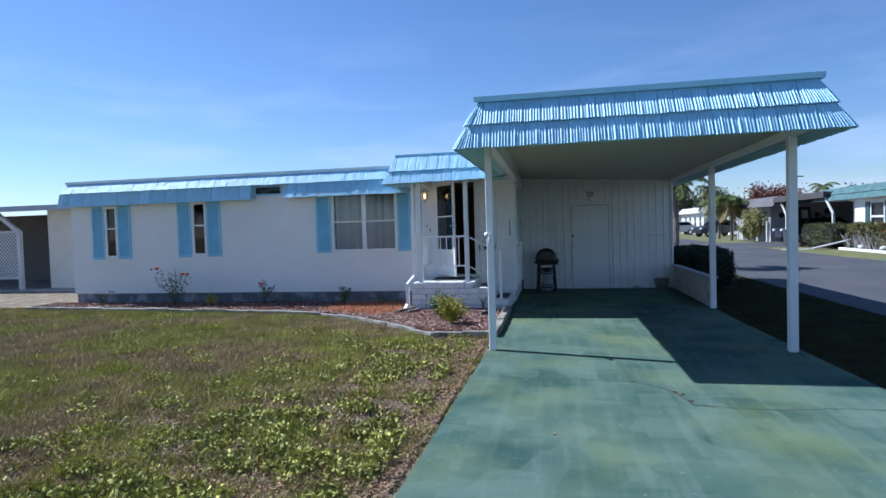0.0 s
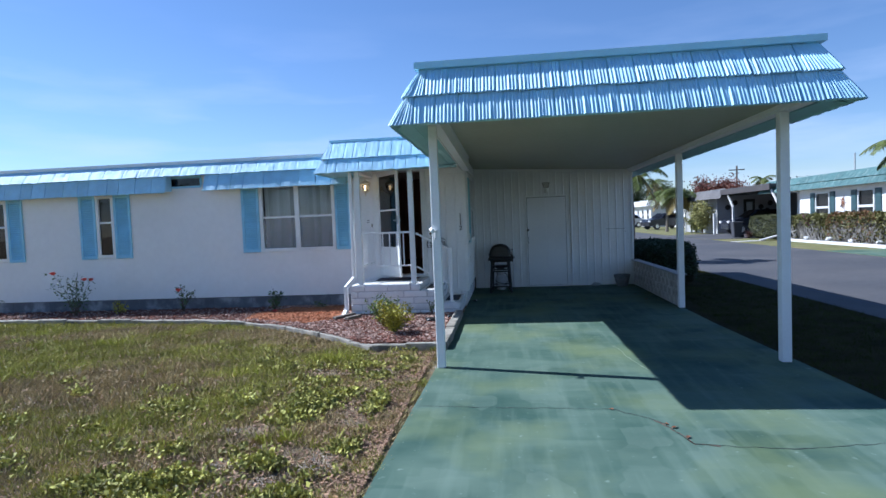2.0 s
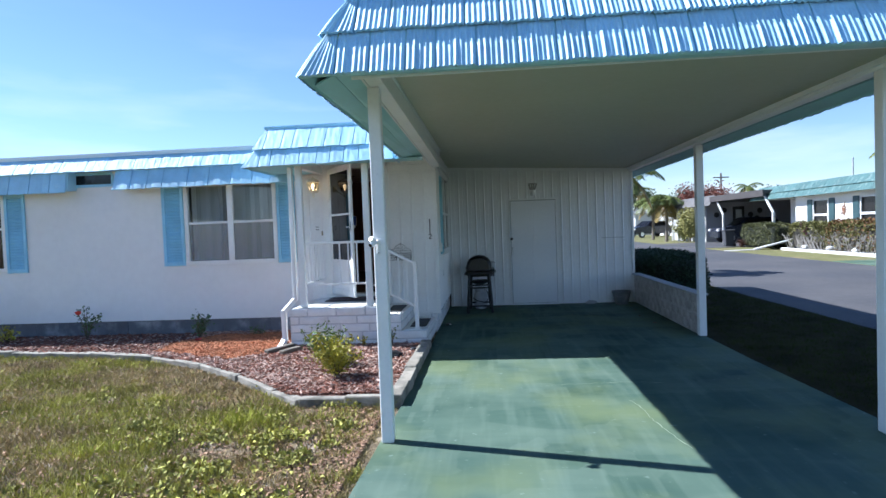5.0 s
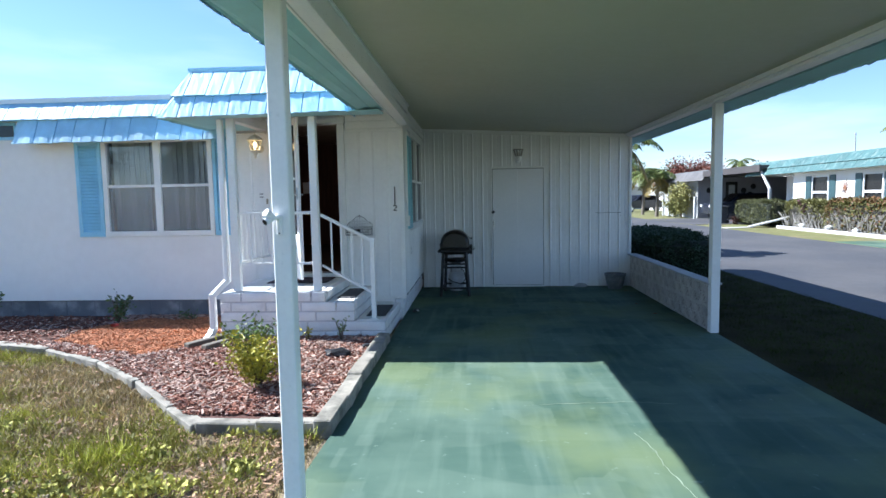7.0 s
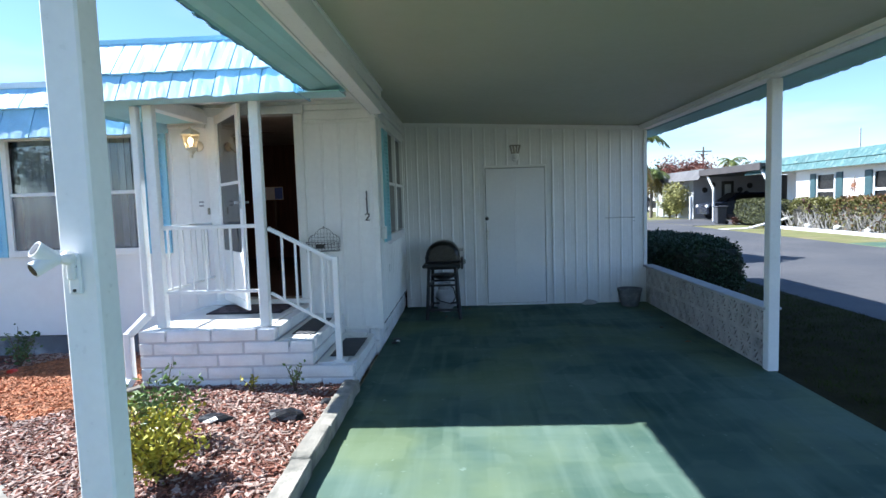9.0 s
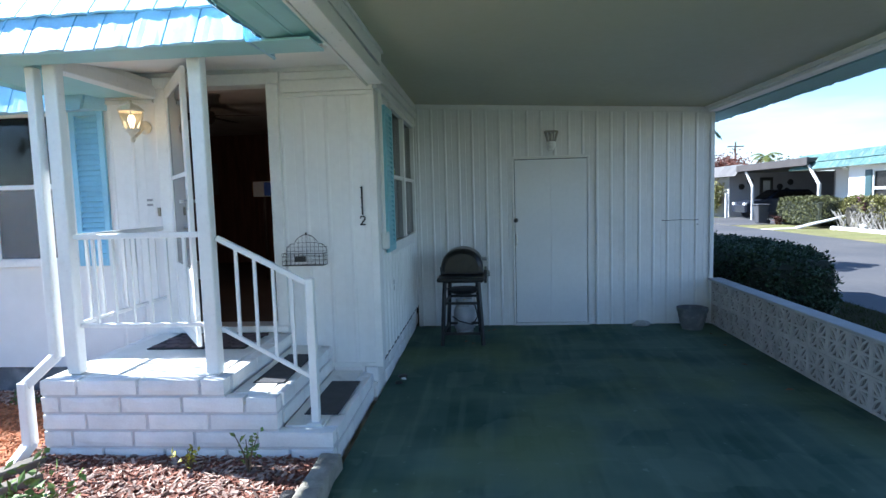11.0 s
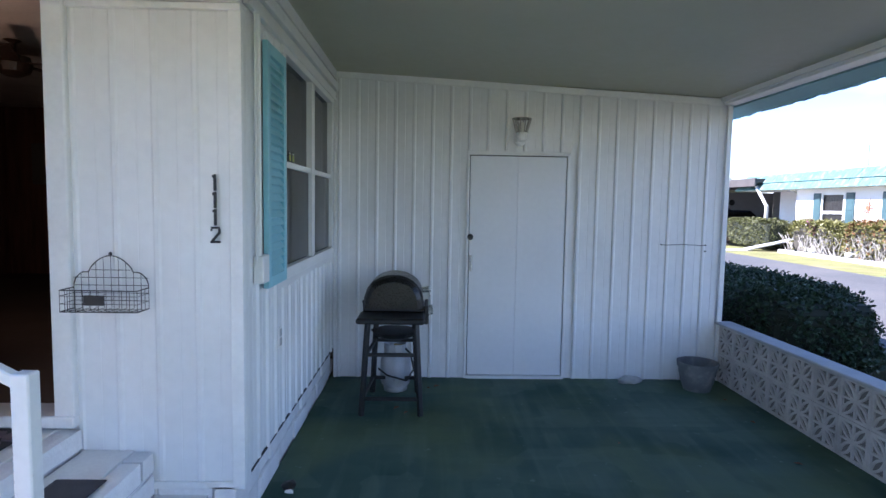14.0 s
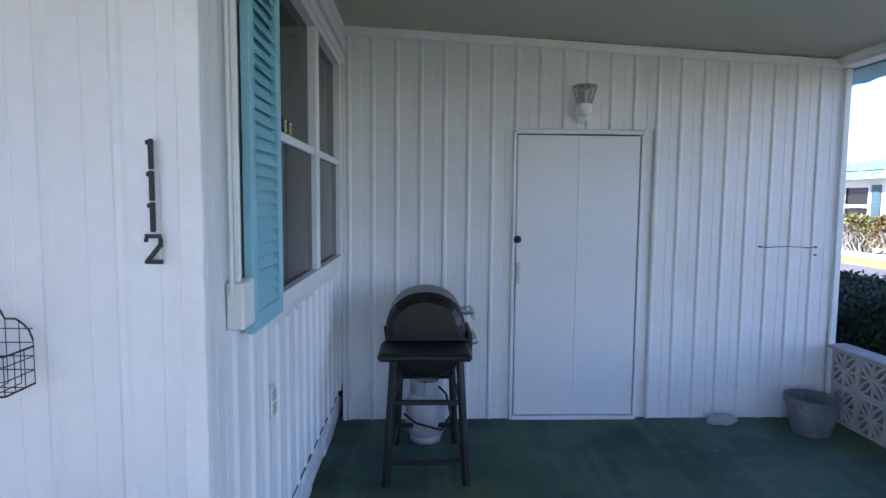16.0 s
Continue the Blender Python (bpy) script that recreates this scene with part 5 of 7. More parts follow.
pot = thing("flower_pot", (2.445, 14.40, 0), "empty grey ribbed plastic flower pot on the carport floor", "pot")
POT = mat("grey_pot_plastic", (0.15, 0.155, 0.16), 0.7, var=0.15, scale=8, other=(0.24, 0.235, 0.225), mix=(0.5, 0.65), oscale=9)
bm = lathe(bmesh.new(), [(0.115, 0.0), (0.135, 0.07), (0.14, 0.071), (0.15, 0.14), (0.156, 0.141), (0.160, 0.205), (0.172, 0.207), (0.175, 0.252), (0.162, 0.252), (0.150, 0.18), (0.125, 0.13), (0.10, 0.125)], (2.445, 14.40, 0.0), 28)
part("shell", bm, POT, pot)
part("soil", lathe(bmesh.new(), [(0.13, 0.0), (0.135, 0.012), (0.06, 0.02)], (2.445, 14.40, 0.13), 20), SHADE_SOIL, pot)


def lump(at, size, seed, name, material, label, category, sub=2):
    bm = bmesh.new()
    bmesh.ops.create_icosphere(bm, subdivisions=sub, radius=1.0)
    for v in bm.verts:
        k = 1 + 0.35 * noise.noise(v.co * 1.4 + Vector((seed, 0, 0))) + 0.12 * noise.noise(v.co * 4 + Vector((0, seed, 0)))
        v.co = Vector((v.co.x * size[0] * k, v.co.y * size[1] * k, v.co.z * size[2] * k))
        v.co.z = max(v.co.z, -size[2] * 0.55)
    bmesh.ops.translate(bm, verts=bm.verts, vec=(at[0], at[1], at[2] + size[2] * 0.55))
    return tagged(part(name, bm, material), label, category)


STONE = mat("pale_grey_stone", (0.38, 0.38, 0.37), 0.85, var=0.15, scale=9, bump=0.5)
lump((1.90, 14.56, 0.0), (0.10, 0.05, 0.05), 2, "door_stone", STONE, "pale grey stone on the floor by the wall", "stone")
lump((-0.72, 12.52, 0.0), (0.03, 0.02, 0.012), 5, "pebble", TRIM, "small white scrap on the carport floor", "debris", 1)
lump((-0.74, 12.60, 0.0), (0.05, 0.06, 0.012), 8, "oil_rag", BLACK, "small dark rag on the carport floor", "debris", 1)
LEAF_DRY = mat("dry_brown_leaf", (0.20, 0.09, 0.045), 0.8, var=0.3, scale=20)
rng = random.Random(12)
for x, y in ((-0.12, 13.75), (-0.2, 13.85), (2.55, 14.1), (2.5, 13.6), (1.1, 5.55), (1.14, 5.36), (1.06, 5.62), (0.72, 5.96), (-0.05, 4.4), (1.35, 13.2), (2.4, 12.9), (2.45, 12.2), (0.05, 14.35), (0.12, 14.4)):
    bm = bmesh.new()
    s = rng.uniform(0.02, 0.045)
    vs = [bm.verts.new(p) for p in ((-s, 0, 0.004), (0, -s * 0.45, 0.012), (s, 0, 0.006), (0, s * 0.45, 0.014), (0, 0, 0.004))]
    for i in range(4):
        bm.faces.new((vs[i], vs[(i + 1) % 4], vs[4]))
    bmesh.ops.transform(bm, matrix=pose(x, y, 0.001, 0, 0, rng.uniform(0, 360)), verts=bm.verts)
    tagged(part("fallen_leaf", bm, LEAF_DRY), "small dry brown leaf lying on the concrete", "leaf", "fallen leaves")

# cracks and stains of the driveway
def crack(pts, w, material, label):
    rng = random.Random(int(abs(pts[0][0]) * 100))
    fine = []
    for (ax, ay), (cx, cy) in zip(pts, pts[1:]):
        n = max(2, int(math.hypot(cx - ax, cy - ay) / 0.05))
        for i in range(n):
            f = i / n
            fine.append((ax + (cx - ax) * f + rng.uniform(-0.008, 0.008), ay + (cy - ay) * f + rng.uniform(-0.012, 0.012)))
    fine.append(pts[-1])
    bm = bmesh.new()
    prev = None
    for i, (x, y) in enumerate(fine):
        k = fine[min(i + 1, len(fine) - 1)]
        j = fine[max(i - 1, 0)]
        d = Vector((k[0] - j[0], k[1] - j[1])).normalized()
        hw = w * rng.uniform(0.3, 1.0) / 2
        cur = (bm.verts.new((x - d.y * hw, y + d.x * hw, 0.003)), bm.verts.new((x + d.y * hw, y - d.x * hw, 0.003)))
        if prev:
            bm.faces.new((prev[0], prev[1], cur[1], cur[0]))
        prev = cur
    bmesh.ops.recalc_face_normals(bm, faces=bm.faces)
    return part("crack", bm, material, driveway, label)


CRACK_DARK = mat("dark_crack", (0.035, 0.05, 0.045), 0.9)
CRACK_PALE = mat("pale_filled_crack", (0.22, 0.28, 0.20), 0.8)
RUST = mat("rusty_patch", (0.10, 0.075, 0.055), 0.9, var=0.4, scale=20)
crack([(-0.92, 6.08), (-0.79, 6.06), (0.27, 6.0), (0.74, 5.97), (1.04, 5.66), (1.14, 5.24), (1.71, 5.16), (2.33, 5.26), (2.9, 5.2)], 0.010, CRACK_DARK, "dark hairline crack")
crack([(1.0, 5.70), (1.10, 5.45), (1.15, 5.24), (1.3, 5.2)], 0.02, RUST, "rusty worn spot along the crack")
crack([(0.48, 8.82), (0.9, 8.87), (1.25, 8.9), (1.6, 8.86)], 0.007, CRACK_PALE, "pale filled crack")
crack([(1.15, 8.32), (1.2, 8.04), (1.19, 7.86), (1.23, 7.56), (1.3, 7.2)], 0.012, CRACK_PALE, "pale filled crack")

# breeze-block wall
BREEZE = mat("grey_breeze_block", (0.50, 0.47, 0.44), 0.9, var=0.10, scale=9, bump=0.5, bscale=70, other=(0.36, 0.34, 0.32), mix=(0.55, 0.75), oscale=6, rand=0.08)
# same concrete as the blocks, darkened to paint in the shade of the recesses
BREEZE_SHADE = mat("breeze_recess_shade", (0.17, 0.157, 0.145), 0.95, var=0.15)
screen_wall = thing("wall_breeze_block", (2.79, 12.9, 0), "low decorative breeze-block wall with star pattern", "wall", kind="structure")
part("web", boxes((2.7695, 2.83, 11.18, BACK - 0.006, -0.02, 0.535)), BREEZE_SHADE, screen_wall)
part("cap", boxes((2.715, 2.875, 11.17, BACK - 0.006, 0.537, 0.562), bevel=0.006), mat("grey_cap_concrete", (0.42, 0.42, 0.42), 0.85, var=0.1, scale=5, bump=0.3), screen_wall)
S = 0.2635
bm = bmesh.new()
X0 = -0.015
for y0, y1, z0, z1 in ((0, S, 0, 0.02), (0, S, S - 0.02, S), (0, 0.02, 0.02, S - 0.02), (S - 0.02, S, 0.02, S - 0.02)):
    box(bm, X0, 0, y0, y1, z0, z1)
cc = S / 2
for k in range(4):
    a = math.pi / 4 * k
    L2 = S / 2 * (1.0 if k % 2 == 0 else 1.36) - 0.012
    for sgn in ((1, -1) if k % 2 else (0,)):
        # two bowed ribs make one diagonal petal; a straight rib lies between
        pts = []
        for i in range(6):
            f = i / 5
            bow = sgn * 0.026 * math.sin(math.pi * f)
            r0 = f * L2
            pts.append((r0 * math.cos(a) - bow * math.sin(a), r0 * math.sin(a) + bow * math.cos(a)))
        for flip in (1, -1):
            for p, q in zip(pts, pts[1:]):
                bar(bm, (X0 / 2, cc + flip * p[0], cc + flip * p[1]), (X0 / 2, cc + flip * q[0], cc + flip * q[1]), -X0, 0.015)
breeze = mesh_of("breeze_block", bm, BREEZE)
for j in range(2):
    for i in range(13):
        piece("breeze_block", breeze, pose(2.769, 11.19 + i * (S + 0.004), 0.004 + j * (S + 0.004)), screen_wall)


# ---- planting: numpy leaf and blade clouds ----
def mesh_from(name, verts, faces, material):
    me = bpy.data.meshes.new(name)
    me.from_pydata(verts, [], faces)
    me.materials.append(material)
    me.update()
    return me


def leaves(name, pts, length, width, material, seed, droop=0.0, upward=0.35):
    """Folded leaves (two triangles each, bent at the midrib) round the given points."""
    g = np.random.default_rng(seed)
    n = len(pts)
    d = g.normal(size=(n, 3))
    d[:, 2] = d[:, 2] * 0.7 + upward - droop
    d /= np.linalg.norm(d, axis=1)[:, None]
    s = np.cross(d, g.normal(size=(n, 3)))
    s /= np.linalg.norm(s, axis=1)[:, None] + 1e-9
    up = np.cross(s, d)
    ln = (length * g.uniform(0.6, 1.25, n))[:, None]
    wd = (width * g.uniform(0.6, 1.25, n))[:, None]
    p = np.asarray(pts)
    v = np.stack([p, p + d * ln * 0.5 + s * wd * 0.5 + up * wd * 0.18, p + d * ln, p + d * ln * 0.5 - s * wd * 0.5 + up * wd * 0.18], 1).reshape(-1, 3)
    i = np.arange(n)[:, None] * 4
    f = np.concatenate([i + np.array([[0, 1, 2]]), i + np.array([[0, 2, 3]])], 0)
    return mesh_from(name, v.tolist(), f.tolist(), material)


def leafy(name, colour, var=0.25, rough=0.5):
    return island(mat(name, colour, rough, var=var, scale=3, bump=0.0, spec=0.35), 0.35)


# own clipped hedge beyond the block wall
HEDGE = leafy("dark_green_hedge_leaf", (0.022, 0.046, 0.020))
TWIG = mat("brown_twig", (0.10, 0.07, 0.045), 0.9, var=0.2)


def hedge_points(x0, x1, y0, y1, h, n, seed, fuzz=0.07):
    g = np.random.default_rng(seed)
    out = []
    while len(out) < n:
        face = g.integers(0, 6)
        u, w = g.uniform(-1, 1, 2)
        p = np.array([u, w, 1.0]) if face < 2 else np.array([1.0 if face == 2 else -1.0, u, w]) if face < 4 else np.array([u, 1.0 if face == 4 else -1.0, w])
        q = p / (np.sum(np.abs(p) ** 5) ** 0.2)
        k = 1 + 0.10 * noise.noise(Vector((q[0] * 2.0 + seed, q[1] * 3.0, q[2] * 2.0))) + 0.06 * noise.noise(Vector((q[0] * 7, q[1] * 9, q[2] * 6 + seed)))
        q = q * k * (1 - abs(g.normal(0, 0.07)))
        out.append(((x0 + x1) / 2 + q[0] * (x1 - x0) / 2 + g.normal(0, fuzz * 0.2), (y0 + y1) / 2 + q[1] * (y1 - y0) / 2, h / 2 + q[2] * h / 2 + abs(g.normal(0, fuzz * 0.35))))
    return np.array(out)


def hedge(name, x0, x1, y0, y1, h, n, leaf, seed, label, length=0.045, width=0.028, material2=None):
    t = thing(name, ((x0 + x1) / 2, (y0 + y1) / 2, 0), label, "hedge")
    # near-black block stands in for the shade deep in the foliage
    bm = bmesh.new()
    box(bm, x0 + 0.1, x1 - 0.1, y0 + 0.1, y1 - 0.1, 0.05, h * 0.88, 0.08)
    part("core", bm, mat("hedge_inner_shade", (0.012, 0.016, 0.008), 0.95), t)
    pts = hedge_points(x0, x1, y0, y1, h, n, seed)
    hang(new("foliage", leaves("foliage", pts, length, width, leaf, seed)), t)
    bm = bmesh.new()
    rng = random.Random(seed)
    for k in range(int((y1 - y0) / 0.5) + 1):
        y = y0 + 0.25 + k * 0.5
        x = (x0 + x1) / 2 + rng.uniform(-0.1, 0.1)
        rod(bm, (x, y, -0.03), (x + rng.uniform(-0.1, 0.1), y, h * 0.5), 0.025, 0.012, 6)
    part("stem", bm, TWIG, t)
    return t


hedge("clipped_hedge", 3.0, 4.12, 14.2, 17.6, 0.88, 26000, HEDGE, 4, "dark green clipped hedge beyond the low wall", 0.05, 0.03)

# mulch bed with its edging
EDGE = [(-0.96, 8.34), (-1.82, 8.35), (-2.17, 8.68), (-2.80, 9.28), (-3.52, 9.86), (-4.45, 10.36), (-5.5, 10.66), (-6.8, 10.84), (-8.2, 10.98), (-10.0, 11.16), (-12.2, 11.36)]
SOIL_RED = mat("red_brown_mulch_bed", (0.085, 0.038, 0.028), 0.95, var=0.3, scale=4, bump=0.8, bscale=50, dist=0.02)
bm = bmesh.new()
outline = EDGE + [(-12.2, 12.11), (-2.78, 12.11), (-2.78, 10.86), (-0.96, 10.86)]
bm.faces.new([bm.verts.new((x, y, 0.035)) for x, y in outline])
low = [bm.verts.new((x, y, -0.06)) for x, y in outline]
bm.verts.ensure_lookup_table()
n_o = len(outline)
for i in range(n_o):
    j = (i + 1) % n_o
    bm.faces.new((bm.verts[i], bm.verts[j], low[j], low[i]))
bmesh.ops.recalc_face_normals(bm, faces=bm.faces)
bed = tagged(part("ground_mulch_bed", bm, SOIL_RED), "red-brown bark mulch flower bed", "flower bed", kind="structure")


def inside(x, y, poly):
    r, j = False, len(poly) - 1
    for i in range(len(poly)):
        (xi, yi), (xj, yj) = poly[i], poly[j]
        if (yi > y) != (yj > y) and x < (xj - xi) * (y - yi) / (yj - yi) + xi:
            r = not r
        j = i
    return r


def chips(name, pts, z, size, material, seed, label):
    g = np.random.default_rng(seed)
    n = len(pts)
    L_, W_, T_ = size[0] * g.uniform(0.5, 1.6, n), size[1] * g.uniform(0.5, 1.5, n), size[2] * g.uniform(0.6, 1.4, n)
    yaw, tip, rol = g.uniform(0, 6.283, n), g.normal(0, 0.28, n), g.normal(0, 0.28, n)
    c = np.array([[sx, sy, sz] for sz in (-0.5, 0.5) for sx, sy in ((-0.5, -0.35), (0.5, -0.5), (0.4, 0.5), (-0.45, 0.4))])
    v = c[None] * np.stack([L_, W_, T_], 1)[:, None]
    x, y, zz = v[..., 0], v[..., 1], v[..., 2]
    zz = zz + x * np.sin(tip)[:, None] + y * np.sin(rol)[:, None]
    X = x * np.cos(yaw)[:, None] - y * np.sin(yaw)[:, None] + np.array(pts)[:, 0][:, None]
    Y = x * np.sin(yaw)[:, None] + y * np.cos(yaw)[:, None] + np.array(pts)[:, 1][:, None]
    Z = zz + (z + g.uniform(0, 0.018, n))[:, None]
    verts = np.stack([X, Y, Z], -1).reshape(-1, 3)
    q = np.array([[4, 5, 6, 7], [0, 1, 5, 4], [1, 2, 6, 5], [2, 3, 7, 6], [3, 0, 4, 7]])
    f = (np.arange(n)[:, None, None] * 8 + q[None]).reshape(-1, 4)
    return tagged(new(name, mesh_from(name, verts.tolist(), f.tolist(), material)), label, "mulch", kind="stuff")


rng = random.Random(21)
ORANGE = [(-4.55, 10.62), (-3.3, 10.05), (-2.95, 10.35), (-2.85, 11.5), (-3.2, 11.85), (-4.2, 11.75), (-4.7, 11.2)]
red_pts, pale_pts, or_pts = [], [], []
while len(red_pts) < 24000:
    y = rng.uniform(8.5, 12.05)
    x = rng.uniform(-12.1, -0.98) if rng.random() < 0.35 else rng.uniform(-4.6, -0.98)
    if not inside(x, y, outline):
        continue
    if inside(x + 0.12 * noise.noise((x * 3, y * 3, 1)), y + 0.15 * noise.noise((x * 3, y * 3, 7)), ORANGE):
        or_pts.append((x, y))
    elif rng.random() < 0.20 + 0.25 * noise.noise((x * 1.7, y * 1.7, 3)):
        pale_pts.append((x, y))
    else:
        red_pts.append((x, y))
while len(or_pts) < 8000:
    x, y = rng.uniform(-4.7, -2.8), rng.uniform(10.0, 11.9)
    if inside(x + 0.12 * noise.noise((x * 3, y * 3, 1)), y + 0.15 * noise.noise((x * 3, y * 3, 7)), ORANGE) and inside(x, y, outline):
        or_pts.append((x, y))
chips("mulch_chips", red_pts, 0.04, (0.040, 0.013, 0.007), island(mat("red_brown_bark", (0.19, 0.076, 0.048), 0.85, var=0.25, scale=10, bump=0), 0.5), 1, "red-brown bark mulch chips over the flower bed")
chips("pale_mulch_chips", pale_pts, 0.047, (0.042, 0.013, 0.007), island(mat("bleached_bark", (0.37, 0.26, 0.21), 0.85, var=0.25, scale=10, bump=0), 0.4), 2, "sun-bleached pale bark chips over the flower bed")
chips("orange_mulch_chips", or_pts, 0.045, (0.040, 0.010, 0.006), island(mat("fresh_orange_bark", (0.38, 0.15, 0.065), 0.85, var=0.25, scale=10, bump=0), 0.4), 3, "fresh orange mulch heaped in one patch")

KERB = mat("weathered_concrete_edging", (0.27, 0.25, 0.21), 0.9, var=0.18, scale=7, bump=0.6, bscale=50, dist=0.005, other=(0.12, 0.115, 0.095), mix=(0.5, 0.68), oscale=5, rand=0.15)
edging = thing("bed_edging", (-3.3, 9.8, 0), "weathered grey concrete edging round the flower bed", "edging", kind="structure")


def edging_run(pts, w, h, step, seed):
    rng = random.Random(seed)
    for (ax, ay), (cx, cy) in zip(pts, pts[1:]):
        d = Vector((cx - ax, cy - ay, 0))
        n = max(1, round(d.length / step))
        u = d.normalized()
        yaw = math.degrees(math.atan2(u.y, u.x))
        for i in range(n):
            L3 = d.length / n
            bm = bmesh.new()
            box(bm, -0.004, L3 + 0.004, -w / 2, w / 2, -0.06, h + rng.uniform(-0.012, 0.006), 0.009)
            bmesh.ops.subdivide_edges(bm, edges=[e for e in bm.edges if e.calc_length() > 0.09], cuts=2, use_grid_fill=True)
            for v in bm.verts:
                v.co += Vector((0, 1, 0.8)) * 0.016 * noise.noise(v.co * 11 + Vector((i, seed, ax)))
            piece("edging_block", mesh_of("edging_block", bm, KERB), pose(ax + u.x * L3 * i, ay + u.y * L3 * i, 0, 0, 0, yaw + rng.uniform(-1.0, 1.0)), edging)


edging_run(EDGE[1:], 0.115, 0.052, 0.62, 1)
edging_run([(-0.95, 8.33), (-1.82, 8.35)], 0.10, 0.07, 0.42, 2)
edging_run([(-0.915, 10.80), (-0.915, 8.26)], 0.13, 0.105, 0.50, 3)


# shrubs
def shrub(name, at, h, spread, stems, n, leaf_mat, size, seed, label, category="shrub", flowers=0, flower_mat=None):
    t = thing(name, at, label, category)
    rng = random.Random(seed)
    bm = bmesh.new()
    pts = []
    tips = []
    for k in range(stems):
        a = rng.uniform(0, 6.283)
        lean = rng.uniform(0.15, 1.0) * spread
        top = Vector((at[0] + lean * math.cos(a), at[1] + lean * math.sin(a), at[2] + h * rng.uniform(0.5, 1.0)))
        mid = Vector((at[0] + lean * 0.35 * math.cos(a), at[1] + lean * 0.35 * math.sin(a), at[2] + (top.z - at[2]) * 0.55))
        rod(bm, at, mid, 0.007, 0.005, 5)
        rod(bm, mid, top, 0.005, 0.002, 5)
        tips.append(top)
        for j in range(n // stems):
            f = rng.uniform(0.12, 1.0) ** 0.7
            p = Vector(at).lerp(mid, f * 2) if f < 0.5 else mid.lerp(top, f * 2 - 1)
            pts.append(p + Vector((rng.gauss(0, 0.045), rng.gauss(0, 0.045), rng.gauss(0, 0.03))) * (spread * 3.2))
    part("stem", bm, TWIG, t)
    pts = np.array([(p.x, p.y, max(p.z, at[2] + 0.02)) for p in pts])
    hang(new("foliage", leaves("foliage", pts, size, size * 0.5, leaf_mat, seed)), t)
    for k in range(flowers):
        c = tips[k % len(tips)]
        bm = bmesh.new()
        for i in range(9):
            a = 2.4 * i
            r0 = 0.008 + 0.0025 * i
            m = Matrix.Translation(c + Vector((r0 * math.cos(a), r0 * math.sin(a), 0.012))) @ pose(0, 0, 0, 50 - i * 4, 0, math.degrees(a) - 90)
            bmesh.ops.create_circle(bm, cap_ends=True, segments=6, radius=0.04, matrix=m)
        part("flower", bm, flower_mat, t, "coral red bloom")
    return t


YELLOWGREEN = leafy("yellow_green_leaf", (0.38, 0.34, 0.03))
MIDGREEN = leafy("mid_green_leaf", (0.14, 0.20, 0.05))
ROSE = leafy("rose_leaf", (0.08, 0.13, 0.045))
CORAL = mat("coral_petal", (0.75, 0.09, 0.06), 0.6)
shrub("croton_bush", (-1.68, 9.10, 0.04), 0.47, 0.26, 30, 2300, YELLOWGREEN, 0.042, 1, "low bush with yellow-green leaves in the mulch")
shrub("croton_bush", (-1.95, 9.62, 0.04), 0.48, 0.30, 16, 700, MIDGREEN, 0.055, 2, "low bush with green glossy leaves in the mulch")
shrub("seedling", (-1.35, 10.62, 0.04), 0.26, 0.10, 4, 50, MIDGREEN, 0.045, 3, "small green seedling beside the porch base")
shrub("seedling", (-1.72, 10.66, 0.04), 0.20, 0.10, 4, 40, YELLOWGREEN, 0.045, 4, "small green seedling beside the porch base")
shrub("rose_bush", (-8.40, 11.45, 0.03), 0.95, 0.42, 9, 300, ROSE, 0.065, 5, "tall sparse rose bush with coral blooms by the wall", "shrub", 3, CORAL)
shrub("rose_bush", (-6.30, 11.62, 0.03), 0.62, 0.30, 6, 130, ROSE, 0.065, 6, "sparse rose bush with one coral bloom by the wall", "shrub", 1, CORAL)
shrub("rose_bush", (-4.45, 11.55, 0.03), 0.52, 0.20, 8, 200, ROSE, 0.06, 7, "small upright rose bush without blooms by the wall")
shrub("low_plant", (-7.62, 11.62, 0.03), 0.26, 0.22, 8, 130, YELLOWGREEN, 0.06, 8, "low yellowish green plant by the wall")
shrub("rose_bush", (-10.5, 11.7, 0.03), 0.50, 0.24, 5, 70, ROSE, 0.06, 9, "thin young rose bush by the wall")
shrub("low_plant", (-3.55, 11.75, 0.03), 0.16, 0.20, 6, 70, ROSE, 0.05, 10, "trailing low plant with small leaves by the wall")
fl = bmesh.new()
for i in range(8):
    bmesh.ops.create_circle(fl, cap_ends=True, segments=6, radius=0.03, matrix=Matrix.Translation((-4.35 + 0.02 * math.cos(i * 2.4), 11.33 + 0.02 * math.sin(i * 2.4), 0.075)) @ pose(0, 0, 0, 40, 0, i * 137))
tagged(part("fallen_bloom", fl, CORAL), "fallen coral red bloom on the mulch", "flower")
BAG = mat("black_plastic_film", (0.015, 0.015, 0.017), 0.3, var=0.3, scale=15)
lump((-1.25, 10.05, 0.045), (0.15, 0.10, 0.045), 3, "plastic_scrap", BAG, "crumpled black plastic scrap on the mulch", "debris")
lump((-1.76, 10.02, 0.045), (0.14, 0.07, 0.035), 6, "plastic_scrap", BAG, "crumpled black plastic scrap on the mulch", "debris")
lump((-1.02, 10.35, 0.045), (0.06, 0.05, 0.03), 9, "plastic_scrap", BAG, "crumpled black plastic scrap on the mulch", "debris")
OLDWOOD = mat("grey_weathered_wood", (0.15, 0.13, 0.105), 0.9, var=0.2, scale=8, bump=0.5)
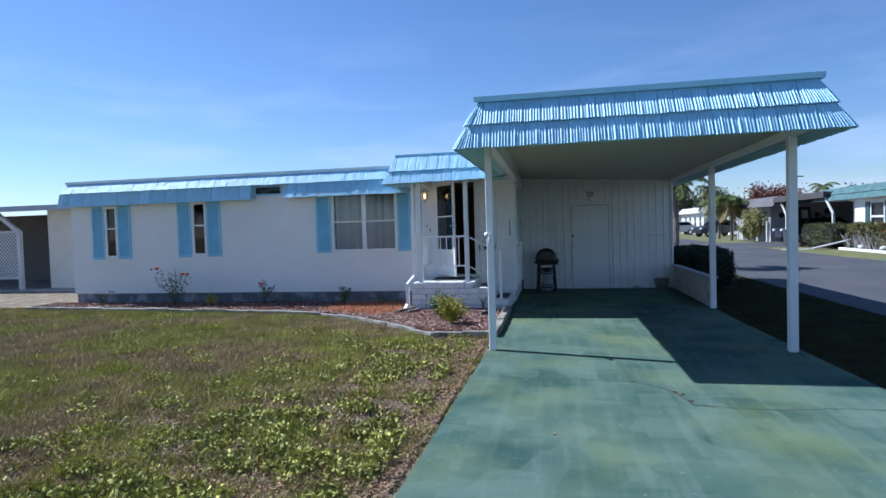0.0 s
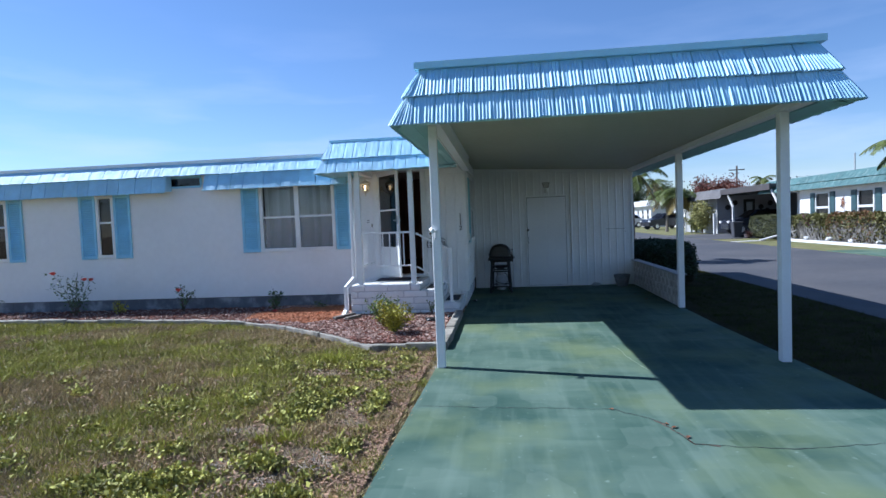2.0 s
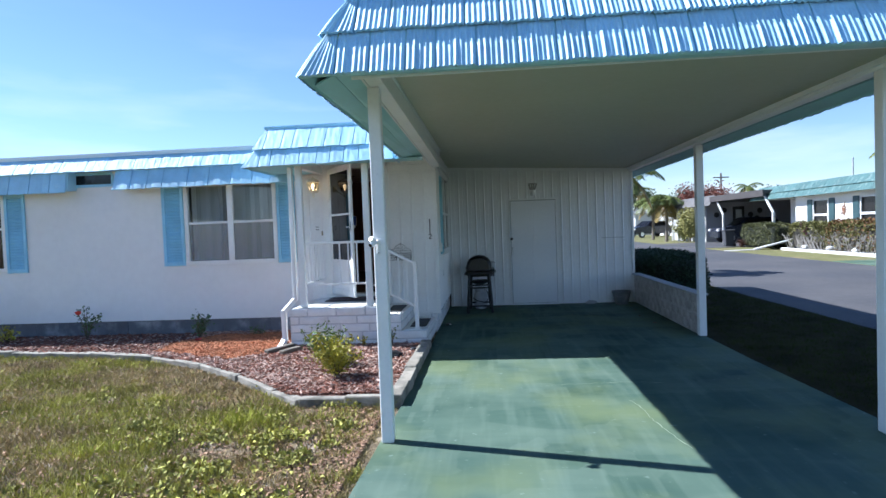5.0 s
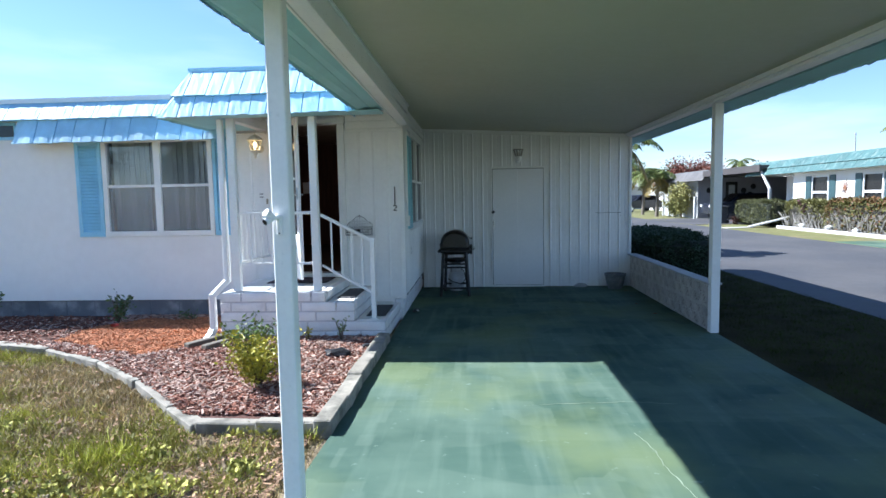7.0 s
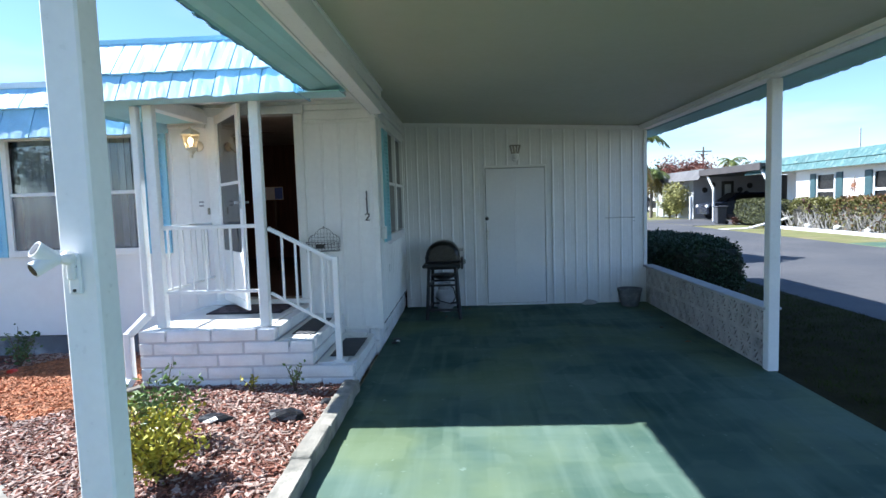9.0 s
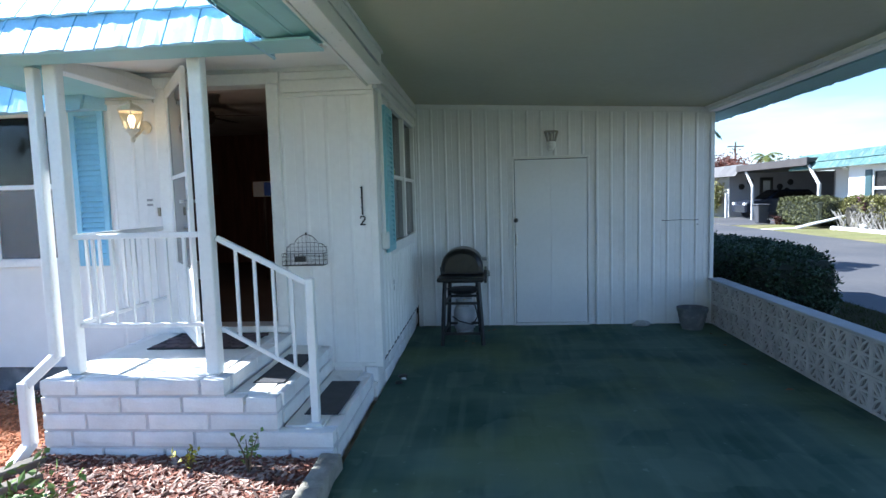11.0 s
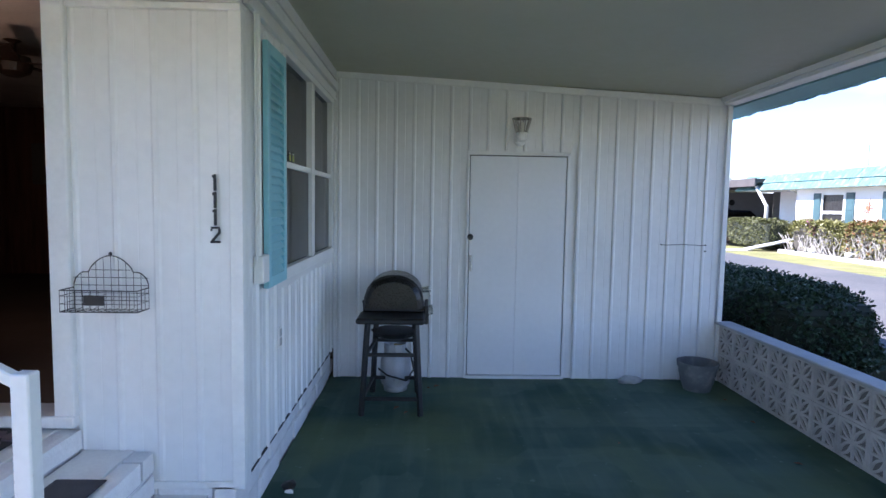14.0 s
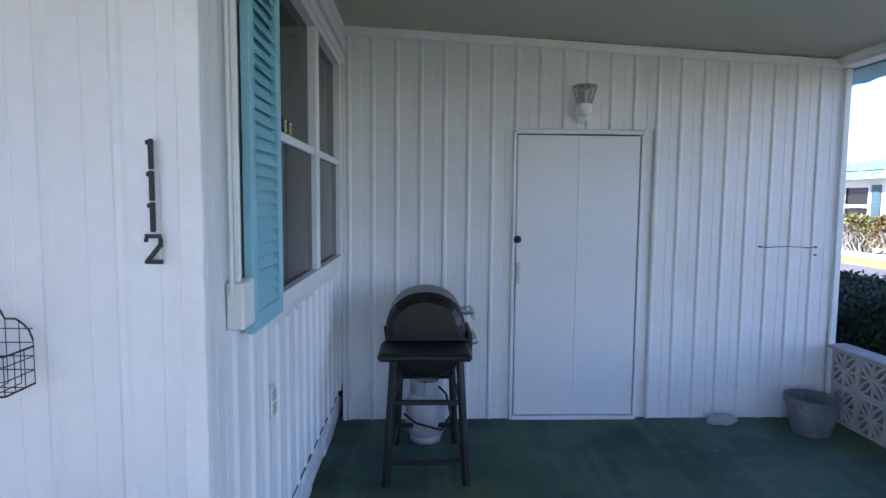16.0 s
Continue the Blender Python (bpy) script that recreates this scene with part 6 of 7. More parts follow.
for (ax, ay), (cx, cy) in (((-2.92, 10.32), (-2.70, 10.72)), ((-2.70, 10.25), (-2.55, 10.52))):
    bm = bmesh.new()
    bar(bm, (ax, ay, 0.075), (cx, cy, 0.08), 0.09, 0.05, 0.008)
    tagged(part("splash_board", bm, OLDWOOD), "weathered grey board laid on the mulch", "board", "loose boards")

# lawn
def patch(x, y):
    return noise.noise((x * 0.55, y * 0.8, 0)) + 0.5 * noise.noise((x * 1.7, y * 1.9, 4)) + 0.25 * noise.noise((x * 4.5, y * 4.5, 9))


def blades(name, spots, height, width, per, material, seed, label, spread=0.03):
    g = np.random.default_rng(seed)
    s = np.repeat(np.array(spots), per, 0)
    n = len(s)
    base = s[:, :2] + g.normal(0, spread, (n, 2))
    h = height * s[:, 2] * g.uniform(0.5, 1.3, n)
    a = g.uniform(0, 6.283, n)
    lean = g.normal(0, 0.7, (n, 2)) * h[:, None]
    dx = np.stack([np.cos(a), np.sin(a)], 1) * width * g.uniform(0.6, 1.3, n)[:, None]
    z0 = np.full(n, -0.035)
    v = np.stack([np.column_stack([base - dx, z0]), np.column_stack([base + dx, z0]), np.column_stack([base + lean, z0 + h + 0.01])], 1).reshape(-1, 3)
    f = np.arange(n * 3).reshape(-1, 3)
    return tagged(new(name, mesh_from(name, v.tolist(), f.tolist(), material)), label, "grass", kind="stuff")


rng = random.Random(77)
dry, green, weed = [], [], []


def on_lawn(x, y):
    left = -1.12 + 0.028 * (y + 0) if y < 8.4 else -0.9
    return x < left - 0.01 and not inside(x, y, outline)


def fuzz(x, y, fx, fy, o):
    return noise.noise((x * fx, y * fy, o))


tuft = []
for k in range(250000):
    y = 2.6 + 9.0 * rng.random() ** 1.5 if k % 5 else 2.8 - 8.0 * rng.random() ** 1.2
    x = -0.95 - rng.random() ** 1.35 * 13.0
    if not on_lawn(x, y):
        continue
    # the turf closes up away from the driveway
    turf = min(1.0, max(0.0, (-2.6 - x) * 0.22 + (y - 4.6) * 0.12))
    clump = 0.5 * fuzz(x, y, 0.75, 1.2, 11) + 0.7 * fuzz(x, y, 2.4, 3.4, 5) + 0.5 * fuzz(x, y, 6.0, 7.5, 8) + 0.3 * fuzz(x, y, 14, 16, 1)
    bare = 0.5 * fuzz(x, y, 0.9, 1.3, 2) + 0.7 * fuzz(x, y, 2.6, 4.2, 6) + 0.5 * fuzz(x, y, 8, 10, 7) + 0.34 * max(0, 1 - abs(x + 1.4) / 1.3)
    if clump + rng.gauss(0, 0.06) > 0.16 + 0.60 * turf and x < -1.2:
        if rng.random() < 0.85:
            weed.append((x, y, min(1.0, 0.25 + (clump - 0.16 - 0.60 * turf) * 1.5)))
        if rng.random() < 0.6:
            continue
    if bare + rng.gauss(0, 0.12) > 0.20 + 0.75 * turf:
        if rng.random() < 0.25:
            dry.append((x, y, rng.uniform(0.4, 0.8)))
        continue
    if patch(x, y) + rng.gauss(0, 0.2) > 0.15 - 0.25 * turf:
        green.append((x, y, rng.uniform(0.7, 1.3)))
    else:
        dry.append((x, y, rng.uniform(0.6, 1.2)))
    if fuzz(x, y, 1.6, 1.6, 31) > 0.42 and rng.random() < 0.10:
        tuft.append((x, y, rng.uniform(0.6, 1.2)))
blades("dry_grass", dry, 0.042, 0.0045, 4, island(mat("dry_straw_grass", (0.36, 0.285, 0.135), 0.8, var=0.3, scale=2, bump=0, spec=0.2), 0.5), 1, "short dry yellow-brown lawn grass")
blades("green_grass", green, 0.045, 0.0045, 4, island(mat("green_lawn_grass", (0.32, 0.31, 0.06), 0.7, var=0.3, scale=2, bump=0, spec=0.25), 0.5), 2, "short olive green lawn grass")
blades("grass_tufts", tuft, 0.10, 0.005, 9, island(mat("yellow_green_tuft", (0.33, 0.34, 0.04), 0.7, var=0.25, scale=2, bump=0, spec=0.25), 0.4), 3, "bright yellow-green grass tufts in the lawn", 0.02)
g = np.random.default_rng(9)
wp = np.repeat(np.array(weed), 4, 0)
wp = np.column_stack([wp[:, :2] + g.normal(0, 0.035, (len(wp), 2)), g.uniform(-0.028, 0.0, len(wp)) + 0.085 * wp[:, 2] * g.random(len(wp))])
tagged(new("lawn_weeds", leaves("lawn_weeds", wp, 0.042, 0.030, island(leafy("green_weed_leaf", (0.33, 0.315, 0.07), 0.3, 0.7), 0.35), 12, upward=0.55)), "low broad-leaved green weeds in mats over the lawn", "weeds", kind="stuff")
litter = []
while len(litter) < 26000:
    y = 2.6 + 8.0 * rng.random() ** 1.3
    x = -1.0 - rng.random() ** 2.3 * 11.0
    if on_lawn(x, y):
        litter.append((x, y))
chips("leaf_litter", litter, -0.02, (0.024, 0.012, 0.003), island(mat("brown_leaf_litter", (0.29, 0.18, 0.11), 0.9, var=0.3, scale=10, bump=0), 0.5), 14, "scattered brown leaf litter over the lawn")
tagged(bpy.data.objects["leaf_litter"], category="leaf litter")
# verge beside the driveway; the carport's shade is put into the grass colour
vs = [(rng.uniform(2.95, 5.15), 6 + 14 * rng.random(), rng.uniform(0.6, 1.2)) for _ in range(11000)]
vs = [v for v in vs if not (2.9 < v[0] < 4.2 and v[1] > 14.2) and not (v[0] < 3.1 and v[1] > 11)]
blades("verge_grass", vs, 0.036, 0.003, 4, island(mat("shade_dark_verge_grass", (0.036, 0.050, 0.008), 0.8, var=0.3, scale=2, bump=0, spec=0.05), 0.4), 5, "thin rough grass on the verge, coloured dark for shade")
lump((-0.74, 12.34, 0.018), (0.035, 0.025, 0.018), 15, "dark_scrap", BLACK, "small dark scrap on the floor by the wall", "debris")

# ---- across the road ----
TEAL_ROOF = mat("teal_green_shingle", (0.06, 0.13, 0.125), 0.5, var=0.1, scale=2, bump=0.2, other=(0.16, 0.23, 0.215), mix=(0.52, 0.68), oscale=5, rand=0.12)
STUCCO = mat("white_stucco", (0.68, 0.67, 0.65), 0.7, var=0.04, scale=1, bump=0.2)
DARK_TEAL = mat("dark_teal_shutter", (0.035, 0.075, 0.085), 0.5, var=0.1)
BROWN_ROOF = mat("dark_brown_fascia", (0.06, 0.052, 0.05), 0.6, var=0.15, scale=2)
GREY_SHAKE = mat("grey_brown_shingle", (0.105, 0.10, 0.098), 0.7, var=0.15, scale=2, rand=0.15)
GREY_WALL = mat("grey_house_wall", (0.40, 0.40, 0.40), 0.7, var=0.05)
FAR_WHITE = mat("far_white_paint", (0.64, 0.64, 0.63), 0.5, var=0.04)
FAR_GRASS = mat("sunlit_verge_grass", (0.14, 0.14, 0.045), 0.95, var=0.25, scale=1.2, bump=0.8, bscale=50, dist=0.02, other=(0.20, 0.165, 0.08), mix=(0.52, 0.7), oscale=0.8)
ground_far.data.materials[0] = FAR_GRASS


def house_window(t, x, y0, y1, z0, z1, zm):
    """A white framed sash window on a wall that faces -x."""
    w = part("window", boxes((x - 0.03, x, y0, y1, z0, z0 + 0.07), (x - 0.03, x, y0, y1, z1 - 0.07, z1), (x - 0.03, x, y0, y0 + 0.07, z0 + 0.07, z1 - 0.07), (x - 0.03, x, y1 - 0.07, y1, z0 + 0.07, z1 - 0.07), (x - 0.03, x, y0 + 0.07, y1 - 0.07, zm - 0.05, zm + 0.05)), FAR_WHITE, t)
    part("pane", boxes((x + 0.03, x + 0.04, y0 + 0.05, y1 - 0.05, z0 + 0.05, z1 - 0.05)), BLACK_GLOSS, w, "dark window glass")


teal_house = thing("house", (17, 28, 0), "white house with a teal shingled mansard roof and dark shutters", "house")
HX0 = 14.5
wins = [(29.16, 30.35, 0.95, 2.25), (25.94, 27.04, 0.95, 2.25), (22.3, 23.4, 0.95, 2.25)]
part("wall", pierced(bmesh.new(), "y", 20.5, 31.85, -0.05, 2.5, HX0, HX0 + 0.15, wins), STUCCO, teal_house)
for row in ((HX0 + 0.152, 20.8, 31.70, 31.85, -0.05, 2.5), (HX0 + 0.152, 20.8, 20.5, 20.65, -0.05, 2.5), (HX0 + 1.6, HX0 + 1.75, 31.852, 35.5, -0.05, 2.5)):
    part("wall", boxes(row), STUCCO, teal_house)
for w in wins:
    house_window(teal_house, HX0, *w, 1.55)
    for a, c in ((w[0] - 0.45, w[0] - 0.06), (w[1] + 0.06, w[1] + 0.45)):
        sh = part("shutter", boxes((HX0 - 0.035, HX0 - 0.002, a, c, 0.95, 2.25), bevel=0.006), DARK_TEAL, teal_house)
        part("shutter_panel", boxes((HX0 - 0.043, HX0 - 0.036, a + 0.06, c - 0.06, 1.02, 1.55), (HX0 - 0.043, HX0 - 0.036, a + 0.06, c - 0.06, 1.63, 2.18), bevel=0.003), DARK_TEAL, sh)
part("door", boxes((HX0 + 1.55, HX0 + 1.598, 32.3, 33.3, 0.1, 2.2), bevel=0.01), mat("pale_blue_door", (0.5, 0.6, 0.65), 0.5), teal_house)
bm = lathe(bmesh.new(), [(0.16, 0), (0.2, 0.04), (0.2, 0.07), (0.14, 0.09)], (0, 0, 0), 12)
bmesh.ops.transform(bm, matrix=pose(HX0 + 1.545, 32.75, 1.5, 0, -90), verts=bm.verts)
part("wreath", bm, mat("dark_wreath", (0.05, 0.04, 0.05), 0.9), teal_house)
part("roof_deck", boxes((HX0 + 0.06, 20.8, 20.2, 35.6, 2.9, 3.06)), TEAL_ROOF, teal_house)
for k, (xa, za, xb, zb) in enumerate(((HX0 - 0.42, 2.43, HX0 - 0.2, 2.76), (HX0 - 0.26, 2.73, HX0 + 0.04, 3.08))):
    tier(teal_house, (xb, 35.5, zb), (xb, 20.2, zb), (xa, 35.65, za), (xa, 20.2, za), (0.45, 0.8), 70 + k, False, TEAL_ROOF)
    tier(teal_house, (18.0, 35.5 - 0.2 * k, zb), (xb, 35.5 - 0.2 * k, zb), (18.0, 35.72 - 0.2 * k, za), (xa, 35.72 - 0.2 * k, za), (0.45, 0.8), 74 + k, False, TEAL_ROOF)
part("soffit", boxes((HX0 - 0.40, HX0 - 0.004, 20.3, 35.5, 2.42, 2.45), (HX0, 20.5, 31.9, 35.5, 2.42, 2.45)), FAR_WHITE, teal_house)
bm = bmesh.new()
rod(bm, (HX0 + 0.6, 31.95, 0.0), (HX0 + 0.6, 31.95, 2.1), 0.05)
rod(bm, (HX0 + 0.6, 31.95, 2.1), (HX0 - 0.2, 31.95, 2.42), 0.05)
part("downspout", bm, FAR_WHITE, teal_house)
bm = bmesh.new()
rod(bm, (16.6, 31.0, 3.05), (16.6, 31.0, 4.1), 0.03)
part("vent_pipe", bm, GREY_WALL, teal_house)
deco = thing("wall_ornament", (HX0, 28.1, 1.75), "orange metal sun ornament on the white wall", "ornament")
bm = bmesh.new()
ORN = mat("copper_orange", (0.24, 0.11, 0.06), 0.6, metal=0.2)
rod(bm, (HX0 - 0.03, 28.1, 1.72), (HX0 - 0.002, 28.1, 1.72), 0.09, n=14)
for k in range(10):
    a = math.radians(36 * k)
    rod(bm, (HX0 - 0.016, 28.1 + 0.12 * math.cos(a), 1.72 + 0.12 * math.sin(a)), (HX0 - 0.016, 28.1 + (0.2 + 0.09 * (k % 2)) * math.cos(a), 1.72 + (0.26 + 0.09 * (k % 2)) * math.sin(a)), 0.022, 0.005, 6)
part("sun_disc", bm, ORN, deco)

# planting before the teal house
CROTON = leafy("red_orange_croton_leaf", (0.17, 0.085, 0.035))
OLIVE = leafy("olive_hedge_leaf", (0.13, 0.125, 0.035))
PALE_STEM = mat("bleached_stem", (0.27, 0.255, 0.235), 0.9, var=0.15, scale=6)


def open_hedge(name, x0, x1, y0, y1, h, n, leaf, seed, label, keep):
    """A hedge whose leaves sit high on a tangle of bare pale stems."""
    t = thing(name, ((x0 + x1) / 2, (y0 + y1) / 2, 0), label, "hedge")
    g = np.random.default_rng(seed)
    pts = hedge_points(x0, x1, y0, y1, h, n, seed, 0.1)
    low = pts[:, 2] < h * (0.58 + 0.10 * np.sin(pts[:, 1] * 2.3))
    pts = pts[~low | (g.random(len(pts)) < keep)]
    hang(new("foliage", leaves("foliage", pts, 0.12, 0.06, leaf, seed)), t)
    # dull dark block stands in for the shade behind the stems
    bm = bmesh.new()
    box(bm, x0 + 0.22, x1 - 0.1, y0 + 0.1, y1 - 0.1, 0.02, h * 0.86, 0.06)
    part("core", bm, mat("open_hedge_inner_shade", (0.055, 0.05, 0.04), 0.95), t)
    rng = random.Random(seed)
    bm = bmesh.new()
    for k in range(int((y1 - y0) * 17)):
        x, y, z = x0 + rng.uniform(0.05, 0.22), rng.uniform(y0, y1), -0.02
        dy = rng.choice((-1, 1)) * rng.uniform(0.05, 0.3)
        for s in range(3):
            q = (x + rng.uniform(-0.06, 0.03), y + dy * rng.uniform(0.3, 1.2), z + rng.uniform(0.18, 0.30))
            rod(bm, (x, y, z), q, 0.024 - 0.005 * s, 0.019 - 0.005 * s, 5)
            x, y, z = q
            dy = -dy if rng.random() < 0.4 else dy
    part("stem", bm, PALE_STEM, t)
    return t


open_hedge("garden_hedge", 13.8, 14.35, 28.6, 31.3, 1.2, 3600, OLIVE, 31, "olive hedge with bare white stems by the house", 0.12)
open_hedge("garden_hedge", 13.8, 14.35, 23.9, 28.55, 1.22, 7000, OLIVE, 35, "olive-brown hedge with pale stems by the house", 0.55)
open_hedge("flowering_hedge", 13.75, 14.3, 24.6, 28.3, 1.26, 1500, CROTON, 32, "croton hedge with rust-red leaves by the house", 0.5)
shrub("flowering_bush", (14.0, 30.0, 0.55), 0.75, 0.3, 8, 140, leafy("purple_leaf", (0.20, 0.06, 0.12)), 0.11, 34, "small bush with purple leaves in the hedge")
hedge("rounded_hedge", 13.45, 14.65, 31.95, 35.7, 1.2, 9000, leafy("clipped_hedge_leaf", (0.075, 0.08, 0.025)), 33, "rounded clipped green hedge beside the ramp", 0.09, 0.05)
shrub("bromeliad", (13.3, 34.9, -0.02), 0.4, 0.3, 10, 90, leafy("dark_red_leaf", (0.07, 0.025, 0.02)), 0.16, 36, "low dark red bromeliads at the foot of the hedge")
rng = random.Random(44)
for k in range(4):
    y = 24.4 + k * 1.75 + rng.uniform(-0.15, 0.15)
    lump((13.75 + rng.uniform(-0.08, 0.08), y, 0.12), (0.09 + rng.uniform(0, 0.06), 0.12, 0.07 + rng.uniform(0, 0.06)), k, "garden_rock", FAR_WHITE, "white painted rock at the foot of the hedge", "rock", 1)["group"] = "garden rocks"
tagged(part("kerb_garden", boxes((13.47, 13.6, 23.6, 31.2, -0.05, 0.10), bevel=0.02), FAR_WHITE), "low white garden kerb before the hedge", "kerb", kind="structure")
tagged(part("pavement_neighbour", boxes((11.36, 16.5, 17.0, 23.5, -0.3, -0.008)), DRIVE), "green painted driveway of the house across the road", "driveway", kind="structure")
bm = bmesh.new()
bar(bm, (12.7, 32.15, 0.0), (14.25, 31.62, 0.46), 0.7, 0.06, 0.01)
tagged(part("ramp", bm, GREY_WALL), "pale grey boarded ramp by the garden", "ramp")
bm = bmesh.new()
bar(bm, (11.36, 31.75, -0.012), (12.75, 32.14, -0.012), 0.7, 0.03)
tagged(part("pavement_path", bm, mat("path_concrete", (0.40, 0.39, 0.36), 0.9, var=0.1)), "narrow white concrete path to the ramp", "path", kind="structure")
tagged(part("pavement_carport", boxes((11.36, 21, 35.2, 43.4, -0.3, -0.006)), ASPHALT), "dark asphalt drive of the carport across the road", "driveway", kind="structure")

# carport house with the dark roof
dark_house = thing("house", (18, 42, 0), "grey house with a dark flat carport roof and shingled mansard", "house")
part("roof", boxes((14.0, 21.5, 33.8, 40.9, 2.74, 2.93), bevel=0.02), BROWN_ROOF, dark_house)
part("fascia", boxes((13.9, 14.0, 33.8, 40.9, 2.60, 2.95), bevel=0.01), BROWN_ROOF, dark_house)
# darker copy of the grey wall, with the carport's shade in its colour
SHADE_WALL = mat("shade_grey_wall", (0.34, 0.34, 0.345), 0.8, var=0.06)
for row, wm in (((20.6, 20.8, 36.0, 43.5, -0.05, 2.69), SHADE_WALL), ((14.6, 20.598, 43.5, 43.65, -0.05, 2.6), SHADE_WALL), ((14.6, 14.75, 43.652, 50.6, -0.05, 2.6), GREY_WALL), ((14.76, 21.5, 50.45, 50.6, -0.05, 2.6), GREY_WALL)):
    part("wall", boxes(row), wm, dark_house)
part("roof", boxes((14.35, 21.5, 40.92, 50.8, 2.7, 2.98)), GREY_SHAKE, dark_house)
tier(dark_house, (14.35, 50.8, 3.05), (14.35, 41.2, 3.05), (13.9, 50.9, 2.4), (13.9, 40.95, 2.4), (0.6, 1.0), 80, False, GREY_SHAKE)
for y0 in (46.7, 48.1, 49.4):
    house_window(dark_house, 14.6, y0, y0 + 0.8, 0.9, 2.1, 1.5)
for y0 in (46.2, 47.6, 49.0, 50.3):
    bm = bmesh.new()
    bar(bm, (14.1, y0, -0.02), (14.1, y0, 2.45), 0.09, 0.09)
    part("post", bm, FAR_WHITE, dark_house)
wn_ = part("window", boxes((16.35, 17.1, 43.45, 43.498, 1.3, 2.32), bevel=0.01), BLACK, dark_house)
part("pane", boxes((16.53, 16.92, 43.435, 43.448, 1.48, 2.12)), mat("grey_pane", (0.3, 0.32, 0.33), 0.2), wn_)
for x, z in ((15.3, 1.8), (15.8, 2.1), (17.5, 1.75), (17.9, 1.5), (18.1, 2.0)):
    bm = lathe(bmesh.new(), [(0.16, 0), (0.18, 0.02), (0.1, 0.05)], (0, 0, 0), 12)
    bmesh.ops.transform(bm, matrix=pose(x, 43.498, z, 90), verts=bm.verts)
    part("wall_plaque", bm, BLACK, dark_house)
for y in (33.15, 39.3):
    bm = bmesh.new()
    bar(bm, (14.1, y, -0.02), (14.1, y, 1.78), 0.105, 0.105)
    bar(bm, (14.1, y, 1.74), (14.08, y + 0.85, 2.62), 0.085, 0.085)
    part("post", bm, FAR_WHITE, dark_house)
tagged(part("bollard", boxes((14.08, 14.22, 42.7, 42.84, -0.02, 1.4), bevel=0.02), FAR_WHITE), "square white gate post by the drive", "post")


def car(at, yaw, colour, label):
    """A parked car: body, cabin, windows, wheels, lights. Its nose points along +x before the turn."""
    m = pose(*at, 0, 0, yaw)
    t = tagged(new("car"), label, "car")
    t.matrix_basis = m
    prof = [(-2.2, 0.35), (-2.25, 0.75), (-2.15, 1.02), (-1.75, 1.08), (-1.25, 1.55), (0.35, 1.58), (1.0, 1.10), (1.95, 0.98), (2.22, 0.75), (2.2, 0.35)]
    bm = bmesh.new()
    rows = []
    for y, s in ((-0.86, 0.96), (-0.80, 1.0), (0.80, 1.0), (0.86, 0.96)):
        rows.append([bm.verts.new((x * s, y * (0.84 if z > 1.3 else 1.0), 0.3 + (z - 0.3) * s)) for x, z in prof])
    for a, c in zip(rows, rows[1:]):
        for i in range(len(prof)):
            bm.faces.new((a[i], a[(i + 1) % len(prof)], c[(i + 1) % len(prof)], c[i]))
    bm.faces.new(rows[0])
    bm.faces.new(rows[-1][::-1])
    bmesh.ops.recalc_face_normals(bm, faces=bm.faces)
    body = local_part("body", bm, mat("car_paint", colour, 0.25, var=0.05, bump=0), t)
    bm = bmesh.new()
    for s in (-1, 1):
        q = [(-1.55, 1.10), (-1.2, 1.46), (0.3, 1.48), (0.78, 1.12)]
        vs = [bm.verts.new((x, s * (0.875 - (z - 1.1) * 0.33), z)) for x, z in q]
        bm.faces.new(vs if s < 0 else vs[::-1])
    for x0, z0, x1, z1 in ((-1.78, 1.10, -1.30, 1.52), (1.0, 1.12, 0.42, 1.55)):
        e = -0.02 if x0 < 0 else 0.02
        vs = [bm.verts.new(p) for p in ((x0 + e, -0.68, z0), (x0 + e, 0.68, z0), (x1 + e, 0.6, z1), (x1 + e, -0.6, z1))]
        bm.faces.new(vs)
    bmesh.ops.solidify(bm, geom=bm.faces[:], thickness=0.01)
    local_part("window", bm, BLACK_GLOSS, t)
    for x in (-1.4, 1.4):
        for s in (-1, 1):
            bm = bmesh.new()
            rod(bm, (x, s * 0.68, 0.32), (x, s * 0.89, 0.32), 0.32, n=18)
            wh = local_part("wheel", bm, RUBBER, t)
            bm = bmesh.new()
            rod(bm, (x, s * 0.88, 0.32), (x, s * 0.90, 0.32), 0.19, n=14)
            rim = part("rim", bm, CHROME)
            rim.parent = wh
    for x, c in ((-2.2, (0.4, 0.02, 0.02)), (2.15, (0.7, 0.7, 0.7))):
        for s in (-1, 1):
            local_part("headlight" if x > 0 else "tail_light", boxes((x - 0.06, x + 0.06, s * 0.7 - 0.14, s * 0.7 + 0.14, 0.74, 0.90), bevel=0.02), mat("lamp_lens", c, 0.2), t)
    return t


car((16.55, 41.6, 0), 180, (0.016, 0.02, 0.034), "dark blue car parked under the carport")
car((15.6, 61.0, 0), 200, (0.02, 0.022, 0.03), "dark grey car parked beside the street")
car((13.9, 72.0, 0), 185, (0.6, 0.6, 0.6), "white car parked far down the street")
bin_ = thing("trash_bin", (13.0, 35.9, 0), "dark wheeled trash bin beside the road", "bin")
bm = bmesh.new()
box(bm, 12.75, 13.25, 35.65, 36.15, 0.03, 0.85, 0.03)
for v in bm.verts:
    if v.co.z < 0.3:
        v.co.x = 13.0 + (v.co.x - 13.0) * 0.8
        v.co.y = 35.9 + (v.co.y - 35.9) * 0.8
part("body", bm, RUBBER, bin_)
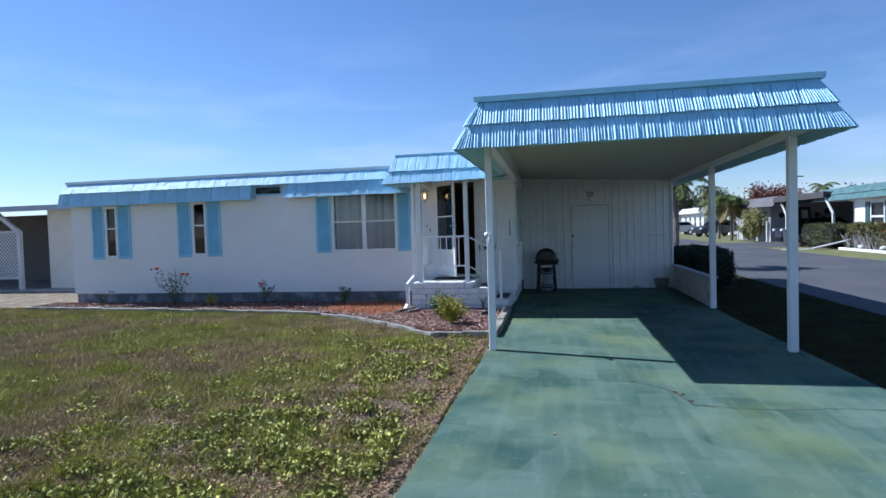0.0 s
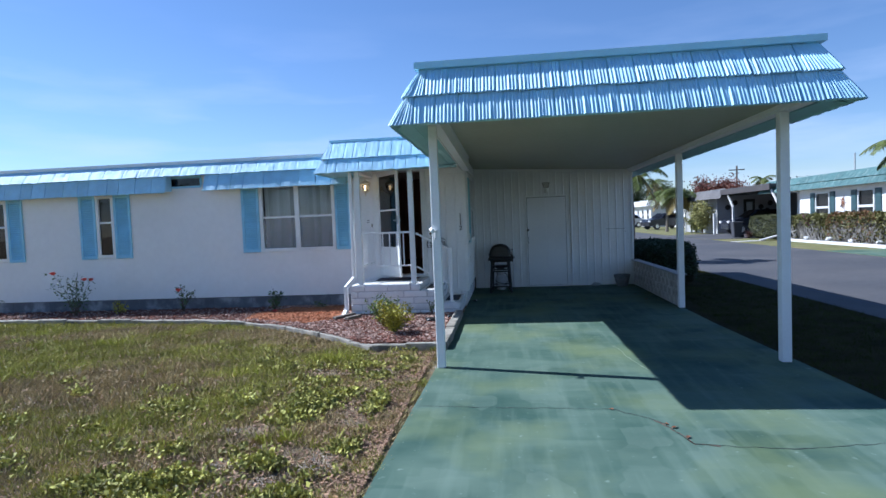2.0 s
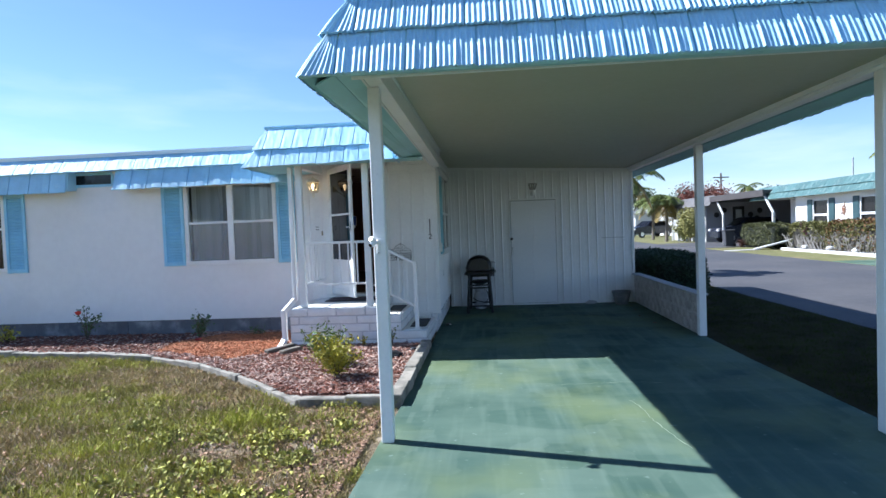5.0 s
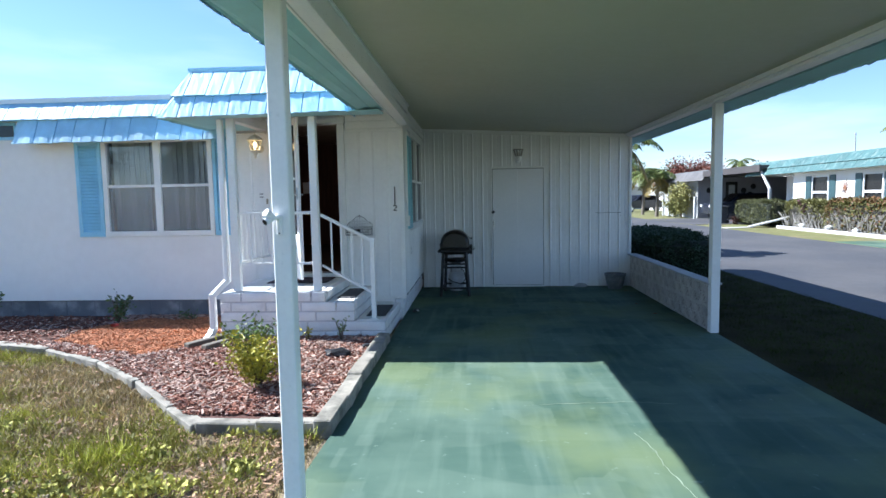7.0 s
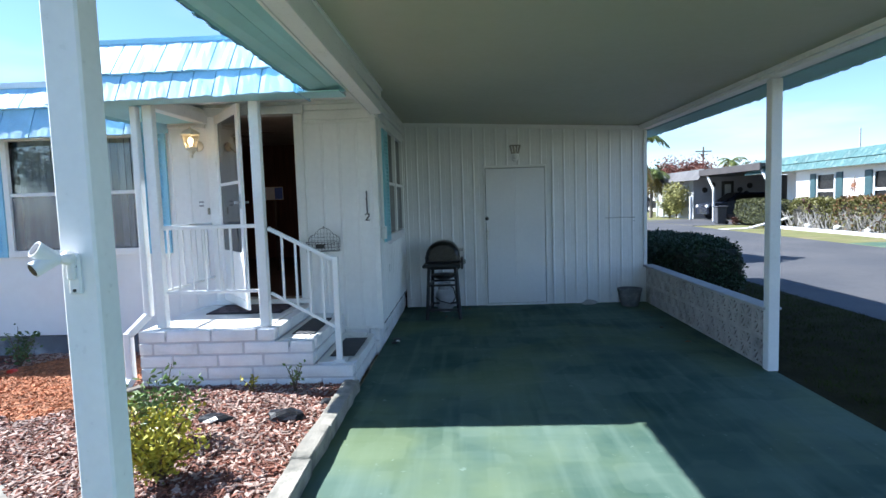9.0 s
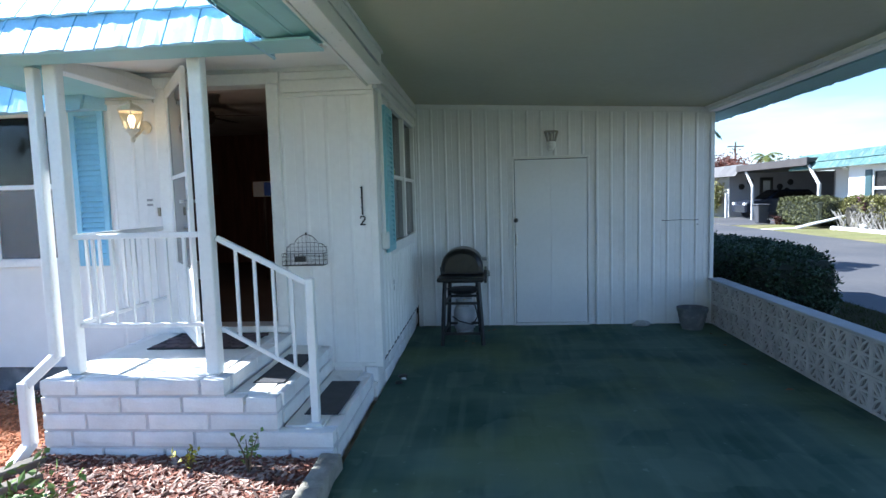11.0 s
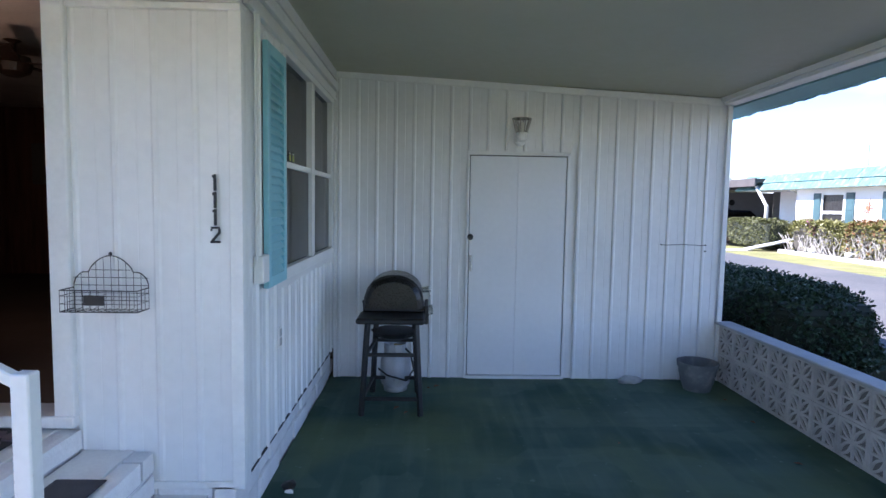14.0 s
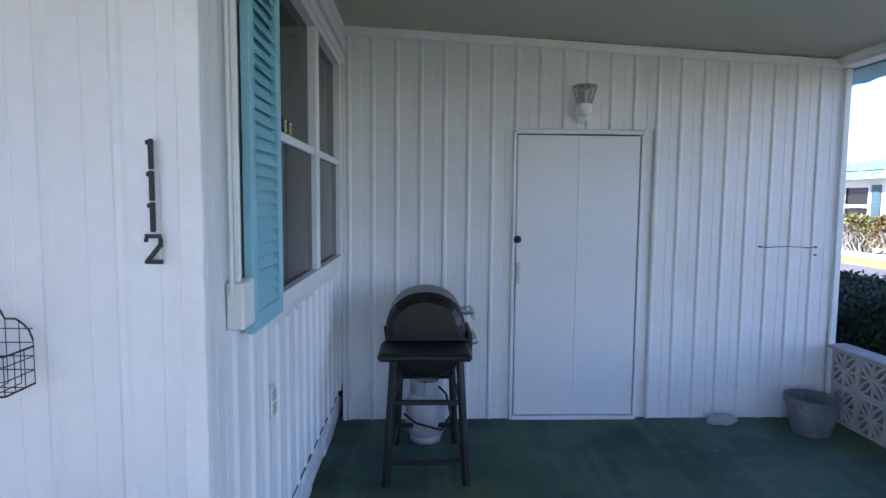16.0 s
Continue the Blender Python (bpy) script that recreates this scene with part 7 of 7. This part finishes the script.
part("lid", boxes((12.71, 13.29, 35.6, 36.2, 0.852, 0.93), bevel=0.03), RUBBER, bin_)
for y in (35.72, 36.08):
    bm = bmesh.new()
    rod(bm, (13.24, y - 0.03, 0.1), (13.24, y + 0.03, 0.1), 0.1, n=12)
    part("wheel", bm, BLACK, bin_)


# ---- palms, trees, poles ----
FROND = leafy("palm_frond_green", (0.10, 0.125, 0.025))
FROND_DRY = leafy("palm_frond_yellow", (0.26, 0.19, 0.05))
BARK = mat("grey_palm_bark", (0.20, 0.17, 0.14), 0.9, var=0.2, scale=3, bump=0.5, bscale=20)


def palm(at, h, n, length, seed, label, leaflet=0.5, dry=3):
    t = thing("palm_tree", at, label, "palm")
    rng = random.Random(seed)
    bm = bmesh.new()
    k = max(4, int(h / 0.4))
    for i in range(k):
        z0, z1 = h * i / k, h * (i + 1) / k
        rod(bm, (at[0] + 0.06 * math.sin(z0), at[1], at[2] + z0 - 0.05 * (i == 0)), (at[0] + 0.06 * math.sin(z1), at[1], at[2] + z1), 0.14 - 0.05 * i / k, 0.12 - 0.05 * i / k, 9)
    part("trunk", bm, BARK, t)
    top = Vector((at[0] + 0.06 * math.sin(h), at[1], at[2] + h))
    g = np.random.default_rng(seed)
    for f in range(n):
        a = 2.4 * f + rng.uniform(-0.2, 0.2)
        rise = rng.uniform(-0.2, 1.1) if f >= dry else rng.uniform(-0.9, -0.4)
        L4 = length * rng.uniform(0.8, 1.1)
        m = 10
        P = []
        p, d = top.copy(), Vector((math.cos(a), math.sin(a), rise)).normalized()
        for i in range(m + 1):
            P.append(p.copy())
            p = p + d * (L4 / m)
            d = (d + Vector((0, 0, -0.17))).normalized()
        bm = bmesh.new()
        for i in range(m):
            rod(bm, P[i], P[i + 1], 0.022 * (1 - i / m) + 0.006, 0.022 * (1 - (i + 1) / m) + 0.005, 5, False)
        for i in range(1, 36):
            u = i / 36 * m
            j = min(int(u), m - 1)
            q = P[j].lerp(P[j + 1], u - j)
            dd = (P[j + 1] - P[j]).normalized()
            side = dd.cross(Vector((0, 0, 1))).normalized()
            w = leaflet * math.sin(math.pi * (0.12 + 0.85 * i / 36)) + 0.06
            for s in (-1, 1):
                tip = q + side * s * w * 0.8 + dd * w * 0.45 + Vector((0, 0, -w * rng.uniform(0.25, 0.6)))
                mid = q.lerp(tip, 0.5) + Vector((0, 0, w * 0.1))
                e = dd * 0.018
                v0, v1, v2, v3 = bm.verts.new(q - e), bm.verts.new(mid - e * 1.4), bm.verts.new(tip), bm.verts.new(mid + e * 1.4)
                v4 = bm.verts.new(q + e)
                bm.faces.new((v0, v1, v3, v4))
                bm.faces.new((v1, v2, v3))
        part("frond", bm, FROND_DRY if f < dry else FROND, t)
    return t


palm((4.0, 21.0, -0.03), 3.1, 14, 1.45, 1, "slender palm with arching fronds behind the home", 0.38, 2)
palm((13.2, 47.6, -0.02), 3.1, 20, 1.9, 2, "short palm with drooping yellowing fronds beside the street", 0.7, 6)
palm((13.6, 52.6, -0.02), 3.3, 20, 2.0, 3, "short palm with drooping fronds beside the street", 0.7, 5)
palm((28.0, 68.0, -0.02), 4.9, 12, 1.7, 4, "palm rising behind the dark carport roof", 0.5, 3)
palm((13.35, 21.6, -0.02), 3.5, 18, 1.7, 5, "palm with hanging fronds beside the green driveway", 0.42, 4)
palm((21.0, 86.0, -0.02), 6.0, 14, 2.6, 6, "palm far down the street", 0.6, 3)


def tree(at, h, spread, leaf, n, seed, label, size=0.16, trunk=0.16):
    t = thing("tree", at, label, "tree")
    rng = random.Random(seed)
    bm = bmesh.new()
    rod(bm, (at[0], at[1], at[2] - 0.05), (at[0], at[1], at[2] + h * 0.4), trunk, trunk * 0.6, 9)
    pts = []
    for k in range(14):
        a, el = rng.uniform(0, 6.283), rng.uniform(0.15, 1.0)
        r0 = spread * rng.uniform(0.35, 1.0)
        end = Vector((at[0] + r0 * math.cos(a), at[1] + r0 * math.sin(a), at[2] + h * (0.45 + 0.5 * el)))
        st = Vector((at[0], at[1], at[2] + h * rng.uniform(0.25, 0.42)))
        mid = st.lerp(end, 0.5) + Vector((0, 0, 0.1 * h))
        rod(bm, st, mid, trunk * 0.4, trunk * 0.2, 6)
        rod(bm, mid, end, trunk * 0.2, 0.012, 6)
        for j in range(n // 14):
            c = mid.lerp(end, rng.uniform(0.2, 1.1))
            pts.append((c.x + rng.gauss(0, spread * 0.2), c.y + rng.gauss(0, spread * 0.2), max(c.z + rng.gauss(0, h * 0.07), at[2] + 0.1)))
    part("trunk", bm, BARK, t)
    hang(new("crown", leaves("crown", np.array(pts), size, size * 0.55, leaf, seed)), t)
    return t


shrub("variegated_bush", (13.9, 44.5, -0.02), 2.45, 0.8, 34, 3400, leafy("yellow_cream_leaf", (0.34, 0.32, 0.11)), 0.17, 61, "tall bush with yellow and green variegated leaves", "bush")
shrub("variegated_bush", (13.85, 45.6, -0.02), 1.7, 0.8, 30, 2400, leafy("cream_green_leaf", (0.27, 0.27, 0.10)), 0.17, 62, "broad bush with yellow and green variegated leaves", "bush")
tree((22.5, 66.0, -0.02), 5.2, 2.6, leafy("rust_red_leaf", (0.16, 0.055, 0.035)), 5000, 2, "bare-looking tree with rust-red foliage behind the roofs", 0.25)
for k, (x, y, h) in enumerate(((11.5, 118, 7), (16, 130, 8), (22, 112, 6.5), (30, 120, 8), (42, 125, 8), (55, 118, 7), (8, 135, 7), (70, 110, 8), (85, 100, 8), (-30, 90, 8), (-45, 80, 7))):
    tree((x, y, -0.02), h, h * 0.5, leafy("far_tree_leaf", (0.05, 0.07, 0.03)), 2200, 50 + k, "dark green tree far beyond the street", 0.5)["group"] = "far trees"
for k, (x, y, h) in enumerate(((-30, -42, 8), (-19, -46, 9), (-9, -44, 7), (2, -48, 9), (13, -44, 8), (-42, -40, 9))):
    tree((x, y, -0.03), h, h * 0.5, leafy("street_tree_leaf", (0.06, 0.085, 0.035)), 2200, 80 + k, "broad green tree standing across the lawn", 0.5)["group"] = "trees behind"
pole = thing("utility_pole", (27.5, 74.0, 0), "wooden utility pole with a crossarm", "utility pole")
POLE = mat("grey_pole_wood", (0.16, 0.13, 0.11), 0.9)
bm = bmesh.new()
rod(bm, (27.5, 74, -0.1), (27.5, 74, 6.9), 0.14, 0.1)
part("shaft", bm, POLE, pole)
bm = bmesh.new()
bar(bm, (26.6, 74, 6.4), (28.4, 74, 6.4), 0.1, 0.12)
part("crossarm", bm, POLE, pole)

# houses further down the street
def far_house(x, y0, y1, roof_mat, label, z=2.6):
    t = thing("house", (x + 3, (y0 + y1) / 2, 0), label, "house")
    wl = [(y, y + 1.0, 0.9, 2.1) for y in np.arange(y0 + 1, y1 - 1.5, 2.6)]
    part("wall", pierced(bmesh.new(), "y", y0, y1, -0.05, z, x, x + 0.15, wl), FAR_WHITE, t)
    for ya in (y0, y1 - 0.15):
        part("wall", boxes((x + 0.152, x + 6, ya, ya + 0.15, -0.05, z)), FAR_WHITE, t)
    for w in wl:
        house_window(t, x, *w, 1.5)
    bm = bmesh.new()
    v = [bm.verts.new(p) for p in ((x - 0.5, y0 - 0.4, z - 0.1), (x - 0.5, y1 + 0.4, z - 0.1), (x + 6.4, y1 + 0.4, z - 0.1), (x + 6.4, y0 - 0.4, z - 0.1), (x + 0.1, y0, z + 0.6), (x + 0.1, y1, z + 0.6), (x + 6, y1, z + 0.6), (x + 6, y0, z + 0.6))]
    for f in ((0, 1, 5, 4), (1, 2, 6, 5), (2, 3, 7, 6), (3, 0, 4, 7), (4, 5, 6, 7), (3, 2, 1, 0)):
        bm.faces.new([v[i] for i in f])
    part("roof", bm, roof_mat, t)


far_house(18.5, 58.5, 68, mat("dull_red_roof", (0.13, 0.035, 0.03), 0.6), "white house with a red roof far down the street")
far_house(17.0, 72, 84, mat("pale_roof", (0.5, 0.5, 0.5), 0.6), "white house with a pale roof far down the street")
far_house(17.0, 90, 104, mat("blue_grey_roof", (0.2, 0.25, 0.32), 0.6), "white house with a blue-grey roof far down the street")

# ---- neighbour beyond the lawn ----
left_house = thing("house", (-18, 18, 0), "cream house with a grey metal carport roof", "house")
CREAM_WALL = mat("cream_wall", (0.72, 0.69, 0.60), 0.7, var=0.05)
# dull brown holds the shade under the carport roof in its colour
DIM_WALL = mat("carport_shade_wall", (0.20, 0.18, 0.165), 0.8, var=0.08)
METAL_ROOF = mat("grey_blue_metal_roof", (0.36, 0.40, 0.46), 0.45, var=0.06, scale=1)
part("wall", boxes((-16.55, -13.0, 16.3, 16.45, -0.05, 2.6)), CREAM_WALL, left_house)
part("wall", boxes((-13.15, -13.0, 16.452, 26, -0.05, 2.6)), CREAM_WALL, left_house)
part("side_wall", boxes((-16.552, -16.40, 16.452, 19.4, -0.05, 2.6)), DIM_WALL, left_house)
part("back_wall", boxes((-30, -16.55, 19.4, 19.55, -0.05, 2.6)), DIM_WALL, left_house, "dull brown wall under the carport, coloured dark for shade")
part("door", boxes((-17.9, -17.0, 19.33, 19.398, 0.05, 2.1), bevel=0.01), DIM_WALL, left_house)
bm = bmesh.new()
v = [bm.verts.new(p) for p in ((-30, 15.6, 2.55), (-12.6, 15.6, 2.55), (-12.6, 26, 3.3), (-30, 26, 3.3), (-30, 15.6, 2.72), (-12.6, 15.6, 2.72), (-12.6, 26, 3.45), (-30, 26, 3.45))]
for f in ((3, 2, 1, 0), (4, 5, 6, 7), (0, 1, 5, 4), (1, 2, 6, 5), (2, 3, 7, 6), (3, 0, 4, 7)):
    bm.faces.new([v[i] for i in f])
part("roof", bm, METAL_ROOF, left_house)
bm = bmesh.new()
bar(bm, (-17.37, 16.0, -0.02), (-17.37, 16.0, 1.92), 0.12, 0.12)
bar(bm, (-17.37, 16.0, 1.88), (-18.35, 16.0, 2.62), 0.12, 0.12)
part("post", bm, FAR_WHITE, left_house)
bm = bmesh.new()
for k in range(24):
    o = k * 0.13
    for s in (1, -1):
        xa, za = (-20.3 + o, 0.38) if s > 0 else (-20.3 + o, 1.88)
        xb, zb = xa + 1.5, za + s * 1.5
        if xb > -17.44:
            f = (-17.44 - xa) / 1.5
            xb, zb = -17.44, za + s * 1.5 * f
        if xa < -17.5:
            bar(bm, (xa, 15.99 + 0.006 * s, za), (xb, 15.99 + 0.006 * s, zb), 0.008, 0.035)
box(bm, -20.4, -17.43, 15.96, 16.03, 1.88, 1.94)
box(bm, -20.4, -17.43, 15.96, 16.03, 0.34, 0.40)
part("lattice", bm, FAR_WHITE, left_house, "white lattice screen")
bm = bmesh.new()
lathe(bm, [(0.1, 0), (0.12, 0.05), (0.05, 0.14)], (-18.0, 19.25, 2.1), 10)
part("porch_lamp", bm, FAR_WHITE, left_house)
tagged(part("pavement_left", boxes((-30, -13.0, 15.3, 19.4, -0.2, 0.0)), mat("pale_concrete", (0.33, 0.32, 0.30), 0.9, var=0.1)), "pale concrete apron before the neighbour's house", "pavement", kind="structure")
